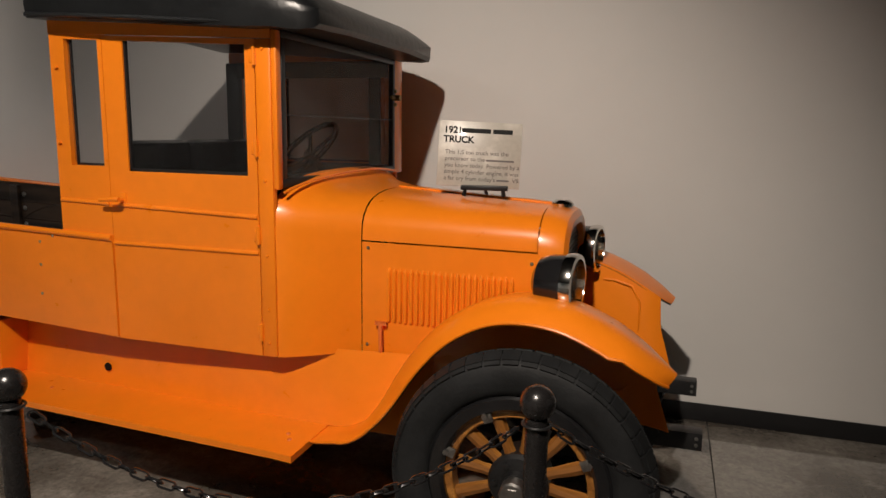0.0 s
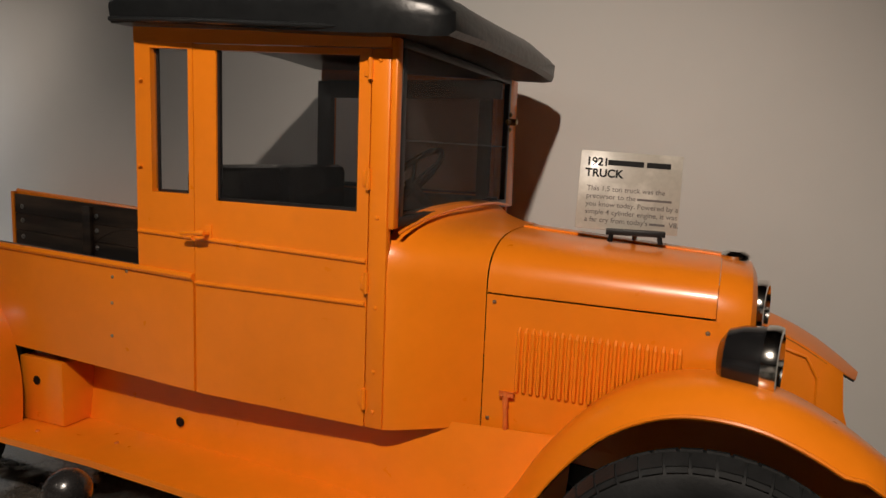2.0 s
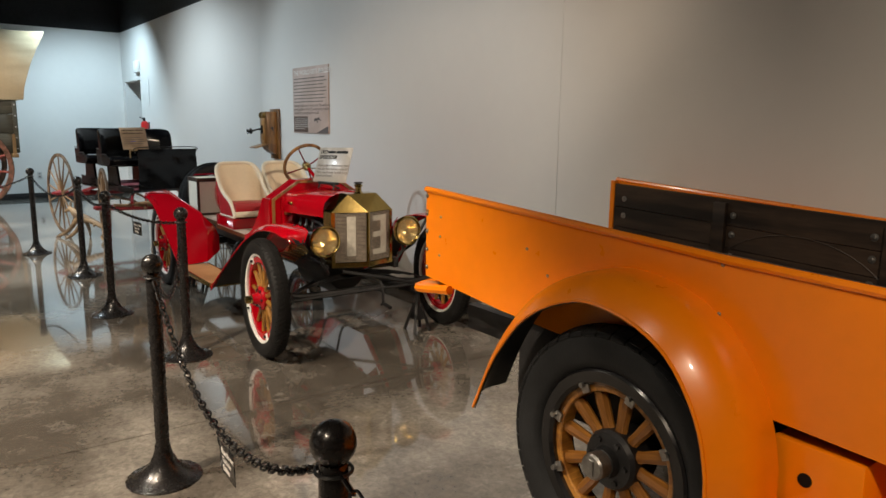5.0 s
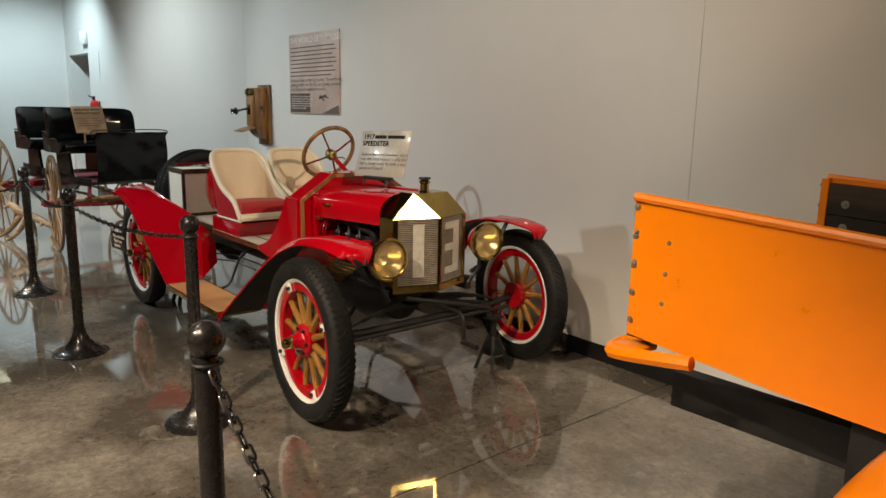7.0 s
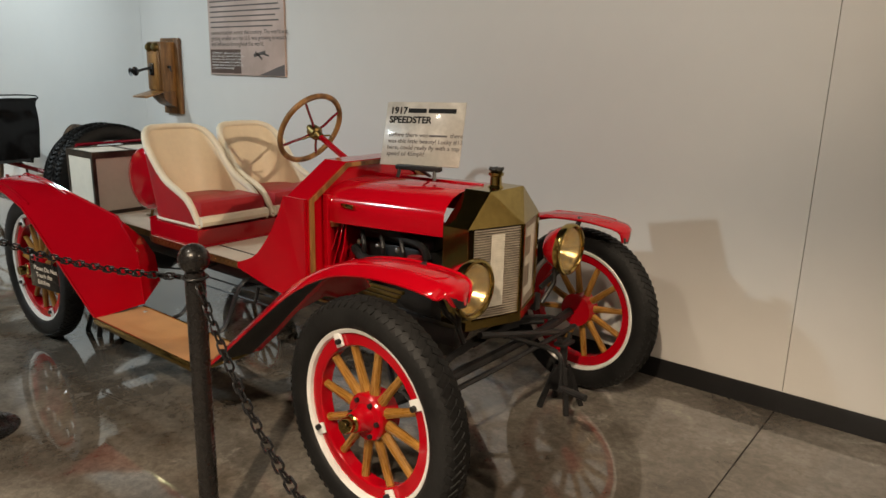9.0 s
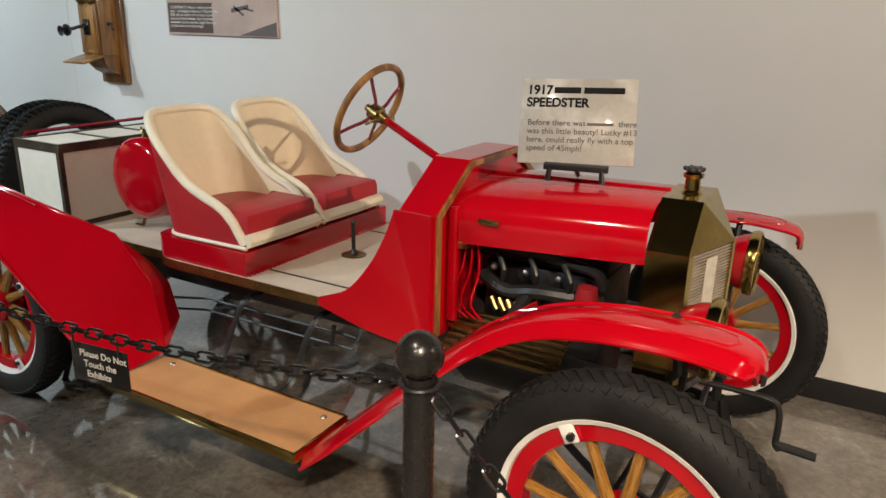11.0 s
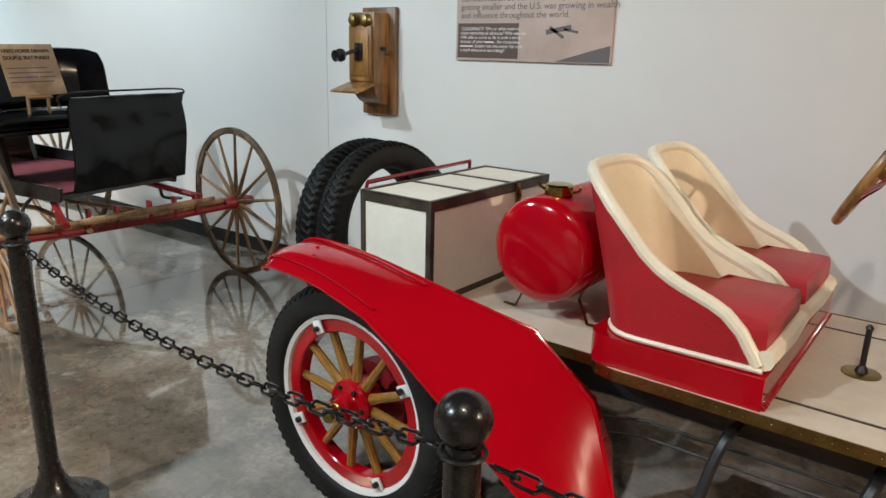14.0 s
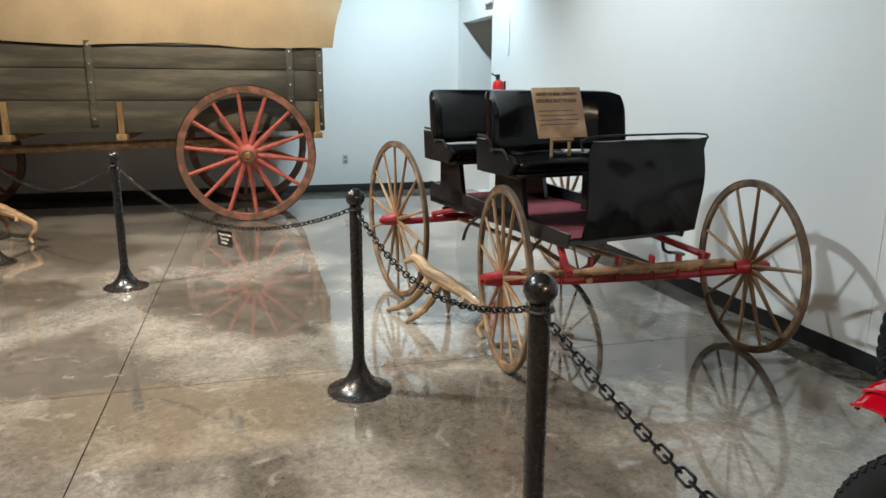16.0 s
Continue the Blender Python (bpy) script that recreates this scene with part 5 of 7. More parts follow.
# deck with brass edging and hatch
DKZ = 0.655
bm = B()
out = [(-6.345, -0.38), (-6.69, -0.395), (-6.74, -0.455), (-7.46, -0.455), (-7.52, -0.44), (-7.55, -0.40), (-8.50, -0.395), (-8.50, 0.395), (-7.55, 0.40), (-7.52, 0.44), (-7.46, 0.455), (-6.74, 0.455), (-6.69, 0.395), (-6.345, 0.38)]
prism(bm, [(x, TC + y) for x, y in out], "z", DKZ - 0.028, DKZ)
deck = part("deck", bm, DECK, car, "cream painted floor deck")
for s in (-1, 1):
    bm = B()
    pts = [Vector((x, TC + s * (abs(y) + 0.003), DKZ - 0.013)) for x, y in out[2:7]]
    for a, b in zip(pts, pts[1:]):
        loft(bm, [[p + Vector((0, 0, -0.018)), p + Vector((0, s * 0.004, -0.018)), p + Vector((0, s * 0.004, 0.016)), p + Vector((0, 0, 0.016))] for p in (a, b)])
    edge = part("brass_edging", bm, BRASS_DARK, deck, "aged brass edge strip", 20)
    bm = B()
    for k in range(24):
        dome(bm, (-6.75 - k * 0.033, TC + s * 0.462, DKZ - 0.013), (0, s, 0), 0.0035, 0.002, 6)
    tagged(part("edging_nails", bm, BRASS, edge), kind="stuff")
bm = B()
for x0, x1, y0, y1 in ((-7.07, -6.60, -0.34, -0.332), (-6.605, -6.597, -0.34, 0.40), (-7.07, -6.45, 0.30, 0.306), (-6.60, -6.45, -0.34, -0.335)):
    box(bm, x0, x1, TC + y0, TC + y1, DKZ, DKZ + 0.003)
part("hatch_trim", bm, TRUNK_EDGE, deck, "dark hatch joint trim")
bm = B()
lathe(bm, [(0.0, 0), (0.05, 0), (0.05, 0.003), (0.045, 0.005), (0.016, 0.006), (0, 0.006)], pose(-6.92, TC - 0.02, DKZ), 24)
gp = part("shift_plate", bm, BRASS_DARK, deck, "round brass floor plate")
bm = B()
lathe(bm, [(0.018, 0), (0.014, 0.012), (0.008, 0.02), (0.008, 0.125), (0.011, 0.13), (0.005, 0.14), (0, 0.141)], pose(-6.92, TC - 0.02, DKZ + 0.005), 12)
part("floor_lever", bm, BLACK_IRON, gp, "short black floor lever")
bm = B()
tube(bm, curve([(-6.735, TC + 0.38, DKZ), (-6.738, TC + 0.38, DKZ + 0.06), (-6.70, TC + 0.375, DKZ + 0.12), (-6.54, TC + 0.36, DKZ + 0.355)], 4), 0.010, 8)
tube(bm, [(-6.735, TC + 0.365, DKZ + 0.04), (-6.60, TC + 0.355, DKZ + 0.25), (-6.565, TC + 0.35, DKZ + 0.335)], 0.004, 6)
part("hand_brake", bm, MAROON, deck, "dark red hand brake lever")
for k in range(3):
    bm = B()
    x, y = -6.54, TC + 0.08 + k * 0.075
    tube(bm, curve([(x + 0.06, y, DKZ), (x + 0.03, y, DKZ + 0.05), (x - 0.02, y, DKZ + 0.085)], 4), 0.008, 6)
    pd = part("pedal", bm, RED, deck, "red pedal arm with black pad")
    bm = B()
    tube(bm, curve([(x - 0.035, y, DKZ + 0.05), (x - 0.04, y, DKZ + 0.085), (x - 0.015, y, DKZ + 0.13)], 3), 0.014, 6, False, 1.4)
    part("pedal_pad", bm, BLACK_IRON, pd)

# seat base and bucket seats
bm = B()
rp = [(-7.08, -0.445), (-7.08, 0.445), (-7.50, 0.445)] + [(-7.50 - 0.06 * math.sin(a), 0.385 + 0.06 * math.cos(a)) for a in np.linspace(0.2, math.pi / 2, 5)] + [(-7.50 - 0.06 * math.sin(a), -0.385 - 0.06 * math.cos(a)) for a in np.linspace(math.pi / 2, 0.2, 5)] + [(-7.50, -0.445)]
prism(bm, [(x, TC + y) for x, y in rp], "z", DKZ, 0.742)
sb = part("seat_base", bm, RED, car, "red seat box")
bm = B()
for k in range(42):
    dome(bm, (-7.078, TC - 0.43 + k * 0.021, DKZ + 0.004), (1, 0, 0.3), 0.008, 0.008, 6)
part("scalloped_edge", bm, RED, sb)


def bucket(yc, half):
    """Curved shell: outer red skin, inner cream lining, rolled rim, cushion."""
    N = 32
    def plan(u):
        # u from -1 (front near) over the back to 1 (front far)
        a = abs(u)
        if a > 0.42:
            t = (a - 0.42) / 0.58
            return (-7.41 + 0.315 * t, math.copysign(half, u) * (1.0 - 0.04 * t))
        t = a / 0.42 * math.pi / 2
        return (-7.41 - 0.13 * math.cos(t) ** 0.8, math.copysign(half, u) * math.sin(t) ** 0.75)
    def rim(u):
        a = abs(u)
        pts = [(0.0, 1.215), (0.14, 1.213), (0.22, 1.202), (0.29, 1.178), (0.36, 1.135), (0.44, 1.06), (0.52, 0.99), (0.60, 0.955), (0.70, 0.928), (0.80, 0.907), (0.89, 0.878), (0.95, 0.832), (1.0, 0.762)]
        for (a0, h0), (a1, h1) in zip(pts, pts[1:]):
            if a <= a1:
                return 0.745 + 0.95 * (h0 + (h1 - h0) * (a - a0) / (a1 - a0) - 0.745)
        return pts[-1][1]
    def at(u, v, inset):
        x, y = plan(u)
        h = rim(u)
        z = 0.745 + (h - 0.745) * v
        lean = -0.115 * ((z - 0.745) / 0.465) ** 1.1
        wide = 1.0 + 0.05 * ((z - 0.745) / 0.465) - 0.05 * max(0, (z - 1.08) / 0.13)
        cx, cyy = -7.30, 0.0
        k = 1 - inset
        return Vector((cx + (x - cx) * k + lean, yc + y * wide * k, z))
    us = [-1 + 2 * i / N for i in range(N + 1)]
    bm = B()
    sheet(bm, [[at(u, v, 0.0) for v in np.linspace(0, 1, 8)] for u in us], 0.004)
    shell = part("seat_shell", bm, RED_LEATHER, car, "red and cream leather bucket seat")
    bm = B()
    sheet(bm, [[at(u, v, 0.13 - 0.07 * v ** 3) for v in np.linspace(0.05, 1, 10)] for u in us], 0.004)
    part("seat_lining", bm, CREAM, shell, "cream leather seat back")
    bm = B()
    tube(bm, [at(u, 1.0, 0.045) for u in us], 0.018, 10)
    part("rolled_rim", bm, CREAM_TRIM, shell, "ivory rolled seat rim")
    bm = B()
    tube(bm, [at(u, 0.0, -0.01) + Vector((0, 0, 0.008)) for u in us], 0.008, 6)
    part("piping", bm, CREAM_TRIM, shell, "ivory piping")
    bm = B()
    rings = []
    for z, k in ((0.765, 0.90), (0.79, 0.93), (0.845, 0.93), (0.868, 0.90), (0.876, 0.80)):
        ring_ = []
        for u in us:
            x, y = plan(u)
            ring_.append(Vector((-7.28 + (x + 7.28) * k + (0.012 if x > -7.2 else 0), yc + y * k, z - (0.02 if x < -7.3 else 0))))
        rings.append(ring_)
    loft(bm, rings)
    part("cushion", bm, RED_LEATHER, shell, "red leather seat cushion")
    bm = B()
    tube(bm, [(-7.095, yc - half * 0.95, 0.778), (-7.088, yc, 0.778), (-7.095, yc + half * 0.95, 0.778)], 0.026, 8)
    part("seat_front_roll", bm, CREAM_TRIM, shell, "ivory front roll")


bucket(TC - 0.225, 0.205)
bucket(TC + 0.215, 0.205)

# fuel tank
TX, TZ = -7.805, 0.898
bm = B()
lathe(bm, [(0.0, -0.322), (0.10, -0.3195), (0.146, -0.312), (0.163, -0.300), (0.171, -0.285), (0.171, 0.285), (0.158, 0.30), (0.11, 0.322), (0, 0.33)], along((TX, TC, TZ), (0, 1, 0)), 40)
tank = part("fuel_tank", bm, RED, car, "glossy red cylindrical fuel tank")
bm = B()
lathe(bm, [(0.035, 0), (0.045, 0.002), (0.045, 0.03), (0.04, 0.036), (0, 0.037)], pose(TX + 0.01, TC - 0.215, TZ + 0.168), 24)
for s in (-1, 1):
    tube(bm, [(TX + 0.01 + s * 0.04, TC - 0.215, TZ + 0.178), (TX + 0.01 + s * 0.07, TC - 0.215, TZ + 0.188), (TX + 0.01 + s * 0.075, TC - 0.215, TZ + 0.201)], 0.005, 6)
part("filler_cap", bm, BRASS, tank, "brass filler cap with two ears")
for y in (-0.2, 0.2):
    bm = B()
    for s in (-1, 1):
        tube(bm, [(TX + s * 0.13, TC + y, TZ - 0.09), (TX + s * 0.10, TC + y, TZ - 0.16), (TX + s * 0.135, TC + y, DKZ + 0.004), (TX + s * 0.18, TC + y, DKZ + 0.004)], 0.010, 4, False, 0.4)
    tube(bm, [(TX + 0.172 * math.cos(a), TC + y, TZ + 0.172 * math.sin(a)) for a in np.linspace(math.pi * 1.1, math.pi * 1.9, 9)], 0.008, 4, False, 0.4)
    part("tank_bracket", bm, BRASS_DARK, tank, "aged brass tank bracket")

# trunk
tx0, tx1, ty0, ty1, tz0, tz1 = -8.47, -8.15, TC - 0.415, TC + 0.36, DKZ, 1.02
trunk = thing("luggage_trunk", ((tx0 + tx1) / 2, TC, DKZ), "ivory luggage trunk with dark bindings standing on the car deck", "trunk")
bm = B()
box(bm, tx0 + 0.004, tx1 - 0.004, ty0 + 0.004, ty1 - 0.004, tz0 + 0.002, tz1 - 0.004)
part("trunk_body", bm, TRUNK_CLOTH, trunk)
bm = B()
e = 0.022
for x in (tx0, tx1 - e):
    for y in (ty0, ty1 - e):
        box(bm, x, x + e, y, y + e, tz0, tz1, 0.002)
for z0, z1 in ((tz0, tz0 + e), (tz1 - 0.036, tz1 - 0.002)):
    box(bm, tx0 + e, tx1 - e, ty0, ty0 + 0.006, z0, z1)
    box(bm, tx0 + e, tx1 - e, ty1 - 0.006, ty1, z0, z1)
    box(bm, tx0, tx0 + 0.006, ty0 + e, ty1 - e, z0, z1)
    box(bm, tx1 - 0.006, tx1, ty0 + e, ty1 - e, z0, z1)
for x in (tx0 + 0.001, tx1 - e * 0.7):
    box(bm, x, x + e * 0.7, ty0 + 0.001, ty1 - 0.001, tz1 - 0.004, tz1 + 0.001)
for y in (ty0, ty1 - e * 0.7, ty0 + 0.255, ty0 + 0.50):
    box(bm, tx0 + 0.012, tx1 - 0.012, y, y + e * 0.7, tz1 - 0.004, tz1 + 0.0005)
part("binding", bm, TRUNK_EDGE, trunk, "dark brown edge binding", 20)
bm = B()
box(bm, tx1, tx1 + 0.008, TC + 0.10, TC + 0.125, tz1 - 0.085, tz1 - 0.005, 0.003)
tube(bm, [(tx1 + 0.008, TC + 0.113, tz1 - 0.02), (tx1 + 0.016, TC + 0.113, tz1 - 0.05), (tx1 + 0.008, TC + 0.113, tz1 - 0.075)], 0.006, 6)
part("latch", bm, BRASS_DARK, trunk, "aged brass latch")

# spare tyres with rims behind the trunk
for k, x in enumerate((-8.655, -8.77)):
    m = pose(x, TC - 0.03, 0.738, 0, 0, 0) @ pose(0, 0, 0, 0, -100, 0)
    sp = placed("spare_tyre", CAR_TYRE, car, m, "spare black rubber tyre")
    tagged(placed("tread", CAR_TREAD, sp, m), kind="stuff")
    placed("spare_rim", CK["parts"][1][1], sp, m, "white spare rim")
bm = B()
tube(bm, [(-8.53, TC - 0.33, 0.66), (-8.51, TC - 0.345, 1.0), (-8.51, TC - 0.335, 1.03), (-8.51, TC + 0.30, 1.04), (-8.53, TC + 0.30, 0.66)], 0.009, 4)
part("spare_carrier", bm, MAROON, car, "red spare tyre carrier")

# fenders
def fender(rows_fn, name, label):
    rows = rows_fn
    bm = B()
    sheet(bm, rows, 0.004)
    f = part(name, bm, RED, car, label)
    liner = [[v + Vector((0, 0, -0.008)) for v in r[1:-1]] for r in rows]
    bm = B()
    sheet(bm, liner, 0.002)
    part("fender_underside", bm, BLACK_IRON, f, "black fender underside")
    for k in (0, -1):
        bm = B()
        tube(bm, [r[k] for r in rows], 0.006, 6)
        part("fender_bead", bm, RED, f)
    return f


for s in (-1, 1):
    # rear: curved strip over the wheel that widens into a flat sloping plate
    o = curve([(-8.49, 0.815, 0.834), (-8.475, 0.845, 0.852), (-8.40, 0.855, 0.87), (-8.20, 0.855, 0.850), (-8.03, 0.85, 0.785)], 5) + [Vector(p) for p in ((-7.90, 0.848, 0.700), (-7.75, 0.842, 0.592), (-7.58, 0.835, 0.467), (-7.385, 0.825, 0.325))]
    i_ = curve([(-8.49, 0.67, 0.848), (-8.48, 0.63, 0.873), (-8.40, 0.635, 0.888), (-8.20, 0.635, 0.875), (-7.98, 0.61, 0.828)], 5) + [Vector(p) for p in ((-7.83, 0.57, 0.782), (-7.67, 0.535, 0.74), (-7.475, 0.545, 0.585), (-7.372, 0.585, 0.345))]
    rows = []
    for a, b in zip(i_, o):
        row = []
        round_ = max(0.0, min(1.0, (-7.9 - a.x) / 0.25))
        for k in range(9):
            f = k / 8
            p = a.lerp(b, f)
            dip = -0.022 * round_ * max(0, f - 0.8) / 0.2
            row.append(Vector((p.x, TC + s * p.y, p.z + dip + 0.012 * math.sin(f * math.pi) * round_)))
        rows.append(row)
    rf = fender(rows, "rear_fender", "glossy red rear fender running down to the step")
    bead = [r[1] + Vector((0, 0, 0.007)) for r in rows[2:-4]]
    bead2 = [r[7] + Vector((0, 0, 0.007)) for r in rows[2:-4]]
    for line in (bead, bead2, [r + Vector((0, 0, 0.007)) for r in rows[2][1:8]]):
        bm = B()
        tube(bm, line, 0.0045, 6)
        part("pressed_bead", bm, RED, rf)
    for x, y in ((-8.36, 0.72), (-8.33, 0.66), (-8.30, 0.79)):
        bm = B()
        dome(bm, (x, TC + s * y, 0.892), (0, 0, 1), 0.007, 0.005)
        part("rivet", bm, RED, rf)
    bm = B()
    sheet(bm, [[Vector((x, TC + s * y, z)) for x, y, z in r] for r in (((-7.67, 0.538, 0.734), (-7.62, 0.43, 0.61)), ((-7.477, 0.548, 0.579), (-7.52, 0.43, 0.54)), ((-7.375, 0.588, 0.340), (-7.45, 0.45, 0.42)))], 0.004)
    part("fender_apron", bm, RED, rf)
    # front: flat-topped with a turned-down nose
    pth = curve([(-5.365, 0, 0.80), (-5.372, 0, 0.85), (-5.42, 0, 0.877), (-5.56, 0, 0.89), (-5.75, 0, 0.880), (-5.92, 0, 0.838), (-6.08, 0, 0.745), (-6.28, 0, 0.56), (-6.42, 0, 0.425), (-6.545, 0, 0.315)], 4)
    rows = []
    n = len(pth)
    for j, p in enumerate(pth):
        d = pth[min(j + 1, n - 1)] - pth[max(j - 1, 0)]
        nrm = Vector((d.z, 0, -d.x)).normalized()
        tip = min(1.0, j / 9)
        row = []
        for k in range(9):
            f = k / 8
            wide = max(0.0, min(1.0, (-5.95 - p.x) / 0.5))
            inn, out_ = 0.52 + 0.05 * (1 - tip), 0.70 + 0.13 * wide - 0.07 * (1 - math.sin(tip * math.pi / 2))
            lip = 0.026 * max(0, f - 0.86) / 0.14 * (1 if j > 4 else 0.3)
            q = p - nrm * (lip + 0.012 * (1 - math.sin(f * math.pi)))
            row.append(Vector((q.x, TC + s * (inn + (out_ - inn) * f), q.z)))
        rows.append(row)
    ff = fender(rows, "front_fender", "glossy red flat-topped front fender")
    bm = B()
    tube(bm, [Vector((x, TC + s * y, z)) for x, y, z in ((-5.98, 0.545, 0.809), (-5.75, 0.545, 0.874), (-5.50, 0.555, 0.881), (-5.44, 0.575, 0.877), (-5.43, 0.615, 0.878), (-5.45, 0.645, 0.880), (-5.56, 0.655, 0.886), (-5.75, 0.655, 0.879), (-5.95, 0.655, 0.824))], 0.004, 6)
    part("pressed_rib", bm, RED, ff)
    bm = B()
    sheet(bm, [[Vector((x, TC + s * y, z)) for x, y, z in r] for r in (((-5.95, 0.505, 0.83), (-5.95, 0.42, 0.70)), ((-6.10, 0.505, 0.725), (-6.12, 0.40, 0.61)), ((-6.30, 0.505, 0.535), (-6.26, 0.38, 0.585)))], 0.004)
    part("fender_apron", bm, RED, ff)
    bm = B()
    tube(bm, [(-5.62, TC + s * 0.30, 0.60), (-5.58, TC + s * 0.42, 0.68), (-5.58, TC + s * 0.55, 0.885)], 0.012, 8)
    part("fender_iron", bm, BLACK_IRON, ff)
    # running board
    bm = B()
    y0, y1 = sorted((TC + s * 0.585, TC + s * 0.825))
    box(bm, -7.39, -6.545, y0, y1, 0.305, 0.328)
    rb = part("running_board", bm, LINO, car, "tan linoleum running board with brass trim")
    bm = B()
    for a, b, c, d in ((-7.39, -6.545, TC + s * 0.825, TC + s * 0.833), (-7.39, -6.545, TC + s * 0.577, TC + s * 0.585)):
        c, d = sorted((c, d))
        box(bm, a, b, c, d, 0.298, 0.334, 0.002)
    box(bm, -6.545, -6.535, y0 - 0.008, y1 + 0.008, 0.298, 0.334, 0.002)
    part("brass_trim", bm, BRASS, rb, "polished brass trim")
    for x in (-7.30, -6.60):
        bm = B()
        dome(bm, (x, TC + s * 0.62, 0.328), (0, 0, 1), 0.011, 0.005)
        part("bolt", bm, STEEL, rb)
    for x in (-7.17, -6.83):
        bm = B()
        tube(bm, curve([(x + 0.02, TC + s * 0.30, 0.54), (x + 0.01, TC + s * 0.38, 0.53), (x - 0.01, TC + s * 0.42, 0.45), (x - 0.03, TC + s * 0.47, 0.32), (x - 0.04, TC + s * 0.56, 0.292), (x - 0.04, TC + s * 0.80, 0.292)], 4), 0.016, 6, False, 0.5)
        part("step_bracket", bm, BLACK_IRON, rb, "black step bracket")
bm = B()
for z, y in ((0.47, -0.34), (0.43, -0.36), (0.45, 0.34)):
    tube(bm, [(-8.1, TC + y * 1.5, z - 0.06), (-7.4, TC + y, z), (-6.7, TC + y * 0.9, z - 0.01)], 0.005, 5)
tube(bm, [(-6.78, TC - 0.33, 0.50), (-6.78, TC - 0.35, 0.43), (-6.84, TC - 0.37, 0.425)], 0.009, 6)
part("brake_rod", bm, BLACK_IRON, car, "thin dark brake rods")

# steering
SC, SD = Vector((-6.985, 3.465, 1.206)), Vector((0.545, 0.0, -0.275)).normalized()
U1, U2 = Vector((0, 1, 0)), Vector((0, 1, 0)).cross(SD).normalized()
bm = B()
tube(bm, [SC + (U1 * math.cos(a) + U2 * math.sin(a)) * 0.190 for a in np.linspace(0, 2 * math.pi, 41)[:-1]], 0.0145, 10, True)
sw = part("steering_wheel", bm, OAK, car, "varnished wood steering wheel with red spokes and brass hub")
for k in range(4):
    a = math.pi / 4 + k * math.pi / 2 + 0.25
    e = U1 * math.cos(a) + U2 * math.sin(a)
    bm = B()
    tube(bm, curve([SC + SD * 0.028, SC + SD * 0.03 + e * 0.06, SC + SD * 0.014 + e * 0.12, SC + e * 0.186], 3), 0.007, 6)
    part("spoke", bm, MAROON, sw, "red steel spoke")
bm = B()
lathe(bm, [(0.0, -0.02), (0.014, -0.018), (0.018, 0.0), (0.032, 0.008), (0.036, 0.03), (0.036, 0.052), (0.026, 0.06), (0.02, 0.09), (0, 0.09)], along(SC, SD), 18)
part("steering_hub", bm, BRASS_DARK, sw, "aged brass steering hub")
bm = B()
for s in (-1, 1):
    tube(bm, [SC + SD * 0.075, SC + SD * 0.075 + U1 * s * 0.07, SC + SD * 0.065 + U1 * s * 0.10 + U2 * 0.02], 0.005, 6)
part("control_lever", bm, BRASS_DARK, sw)
bm = B()
rod(bm, SC + SD * 0.08, SC + SD * 0.66, 0.016)
part("steering_column", bm, RED, car, "red steering column")

# brass headlamps
for y, z, x in ((2.925, 0.765, -5.555), (3.585, 0.795, -5.54)):
    bm = B()
    lathe(bm, [(0.0, -0.066), (0.04, -0.062), (0.07, -0.045), (0.092, 0.0), (0.098, 0.03), (0.092, 0.028), (0.082, 0.0), (0.05, -0.045), (0.0, -0.058)], along((x, y, z), (1, -0.02, 0)), 32)
    hl = part("headlamp", bm, RED, car, "red headlamp shell with brass rim")
    bm = B()
    lathe(bm, [(0.0985, 0.022), (0.108, 0.026), (0.112, 0.045), (0.108, 0.056), (0.100, 0.058), (0.094, 0.052), (0.093, 0.03)], along((x, y, z), (1, -0.02, 0)), 36, True)
    part("lamp_rim", bm, BRASS, hl, "polished brass lamp rim")
    bm = B()
    lathe(bm, [(0.0, -0.055), (0.05, -0.035), (0.08, 0.005), (0.091, 0.042), (0.085, 0.042), (0.045, -0.03), (0, -0.05)], along((x, y, z), (1, -0.02, 0)), 24)
    part("reflector", bm, REFLECTOR, hl, "gilt reflector behind the lens")
    bm = B()
    lathe(bm, [(0.093, 0.046), (0.05, 0.054), (0, 0.057), (0, 0.048), (0.093, 0.043)], along((x, y, z), (1, -0.02, 0)), 28)
    part("lens", bm, LENS, hl, "clear lens").visible_shadow = False
    bm = B()
    tube(bm, [(x - 0.02, y, z - 0.09), (x - 0.02, y, z - 0.16), (x - 0.04, y + (0.06 if y < TC else -0.06), z - 0.24)], 0.011, 8)
    part("lamp_post", bm, BLACK_IRON, hl, "black lamp bracket")

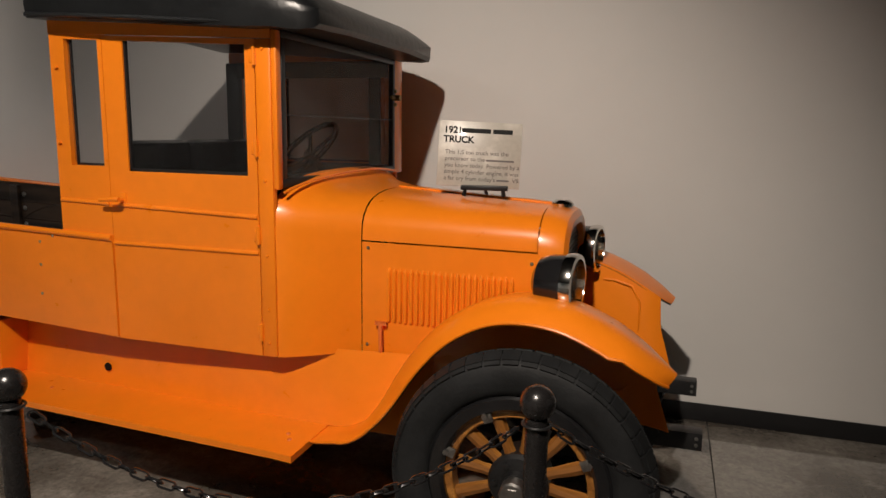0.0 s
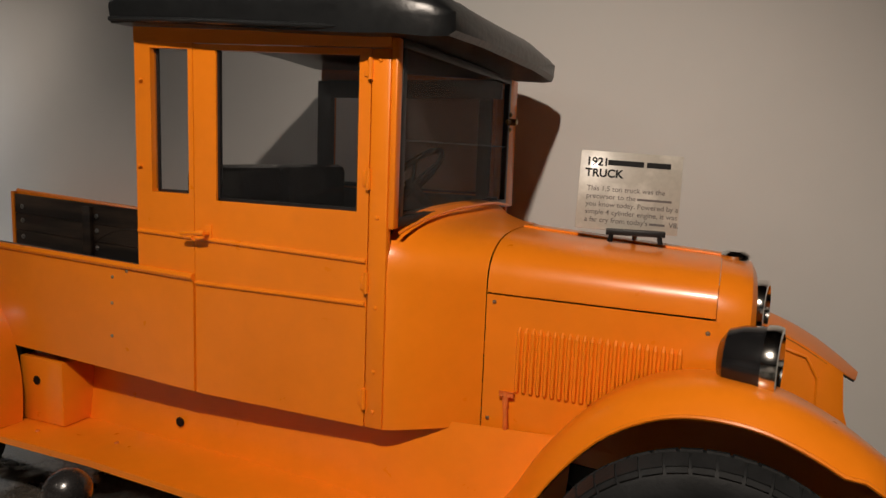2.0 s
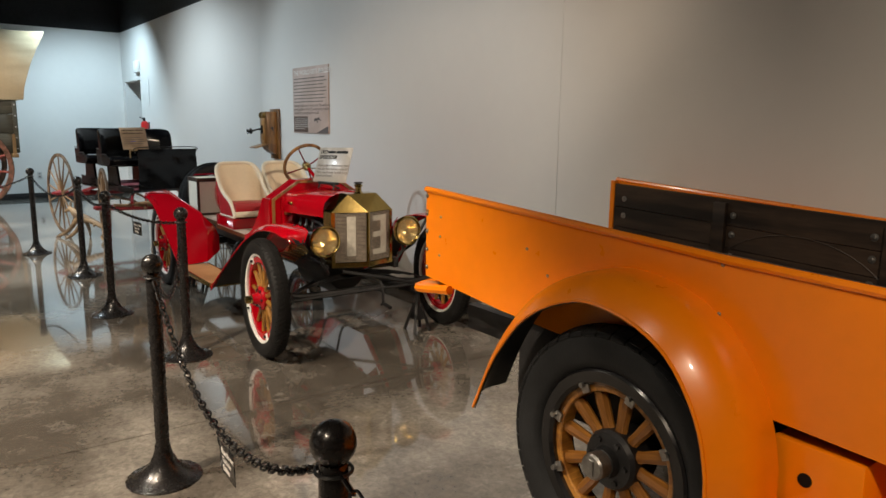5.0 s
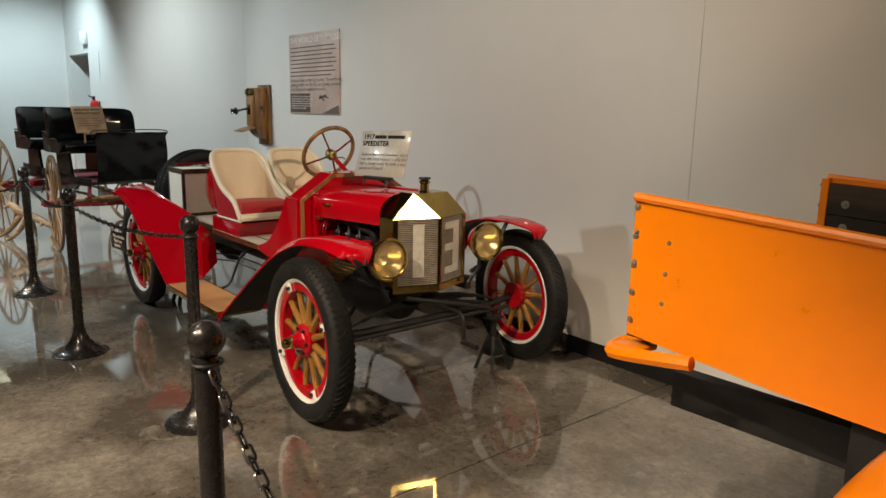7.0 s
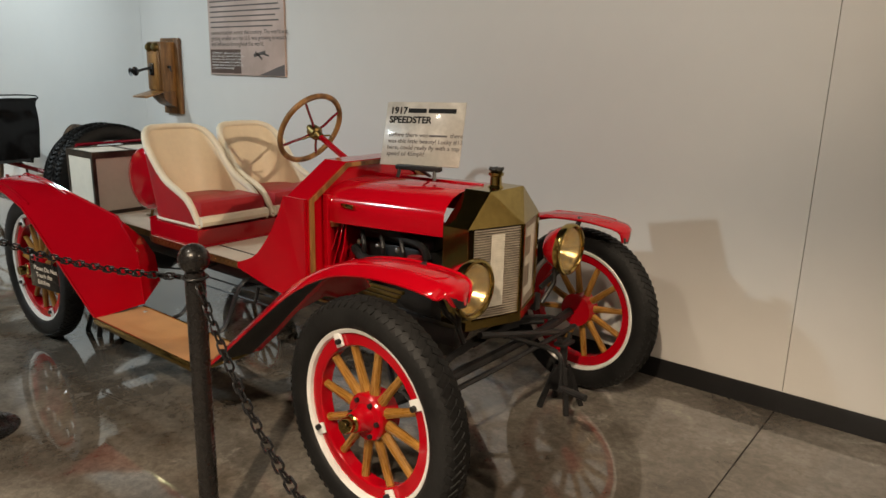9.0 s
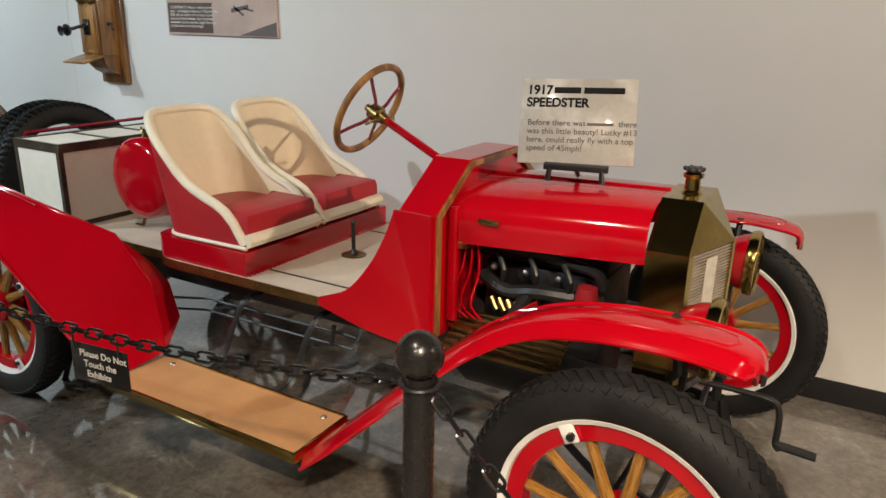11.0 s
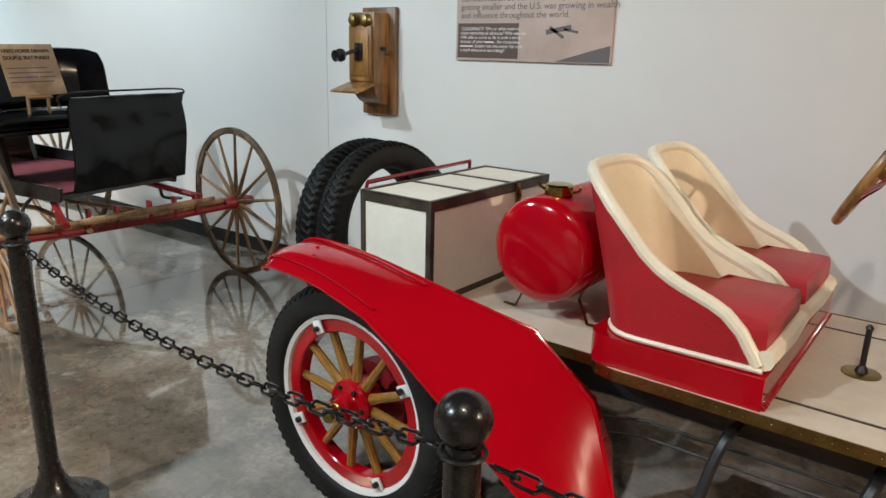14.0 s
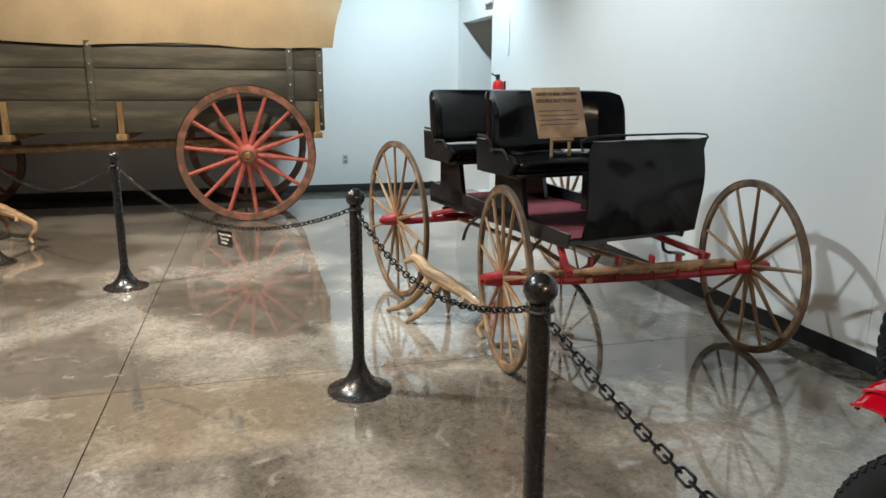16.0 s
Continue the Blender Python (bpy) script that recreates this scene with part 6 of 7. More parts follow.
# jack stands under the axles
def jack_stand(x, y, h):
    js = thing("jack_stand", (x, y, 0), "black steel axle jack stand under the car", "jack stand", "jack stands")
    bm = B()
    for k in range(4):
        a = math.pi / 4 + k * math.pi / 2
        p, q = Vector((x + 0.10 * math.cos(a), y + 0.10 * math.sin(a), 0.0)), Vector((x + 0.028 * math.cos(a), y + 0.028 * math.sin(a), h * 0.62))
        tube(bm, [p, q], [0.016, 0.012], 4)
    part("leg", bm, BLACK_IRON, js)
    bm = B()
    for k in range(4):
        a = math.pi / 4 + k * math.pi / 2
        b = a + math.pi / 2
        loft(bm, [[Vector((x + r * math.cos(t), y + r * math.sin(t), z)) for t, r, z in ((a, 0.068, h * 0.28), (b, 0.068, h * 0.28), (b, 0.034, h * 0.58), (a, 0.034, h * 0.58))], [Vector((x + r * math.cos(t), y + r * math.sin(t), z)) for t, r, z in ((a, 0.062, h * 0.28), (b, 0.062, h * 0.28), (b, 0.030, h * 0.58), (a, 0.030, h * 0.58))]])
    part("gusset", bm, BLACK_IRON, js)
    bm = B()
    rod(bm, (x, y, h * 0.4), (x, y, h - 0.02), 0.018)
    box(bm, x - 0.03, x + 0.03, y - 0.05, y + 0.05, h - 0.025, h - 0.01, 0.003)
    tube(bm, [(x, y - 0.05, h + 0.02), (x, y - 0.04, h - 0.015), (x, y + 0.04, h - 0.015), (x, y + 0.05, h + 0.02)], 0.012, 6)
    part("saddle", bm, BLACK_IRON, js)


jack_stand(-5.56, 3.72, 0.335)
jack_stand(-8.05, 2.80, 0.36)

# ---- the horse buggy ----
BT = 10.0
BM = pose(-10.71, 3.20, 0, 0, 0, BT)
buggy = thing("horse_buggy", (-10.71, 3.20, 0), "black two-seat horse buggy with red running gear and natural wood wheels", "buggy", turn=BT)


def bpart(name, bm, material, parent, label="", smooth=35):
    bm.transform(BM)
    return part(name, bm, material, parent, label, smooth)


def carriage_kit(r, spokes, rim_w, spoke_r, rim_mat, spoke_mat, hub_mat, hub_r, hub_l, tyre_mat):
    felloe = to_mesh("wheel", ring(r - 0.042 if r < 0.6 else r - 0.085, r - 0.006, -rim_w / 2, rim_w / 2, 56, 0.005), rim_mat)
    tyre = to_mesh("iron_tyre", ring(r - 0.006, r, -rim_w / 2, rim_w / 2, 56, 0.001), tyre_mat)
    hub = B()
    k = hub_r
    lathe(hub, [(0.0, -hub_l * 0.5), (k * 0.7, -hub_l * 0.5), (k * 0.8, -hub_l * 0.25), (k, -hub_l * 0.15), (k, hub_l * 0.15), (k * 0.8, hub_l * 0.25), (k * 0.7, hub_l * 0.55), (k * 0.45, hub_l * 0.56), (k * 0.42, hub_l * 0.66), (0, hub_l * 0.67)], None, 20)
    return {"body": ("wheel", felloe), "spokes": spokes, "spoke": spoke_mesh("spoke", hub_r * 0.8, r - (0.03 if r < 0.6 else 0.07), spoke_r * 1.2, spoke_r * 0.8, spoke_mat),
            "parts": [("iron_tyre", tyre, "dark iron tyre band"), ("hub", to_mesh("hub", hub, hub_mat), "painted wooden hub")]}


TYRE_RUST = mat("rusty_brown_iron", (0.13, 0.088, 0.058), 0.55, 0.3, 0.3, 14, 0.2, 60)
FK = carriage_kit(0.492, 14, 0.026, 0.0115, RIM_WOOD, BUGGY_WOOD, DARK_RED, 0.047, 0.19, TYRE_RUST)
RK = carriage_kit(0.555, 14, 0.026, 0.0115, RIM_WOOD, BUGGY_WOOD, DARK_RED, 0.047, 0.19, TYRE_RUST)
FT = -3.5
AXLE = pose(-10.71, 3.20, 0, 0, 0, FT)
for x, y, kit, t in ((0.0, -0.725, FK, FT), (0.0, 0.725, FK, FT + 180), (-1.66, -0.725, RK, BT), (-1.66, 0.725, RK, BT + 180)):
    p = (AXLE if kit is FK else BM) @ Vector((x, y, 0.492 if kit is FK else 0.555))
    spoked(buggy, kit, tuple(p), t, 0.05)
bm = B()
tube(bm, [(0.0, -0.70, 0.475), (0.0, -0.3, 0.462), (0.0, 0.3, 0.462), (0.0, 0.70, 0.475)], 0.024, 8)
bm.transform(AXLE)
part("front_axle", bm, DARK_RED, buggy, "red front axle")
bm = B()
tube(bm, [(-1.66, -0.70, 0.535), (-1.66, 0.70, 0.535)], 0.024, 8)
bpart("rear_axle", bm, DARK_RED, buggy, "red rear axle")
bm = B()
tube(bm, curve([(0.0, -0.62, 0.515), (0.0, -0.25, 0.497), (0.0, 0.25, 0.497), (0.0, 0.62, 0.515)], 5), 0.019, 8)
bm.transform(AXLE)
part("axle_bed", bm, BUGGY_WOOD, buggy, "natural wood axle bed")
bm = B()
tube(bm, curve([(0.10, -0.46, 0.535), (0.13, -0.1, 0.548), (0.13, 0.2, 0.556), (0.10, 0.50, 0.56)], 5), [0.014] * 3 + [0.021] * 10 + [0.014] * 3, 8)
bm.transform(AXLE)
part("cross_bar", bm, BUGGY_WOOD, buggy, "natural wood cross bar")
for y in (-0.40, -0.24, -0.08, 0.12, 0.28, 0.42):
    bm = B()
    box(bm, -0.014, 0.03, y - 0.010, y + 0.010, 0.45, 0.585, 0.005)
    bm.transform(AXLE)
    part("clamp", bm, DARK_RED, buggy, "red iron clamp")
for s in (-1, 1):
    for line in ([(0.10, s * 0.47, 0.555), (-0.06, s * 0.40, 0.595), (-0.30, s * 0.28, 0.66)], [(-1.66, s * 0.44, 0.575), (-1.5, s * 0.38, 0.62), (-1.3, s * 0.28, 0.67)]):
        bm = B()
        tube(bm, curve(line, 4), 0.020, 6)
        bpart("body_iron", bm, DARK_RED, buggy, "red body iron")
bm = B()
for y in (-0.12, 0.12):
    tube(bm, [(0.0, y * 2.2, 0.47), (-0.7, y, 0.49), (-1.66, y * 2, 0.53)], 0.016, 6)
bpart("reach_pole", bm, BUGGY_WOOD, buggy, "natural wood reach poles")
bm = B()
tube(bm, curve([(-1.66, -0.36, 0.60), (-1.66, -0.15, 0.655), (-1.66, 0.15, 0.655), (-1.66, 0.36, 0.60)], 4), 0.020, 6)
tube(bm, curve([(-1.66, -0.36, 0.575), (-1.66, -0.15, 0.545), (-1.66, 0.15, 0.545), (-1.66, 0.36, 0.575)], 4), 0.018, 6)
bpart("rear_spring", bm, DARK_RED, buggy, "red rear leaf spring")
for s in (-1, 1):
    bm = B()
    tube(bm, curve([(-0.30, s * 0.36, 0.67), (-0.28, s * 0.46, 0.60), (-0.26, s * 0.47, 0.52), (-0.22, s * 0.50, 0.505)], 4), 0.010, 6)
    lathe(bm, [(0.0, 0), (0.05, 0), (0.05, 0.008), (0, 0.009)], pose(-0.20, s * 0.53, 0.50) @ Matrix.Diagonal((1, 0.6, 1, 1)), 14)
    bpart("step_iron", bm, BLACK_IRON, buggy, "black step iron")
    bm = B()
    tube(bm, curve([(-1.05, s * 0.36, 0.67), (-1.05, s * 0.46, 0.60), (-1.05, s * 0.50, 0.505)], 4), 0.010, 6)
    bpart("step_iron", bm, BLACK_IRON, buggy, "black step iron")
# body
bm = B()
box(bm, -1.80, -0.04, -0.40, 0.40, 0.665, 0.69)
for s in (-1, 1):
    y0, y1 = sorted((s * 0.40, s * 0.385))
    prism(bm, [(-1.80, 0.65), (-0.04, 0.65), (-0.02, 0.73), (-0.35, 0.735), (-1.80, 0.80)], "y", y0, y1)
tray = bpart("body_tray", bm, BLACK_PAINT, buggy, "black painted body tray")
bm = B()
box(bm, -1.75, -0.06, -0.37, 0.37, 0.691, 0.698)
bpart("floor_mat", bm, mat("crimson_carpet", (0.13, 0.012, 0.022), 0.85, 0, 0.2, 12, 0.2, 160), tray, "dark red floor mat")
# dash apron
bm = B()
rows = []
for k in range(9):
    z = 0.70 + 0.515 * k / 8
    x = 0.035 * math.sin(k / 8 * math.pi) + (0.035 if k == 8 else 0) + 0.01 * k / 8
    rows.append([Vector((x + 0.006 * math.sin(j * 1.3 + k), -0.34 + 0.77 * j / 12, z + 0.006 * noise.noise(Vector((j * 0.6, k * 0.4, 2))))) for j in range(13)])
sheet(bm, rows, 0.012)
dsh = bpart("dash_apron", bm, BLACK_LEATHER, buggy, "black leather dash apron")
bm = B()
tube(bm, curve([(-0.02, -0.34, 1.16), (0.03, -0.35, 1.23), (0.05, 0.05, 1.24), (0.03, 0.44, 1.23), (-0.02, 0.43, 1.16)], 4), 0.006, 6)
bpart("dash_rail", bm, BLACK_IRON, dsh)


def spart(name, bm, material, parent, label=""):
    """A seat's part: the seats stand a little off the centre line."""
    bm.transform(Matrix.Translation((0, -0.06, 0)))
    return bpart(name, bm, material, parent, label)


def carriage_seat(x):
    bm = B()
    for s in (-1, 1):
        y0, y1 = sorted((s * 0.34, s * 0.31))
        prism(bm, [(x - 0.20, 0.69), (x + 0.17, 0.69), (x + 0.10, 0.98), (x - 0.20, 0.98)], "y", y0, y1)
    box(bm, x - 0.24, x + 0.20, -0.42, 0.42, 0.975, 1.0, 0.004)
    for s in (-1, 1):
        y0, y1 = sorted((s * 0.42, s * 0.445))
        prism(bm, [(x - 0.24, 0.985), (x + 0.14, 0.985), (x + 0.21, 1.06), (x + 0.15, 1.10), (x - 0.02, 1.115), (x - 0.10, 1.17), (x - 0.26, 1.18)], "y", y0, y1)
    st = spart("seat_frame", bm, BLACK_PAINT, buggy, "black painted carriage seat")
    bm = B()
    box(bm, x - 0.22, x + 0.20, -0.41, 0.41, 1.0, 1.085, 0.035)
    spart("seat_cushion", bm, BLACK_LEATHER, st, "black leather seat cushion")
    bm = B()
    rings = []
    for y, k in ((-0.475, 0.55), (-0.465, 0.8), (-0.43, 0.97), (-0.36, 1.0), (-0.15, 1.0), (0.15, 1.0), (0.36, 1.0), (0.43, 0.97), (0.465, 0.8), (0.475, 0.55)):
        wrap = 0.20 * (max(0, abs(y) - 0.25) / 0.225) ** 2
        ring_ = []
        for a in np.linspace(0, 2 * math.pi, 21)[:-1]:
            ca, sa = math.cos(a), math.sin(a)
            ring_.append(Vector((x - 0.24 + wrap + 0.062 * k * math.copysign(abs(ca) ** 0.6, ca) - 0.03 * sa, y, 1.275 + 0.185 * (0.4 + 0.6 * k) * math.copysign(abs(sa) ** 0.6, sa))))
        rings.append(ring_)
    loft(bm, rings)
    spart("seat_back", bm, BLACK_LEATHER, st, "black leather rolled seat back")
    for s in (-1, 1):
        bm = B()
        tube(bm, curve([(x - 0.20, s * 0.46, 1.20), (x - 0.05, s * 0.47, 1.19), (x - 0.02, s * 0.465, 1.13), (x + 0.10, s * 0.46, 1.13), (x + 0.15, s * 0.455, 1.08)], 4), 0.007, 6)
        spart("arm_rail", bm, BLACK_IRON, st)


carriage_seat(-0.62)
carriage_seat(-1.42)

# ---- peeled branch stand beside the buggy, and its fellow by the wagon ----
def branch(at, turn, size, label):
    ob = thing("driftwood_stand", at, label, "branch", "driftwood stands", turn=turn)
    M = pose(*at, 0, 0, turn) @ Matrix.Scale(size, 4)
    limbs = [([(-0.32, 0.0, 0.36), (-0.22, 0.02, 0.40), (-0.08, 0.0, 0.33), (0.05, 0.0, 0.30), (0.22, 0.02, 0.24), (0.36, 0.0, 0.20), (0.44, 0.0, 0.17)], [0.016, 0.034, 0.048, 0.05, 0.04, 0.032, 0.026]),
             ([(-0.06, 0.0, 0.31), (-0.16, -0.03, 0.17), (-0.27, -0.06, 0.07), (-0.40, -0.10, 0.012)], [0.036, 0.028, 0.025, 0.012]),
             ([(0.02, 0.0, 0.29), (0.0, -0.07, 0.16), (-0.07, -0.13, 0.06), (-0.13, -0.18, 0.010)], [0.038, 0.028, 0.025, 0.011]),
             ([(0.02, 0.02, 0.29), (0.0, 0.09, 0.18), (-0.03, 0.14, 0.08), (-0.06, 0.17, 0.010)], [0.03, 0.024, 0.02, 0.010]),
             ([(0.43, 0.0, 0.18), (0.44, -0.02, 0.12), (0.40, -0.04, 0.06), (0.43, -0.05, 0.010)], [0.026, 0.022, 0.018, 0.010]),
             ([(-0.22, 0.02, 0.39), (-0.27, 0.05, 0.45), (-0.26, 0.08, 0.52)], [0.024, 0.018, 0.006]), ([(0.24, 0.0, 0.23), (0.25, -0.03, 0.19)], [0.024, 0.016])]
    for k, (pts, rs) in enumerate(limbs):
        bm = B()
        c = curve(pts, 4)
        rr = np.interp(np.linspace(0, len(rs) - 1, len(c)), range(len(rs)), rs)
        tube(bm, c, [float(r) * (1 + 0.12 * math.sin(3.1 * i + k)) for i, r in enumerate(rr)], 9)
        bm.transform(M)
        part("limb" if k else "log", bm, BRANCH, ob)
    return ob


branch((-11.55, 2.33, 0), 32, 0.95, "pale peeled branch standing on its stub legs beside the buggy")
branch((-14.95, -1.2, 0), 60, 1.05, "brown peeled branch standing on its stub legs beside the wagon")

# ---- the covered wagon ----
wagon = thing("covered_wagon", (-16.15, -0.5, 0), "weathered green covered wagon with tan canvas top and red wheels", "wagon")
WK = carriage_kit(0.745, 14, 0.06, 0.026, WAGON_RIM, WAGON_RED, WAGON_RED, 0.105, 0.30, BLACK_IRON)
WS_ = carriage_kit(0.60, 12, 0.06, 0.026, WAGON_RIM, WAGON_RED, WAGON_RED, 0.105, 0.30, BLACK_IRON)
for kit in (WK, WS_):
    bm = B()
    lathe(bm, [(0.040, 0.195), (0.072, 0.195), (0.074, 0.21), (0.060, 0.222), (0.040, 0.222)], None, 24, True)
    kit["parts"].append(("hub_band", to_mesh("hub_band", bm, RIM_WOOD), "dark band round the hub end"))
    bm = B()
    lathe(bm, [(0.0, 0.19), (0.038, 0.19), (0.038, 0.23), (0.030, 0.238), (0, 0.24)], None, 18)
    kit["parts"].append(("hub_cap", to_mesh("hub_cap", bm, OAK), "brown wooden hub cap"))
for x, y, kit, t, z in ((-15.46, 1.17, WK, 90, 0.745), (-16.95, 1.17, WK, 270, 0.745), (-15.46, -2.05, WS_, 90, 0.60), (-16.95, -2.05, WS_, 270, 0.60)):
    spoked(wagon, kit, (x, y, z), t, 0.1)
bm = B()
rod(bm, (-15.5, 1.17, 0.745), (-16.9, 1.17, 0.745), 0.05)
rod(bm, (-15.5, -2.05, 0.60), (-16.9, -2.05, 0.60), 0.05)
box(bm, -16.7, -15.7, 1.09, 1.25, 0.78, 0.94)
box(bm, -16.7, -15.7, -2.13, -1.97, 0.64, 0.92)
part("axle", bm, WAGON_WOOD, wagon, "weathered wooden axles and bolsters")
bm = B()
tube(bm, [(-16.2, 1.6, 0.84), (-16.2, -3.0, 0.74)], 0.05, 6)
tube(bm, [(-15.75, 1.1, 0.90), (-15.9, -2.0, 0.78)], 0.035, 6)
part("coupling_pole", bm, WAGON_TRIM, wagon, "bare wooden coupling pole")
BX0, BX1, BY0, BY1 = -16.78, -15.58, -3.3, 2.03
for z0, z1 in ((0.985, 1.32), (1.328, 1.648), (1.656, 1.885)):
    for x0, x1 in ((BX1 - 0.028, BX1), (BX0, BX0 + 0.028)):
        bm = B()
        box(bm, x0, x1, BY0, BY1, z0, z1, 0.004)
        part("side_board", bm, WAGON_WOOD, wagon, "weathered green side board")
    for y0, y1 in ((BY1 - 0.06, BY1 - 0.032), (BY0 + 0.03, BY0 + 0.058)):
        bm = B()
        box(bm, BX0 + 0.03, BX1 - 0.03, y0, y1, z0, z1, 0.004)
        part("end_board", bm, WAGON_WOOD, wagon, "weathered green end board")
bm = B()
box(bm, BX0 + 0.03, BX1 - 0.03, BY0 + 0.06, BY1 - 0.07, 0.985, 1.01)
part("wagon_floor", bm, WAGON_WOOD, wagon)
for y, z0, z1 in ((-0.36, 1.07, 1.93), (1.67, 1.08, 1.90), (2.0, 1.0, 1.86), (-2.4, 1.07, 1.93)):
    bm = B()
    box(bm, BX1 + 0.001, BX1 + 0.026, y - 0.035, y + 0.035, z0, z1, 0.004)
    b = part("batten", bm, WAGON_WOOD, wagon)
    for z in np.linspace(z0 + 0.06, z1 - 0.05, 5):
        bm = B()
        dome(bm, (BX1 + 0.026, y, float(z)), (1, 0, 0), 0.013, 0.008)
        part("bolt", bm, STEEL, b)
for y in (-1.19, -0.10, 1.95, -2.9):
    bm = B()
    prism(bm, [(y - 0.03, 0.95), (y + 0.03, 0.95), (y + 0.022, 1.31), (y - 0.022, 1.31)], "x", BX1 + 0.03, BX1 + 0.075)
    part("stake", bm, WAGON_TRIM, wagon, "bare wooden side stake")
    bm = B()
    box(bm, BX0 - 0.10, BX1 + 0.12, y - 0.05, y + 0.05, 0.91, 0.975, 0.006)
    part("cross_sill", bm, WAGON_TRIM, wagon, "bare wooden cross sill")
bm = B()
box(bm, BX1 - 0.035, BX1 + 0.012, BY0, BY1 - 0.2, 1.886, 1.905, 0.003)
part("top_rail", bm, BLACK_IRON, wagon, "dark top rail")
# canvas
bm = B()
rows = []
for i in range(49):
    y = -3.7 + 5.85 * i / 48
    end = max(0.0, (y - 1.2) / 0.95)
    row = []
    for k in range(33):
        a = math.pi * k / 32
        r = 0.625
        flare = 0.45 * end ** 2 * max(0, math.sin(a)) ** 1.2
        z = 1.90 + 1.22 * math.sin(a) ** 0.8 + 0.012 * math.sin(y * 9) * math.sin(a) + (0.02 * math.sin(y * 3.2) if k in (0, 32) else 0)
        fold = 0.020 * noise.noise(Vector((y * 2.2, k * 0.25, 1))) + 0.012 * end * math.sin(k * 2.1 + y * 5)
        row.append(Vector((-16.18 + (r + fold) * math.copysign(abs(math.cos(a)) ** 0.6, math.cos(a)), y + flare, z + fold)))
    rows.append(row)
sheet(bm, rows, 0.004)
part("canvas_cover", bm, CANVAS, wagon, "tan canvas wagon cover", 60)

# ---- writing ----
def line_width(text, size):
    wide, slim = "MWmw@", "iIl.,'!:;jtfr1 "
    return size * sum(0.72 if c in wide else 0.30 if c in slim else 0.56 for c in text)


def write(parent, m, lines, material, name="lettering", bold=0.0):
    """lines: (x, y, size, text) from the panel's top left corner, x right, y down; a text of # is a plain bar of that many letters."""
    for x, y, size, text in lines:
        run, cursor = text.split("|"), x
        for seg in run:
            if seg.startswith("#"):
                w = float(seg[1:]) * size * 0.52
                bm = B()
                box(bm, cursor, cursor + w, -y + size * 0.08, -y + size * (0.56 if size > 0.036 else 0.38), 0.0004, 0.0012)
                bm.transform(m)
                part(name, bm, material, parent, smooth=0)
                cursor += w + size * 0.25
            else:
                cu = bpy.data.curves.new(name, "FONT")
                cu.body, cu.size, cu.extrude, cu.offset = seg, size, 0.0003, bold * size
                cu.materials.append(material)
                ob = new(name, cu)
                ob.parent = parent
                mm = m @ Matrix.Translation((cursor, -y, 0.0008))
                ob.matrix_basis = WORLD[parent.name].inverted() @ mm
                WORLD[ob.name] = mm
                bpy.context.view_layer.update()
                cursor += ob.dimensions.x + size * 0.25


def panel_pose(tl, tr, bl):
    """The pose whose origin is the top left corner, x along the top, z out of the face."""
    tl, tr, bl = Vector(tl), Vector(tr), Vector(bl)
    ex = (tr - tl).normalized()
    ez = ex.cross((tl - bl).normalized()).normalized()
    ey = ez.cross(ex)
    m = Matrix((ex, ey, ez)).transposed().to_4x4()
    return Matrix.Translation(tl) @ m


def easel_sign(name, tl, tr, bl, w, h, face, label, lines, ledge_mat=BLACK_IRON):
    m = panel_pose(tl, tr, bl)
    ob = thing(name, tuple(m @ Vector((w / 2, -h, 0))), label, "sign", "exhibit signs")
    bm = B()
    box(bm, 0, w, -h, 0, -0.005, 0, 0.0008)
    bm.transform(m)
    part("card", bm, face, ob)
    for ink, rows in lines:
        write(ob, m, rows, ink, bold=0.034 if ink is INK else 0.006)
    return ob, m


def easel(at, span, depth, drop, turn, label, material=BLACK_IRON):
    es = thing("display_easel", at, label, "easel", "sign easels", turn=turn)
    M = pose(*at, 0, 0, turn)
    bm = B()
    box(bm, -span / 2, span / 2, -0.028, 0.012, drop - 0.004, drop + 0.016, 0.003)
    bm.transform(M)
    part("ledge", bm, material, es)
    for x in (-span * 0.40, span * 0.40):
        bm = B()
        tube(bm, [(x, -0.024, drop), (x * 1.06, -0.034, 0.008)], [0.008, 0.009], 4)
        bm.transform(M)
        part("foot", bm, material, es)
    bm = B()
    tube(bm, [(0, 0.0, drop), (0, depth, 0.005)], 0.008, 4)
    bm.transform(M)
    part("prop", bm, material, es)
    return es


s1, _ = easel_sign("exhibit_sign", (0.105, 3.185, 1.668), (0.455, 3.275, 1.655), (0.13, 3.14, 1.385), 0.355, 0.28, SIGN_FACE, "mottled beige exhibit sign leaning on the truck hood",
    [(INK, [(0.02, 0.052, 0.040, "1921 |#6|#4"), (0.02, 0.092, 0.040, "TRUCK")]),
     (INK_GREY, [(0.03, 0.142, 0.0255, "This 1.5 ton truck was the"), (0.03, 0.170, 0.0255, "precursor to the |#9"), (0.03, 0.198, 0.0255, "you know today. Powered by a"), (0.03, 0.226, 0.0255, "simple 4 cylinder engine, it was"), (0.03, 0.254, 0.0255, "a far cry from today's |#4| V8.")])])
easel((0.315, 3.165, 1.345), 0.20, 0.10, 0.035, 8, "small black and steel table easel on the truck hood")
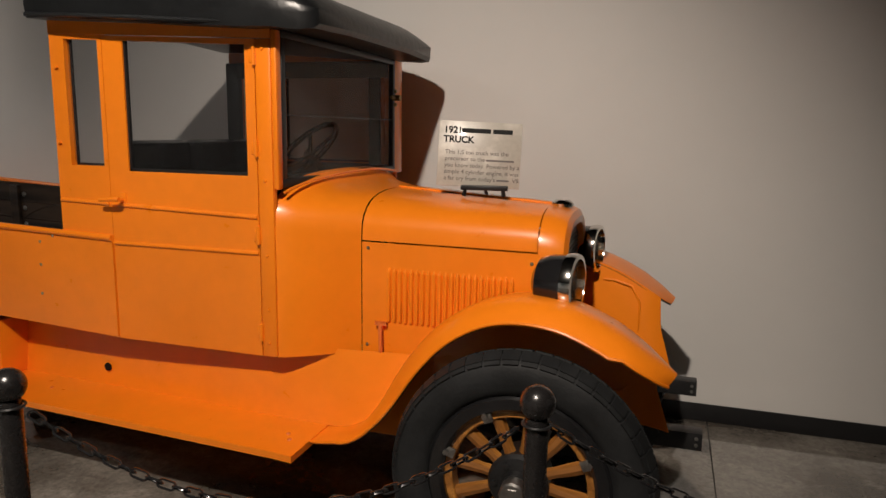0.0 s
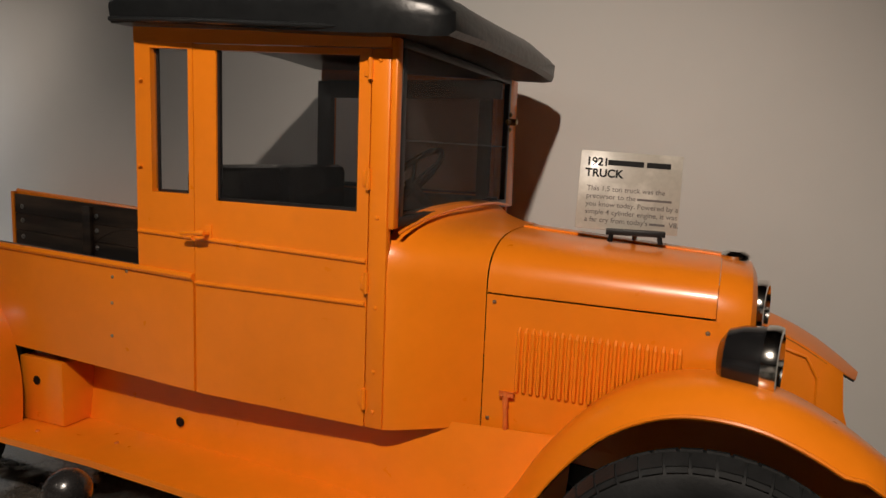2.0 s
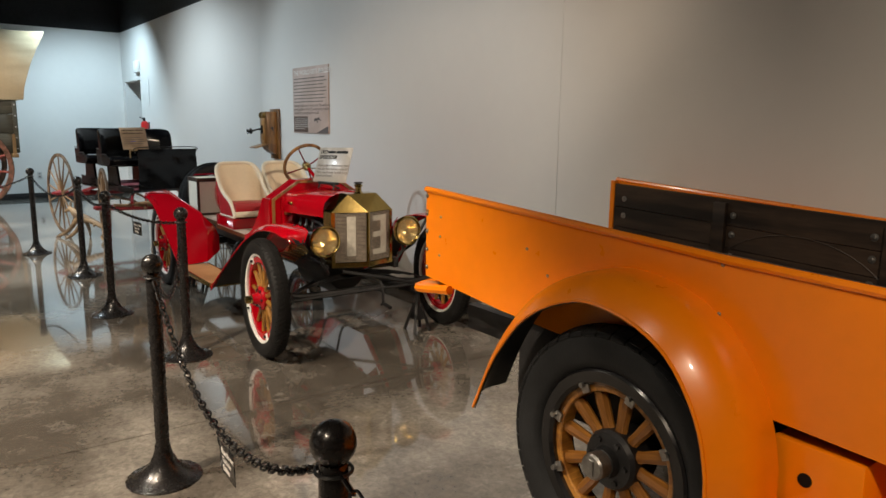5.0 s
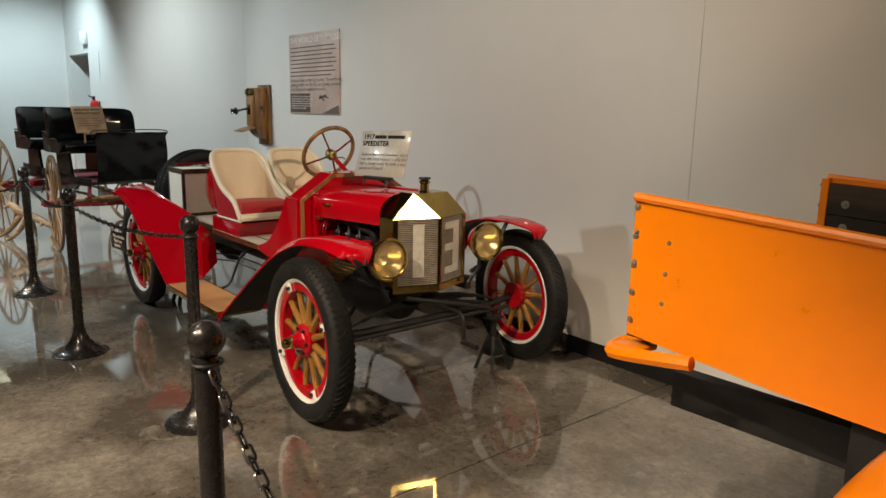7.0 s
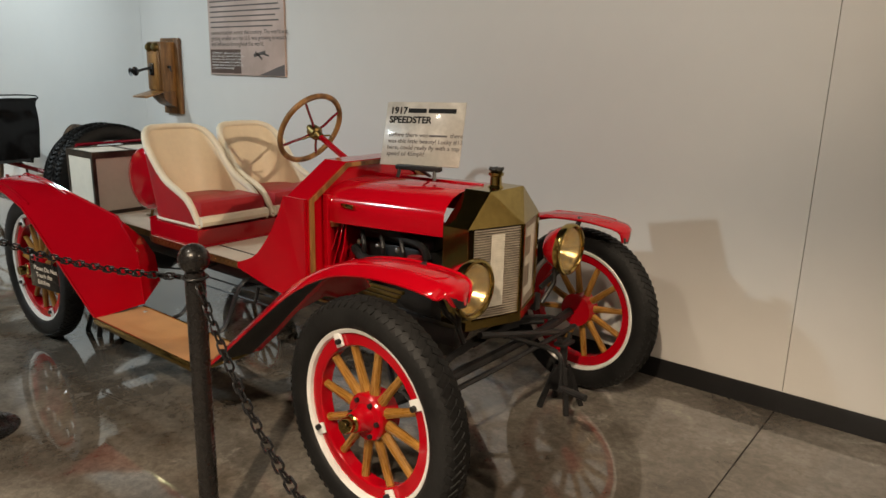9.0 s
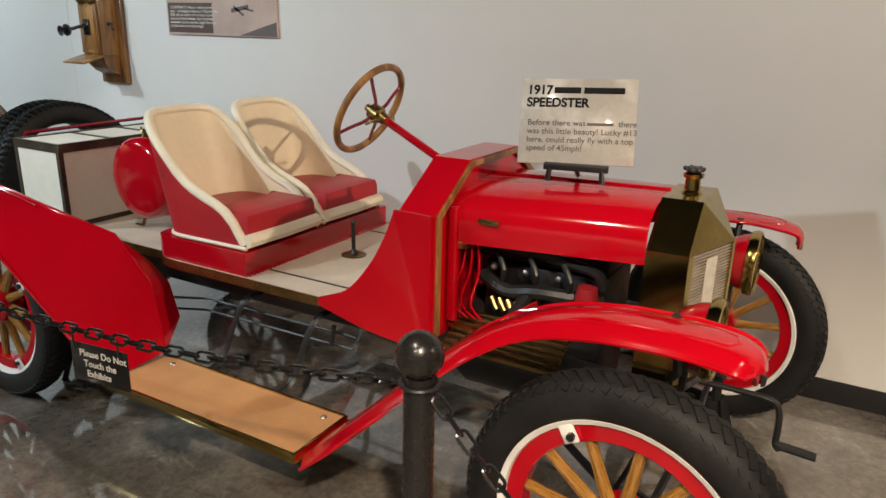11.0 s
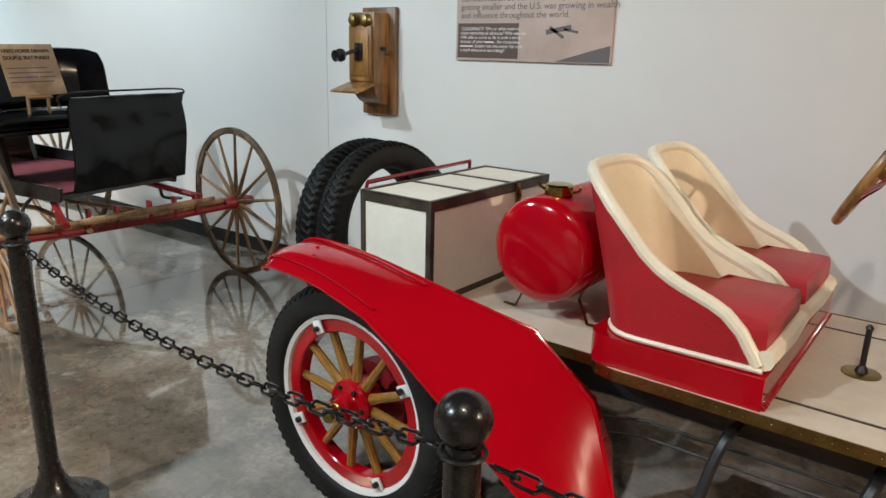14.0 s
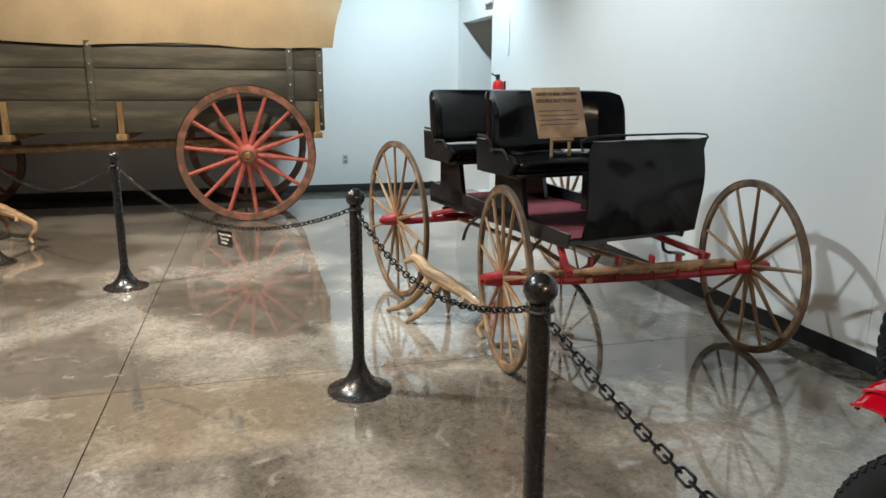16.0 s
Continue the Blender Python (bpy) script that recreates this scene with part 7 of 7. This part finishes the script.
s2, _ = easel_sign("exhibit_sign", (-6.232, 3.25, 1.378), (-5.886, 3.348, 1.388), (-6.205, 3.165, 1.118), 0.36, 0.272, SIGN_FACE, "mottled beige exhibit sign leaning on the red car hood",
    [(INK, [(0.018, 0.050, 0.040, "1917 |#4|#6"), (0.018, 0.090, 0.040, "SPEEDSTER")]),
     (INK_GREY, [(0.024, 0.150, 0.0262, "Before there was |#6| there"), (0.024, 0.177, 0.0262, "was this little beauty! Lucky #13"), (0.024, 0.204, 0.0262, "here, could really fly with a top"), (0.024, 0.231, 0.0262, "speed of 45mph!")])])
easel((-6.02, 3.215, 1.068), 0.20, 0.10, 0.045, 14, "small black table easel on the red car hood")
s3, _ = easel_sign("exhibit_sign", (-11.245, 2.80, 1.475), (-11.30, 3.13, 1.48), (-11.145, 2.805, 1.18), 0.335, 0.30, SIGN_TAN, "mottled tan exhibit sign leaning on the buggy seat",
    [(INK, [(0.02, 0.050, 0.028, "1850'S HORSE DRAWN"), (0.02, 0.090, 0.028, "DOUBLE SEAT BUGGY")]),
     (INK_GREY, [(0.02, 0.145, 0.020, "#23"), (0.02, 0.172, 0.020, "#26"), (0.02, 0.199, 0.020, "#8"), (0.20, 0.199, 0.020, "#9"), (0.02, 0.226, 0.020, "#25")]), (INK_BLUE, [(0.11, 0.199, 0.024, "#6")])])
bm = B()
for y in (2.97, 3.09):
    tube(bm, [(-11.14 - (y - 2.9) * 0.17, y - 0.07, 1.19), (-11.14 - (y - 2.9) * 0.17, y - 0.07, 1.088)], 0.010, 4)
tube(bm, [(-11.14, 2.89, 1.183), (-11.165, 3.04, 1.183)], 0.010, 4)
solo("display_easel", bm, WAGON_TRIM, "small bare wood easel on the buggy seat", "easel", "sign easels")

# ---- wall poster ----
PW, PH = 0.918, 0.745
pm = panel_pose((-9.168, 4.333, 2.197), (-8.25, 4.333, 2.197), (-9.168, 4.333, 1.45))
poster = thing("wall_poster", (-8.709, 4.345, 1.45), "pink-grey printed panel mounted on the wall above the red car", "poster")
bm = B()
box(bm, 0, PW, -PH, 0, -0.016, 0, 0.001)
bm.transform(pm)
part("panel", bm, POSTER_FACE, poster)
bm = B()
box(bm, 0.012, 0.40, -PH + 0.012, -PH + 0.19, 0.0, 0.0008)
bm.transform(pm)
part("text_box", bm, POSTER_BOX, poster, "brown text box")
bm = B()
prism(bm, [(PW - 0.30, -PH + 0.004), (PW - 0.004, -PH + 0.004), (PW - 0.004, -PH + 0.085), (PW - 0.10, -PH + 0.06)], "z", 0.0, 0.0007)
bm.transform(pm)
part("printed_hill", bm, INK_GREY, poster, "grey printed hillside")
bm = B()
for a, b, c in (((0.56, 0.60), (0.70, 0.575), 0.012), ((0.58, 0.575), (0.66, 0.625), 0.008), ((0.66, 0.585), (0.74, 0.60), 0.006)):
    v = Vector((b[0] - a[0], -(b[1] - a[1]), 0))
    n = Vector((-v.y, v.x, 0)).normalized() * c
    p, q = Vector((a[0], -a[1], 0.0006)), Vector((b[0], -b[1], 0.0006))
    bm.faces.new([bm.verts.new(w) for w in (p - n, q - n, q + n, p + n)])
bm.transform(pm)
part("printed_aircraft", bm, INK_GREY, poster, "grey printed aircraft sketch", 0)
write(poster, pm, [(0.03, 0.085, 0.0748, "THE WORLD GETS SMALLER")], INK_WHITE, bold=0.015)
write(poster, pm, [(0.03, 0.135 + 0.0375 * k, 0.034, "#" + str(n)) for k, n in enumerate((46, 48, 44, 47, 48, 45, 47, 43))], INK_GREY)
write(poster, pm, [(0.03, 0.445, 0.045, "communication across the country. The world was"), (0.03, 0.487, 0.045, "getting smaller and the U.S. was growing in wealth"), (0.03, 0.529, 0.045, "and influence throughout the world.")], INK_GREY)
write(poster, pm, [(0.035, 0.590, 0.0235, "CONSPIRACY: Who or what inspired"), (0.030, 0.612, 0.0235, "these technological advances? Why was the"), (0.030, 0.634, 0.0235, "USA able to come so far in such a short"), (0.030, 0.656, 0.0235, "amount of time? |#5|, the mysterious"), (0.030, 0.678, 0.0235, "#7| faction was the reason for such"), (0.030, 0.700, 0.0235, "a rapid advance in technology?")], INK_WHITE)

# ---- wall telephone ----
phone = thing("wall_telephone", (-9.74, 4.345, 1.12), "golden oak wall telephone with brass bells and black mouthpiece", "telephone")
bm = B()
box(bm, -9.865, -9.60, 4.315, 4.348, 1.115, 1.735, 0.008)
part("backboard", bm, OAK_DARK, phone)
bm = B()
box(bm, -9.845, -9.645, 4.185, 4.315, 1.30, 1.70, 0.006)
case = part("case", bm, OAK, phone)
bm = B()
box(bm, -9.835, -9.655, 4.170, 4.1845, 1.315, 1.625, 0.004)
box(bm, -9.815, -9.675, 4.163, 4.1695, 1.345, 1.60, 0.004)
part("case_door", bm, OAK, case)
bm = B()
prism(bm, [(4.315, 1.17), (4.315, 1.30), (4.19, 1.30), (4.20, 1.25), (4.25, 1.20)], "x", -9.835, -9.655)
part("bracket", bm, OAK_DARK, phone)
bm = B()
box(bm, -9.855, -9.635, -0.001, 0.165, -0.007, 0.007, 0.004, Matrix.Translation((0, 4.19, 1.30)) @ Matrix.Rotation(radians(16), 4, "X") @ Matrix.Scale(-1, 4, (0, 1, 0)))
part("writing_shelf", bm, OAK, phone)
for x in (-9.795, -9.70):
    bm = B()
    dome(bm, (x, 4.180, 1.655), (0, -1, 0.1), 0.040, 0.035, 18)
    part("bell", bm, BRASS_DARK, phone, "aged brass bell")
bm = B()
box(bm, -9.775, -9.715, 4.150, 4.163, 1.43, 1.53, 0.004)
tube(bm, curve([(-9.745, 4.15, 1.485), (-9.745, 4.10, 1.48), (-9.745, 4.03, 1.46)], 4), [0.016, 0.015, 0.014, 0.012, 0.011, 0.011, 0.011, 0.012, 0.013], 10)
arm = part("transmitter_arm", bm, BLACK_PAINT, phone, "black transmitter arm")
bm = B()
lathe(bm, [(0.0, 0), (0.022, 0), (0.036, 0.012), (0.037, 0.026), (0.018, 0.032), (0.02, 0.045), (0.033, 0.062), (0.030, 0.062), (0.012, 0.045), (0, 0.044)], along((-9.745, 4.035, 1.462), (0, -1, -0.12)), 20)
part("mouthpiece", bm, BLACK_PAINT, arm, "black mouthpiece")
bm = B()
rod(bm, (-9.645, 4.25, 1.50), (-9.62, 4.25, 1.50), 0.012)
tube(bm, [(-9.62, 4.25, 1.50), (-9.615, 4.25, 1.47), (-9.595, 4.25, 1.468)], 0.006, 6)
part("crank", bm, BLACK_IRON, phone, "black ringer crank")
bm = B()
tube(bm, [(-9.845, 4.25, 1.60), (-9.875, 4.25, 1.60), (-9.88, 4.25, 1.63)], 0.007, 6)
rod(bm, (-9.88, 4.25, 1.56), (-9.88, 4.25, 1.63), 0.016, 0.018)
part("receiver_hook", bm, BLACK_IRON, phone)

# ---- small wall things ----
ext = thing("fire_extinguisher", (-15.6, 4.12, 1.30), "red fire extinguisher hung on the white wall", "extinguisher")
bm = B()
lathe(bm, [(0.0, 0), (0.065, 0), (0.07, 0.02), (0.07, 0.28), (0.055, 0.33), (0.025, 0.35), (0, 0.35)], pose(-15.6, 4.13, 1.22), 20)
part("cylinder", bm, RED_PLASTIC, ext)
bm = B()
box(bm, -15.63, -15.57, 4.10, 4.14, 1.57, 1.63, 0.004)
tube(bm, [(-15.6, 4.12, 1.60), (-15.6, 4.04, 1.64)], 0.010, 6)
part("valve", bm, BLACK_IRON, ext)
bm = B()
box(bm, -15.62, -15.58, 4.20, 4.214, 1.25, 1.55)
part("wall_hook", bm, BLACK_IRON, ext)
bm = B()
box(bm, -15.54, -15.49, 4.211, 4.217, 1.85, 2.35, 0.002)
solo("extinguisher_label", bm, PLASTIC_WHITE, "narrow white plastic marker strip on the wall", "sign")
bm = B()
box(bm, -16.32, -16.05, 4.14, 4.20, 2.50, 2.72, 0.01)
solo("exit_sign_box", bm, PLASTIC_WHITE, "white plastic emergency sign box above the doorway", "sign box")
ot = thing("wall_outlet", (X0, 2.5, 0.45), "grey plastic wall outlet plate on the end wall", "outlet")
bm = B()
box(bm, X0 + 0.0005, X0 + 0.008, 2.46, 2.54, 0.40, 0.525, 0.003)
part("plate", bm, mat("grey_plastic", (0.45, 0.45, 0.44), 0.4), ot)
bm = B()
for z in (0.435, 0.49):
    box(bm, X0 + 0.008, X0 + 0.010, 2.485, 2.515, z - 0.014, z + 0.014, 0.001)
part("socket", bm, INK_GREY, ot)

# ---- notices on the chains ----
def notice(i, t):
    pts = CHAIN_AT[i]
    k = int(t * 200)
    p, d = pts[k], (pts[min(k + 6, 200)] - pts[max(k - 6, 0)]).normalized()
    if d.x < 0:
        d = -d
    w, h, gap = 0.165, 0.095, 0.030
    tl = p - d * w / 2 - Vector((0, 0, gap))
    m = panel_pose(tuple(tl), tuple(tl + d * w), tuple(tl - Vector((0, 0, h))))
    ob = thing("notice_plate", tuple(p - Vector((0, 0, gap + h))), "black engraved notice plate hung from the chain", "notice", "chain notices")
    bm = B()
    box(bm, 0, w, -h, 0, -0.003, 0, 0.001)
    bm.transform(m)
    part("plate", bm, BLACK_PAINT, ob)
    for x in (0.018, w - 0.018):
        bm = B()
        tube(bm, [m @ Vector((x, -0.012, 0.003)), m @ Vector((x, 0.005, 0.006)), m @ Vector((x, gap + 0.004, 0.004))], 0.0025, 5)
        part("hook", bm, BLACK_IRON, ob)
    write(ob, m, [(0.026, 0.030, 0.0225, "Please Do Not"), (0.036, 0.055, 0.0225, "Touch the"), (0.042, 0.080, 0.0225, "Exhibits")], INK_WHITE, bold=0.01)


notice(3, 0.42)
notice(5, 0.55)
notice(8, 0.45)
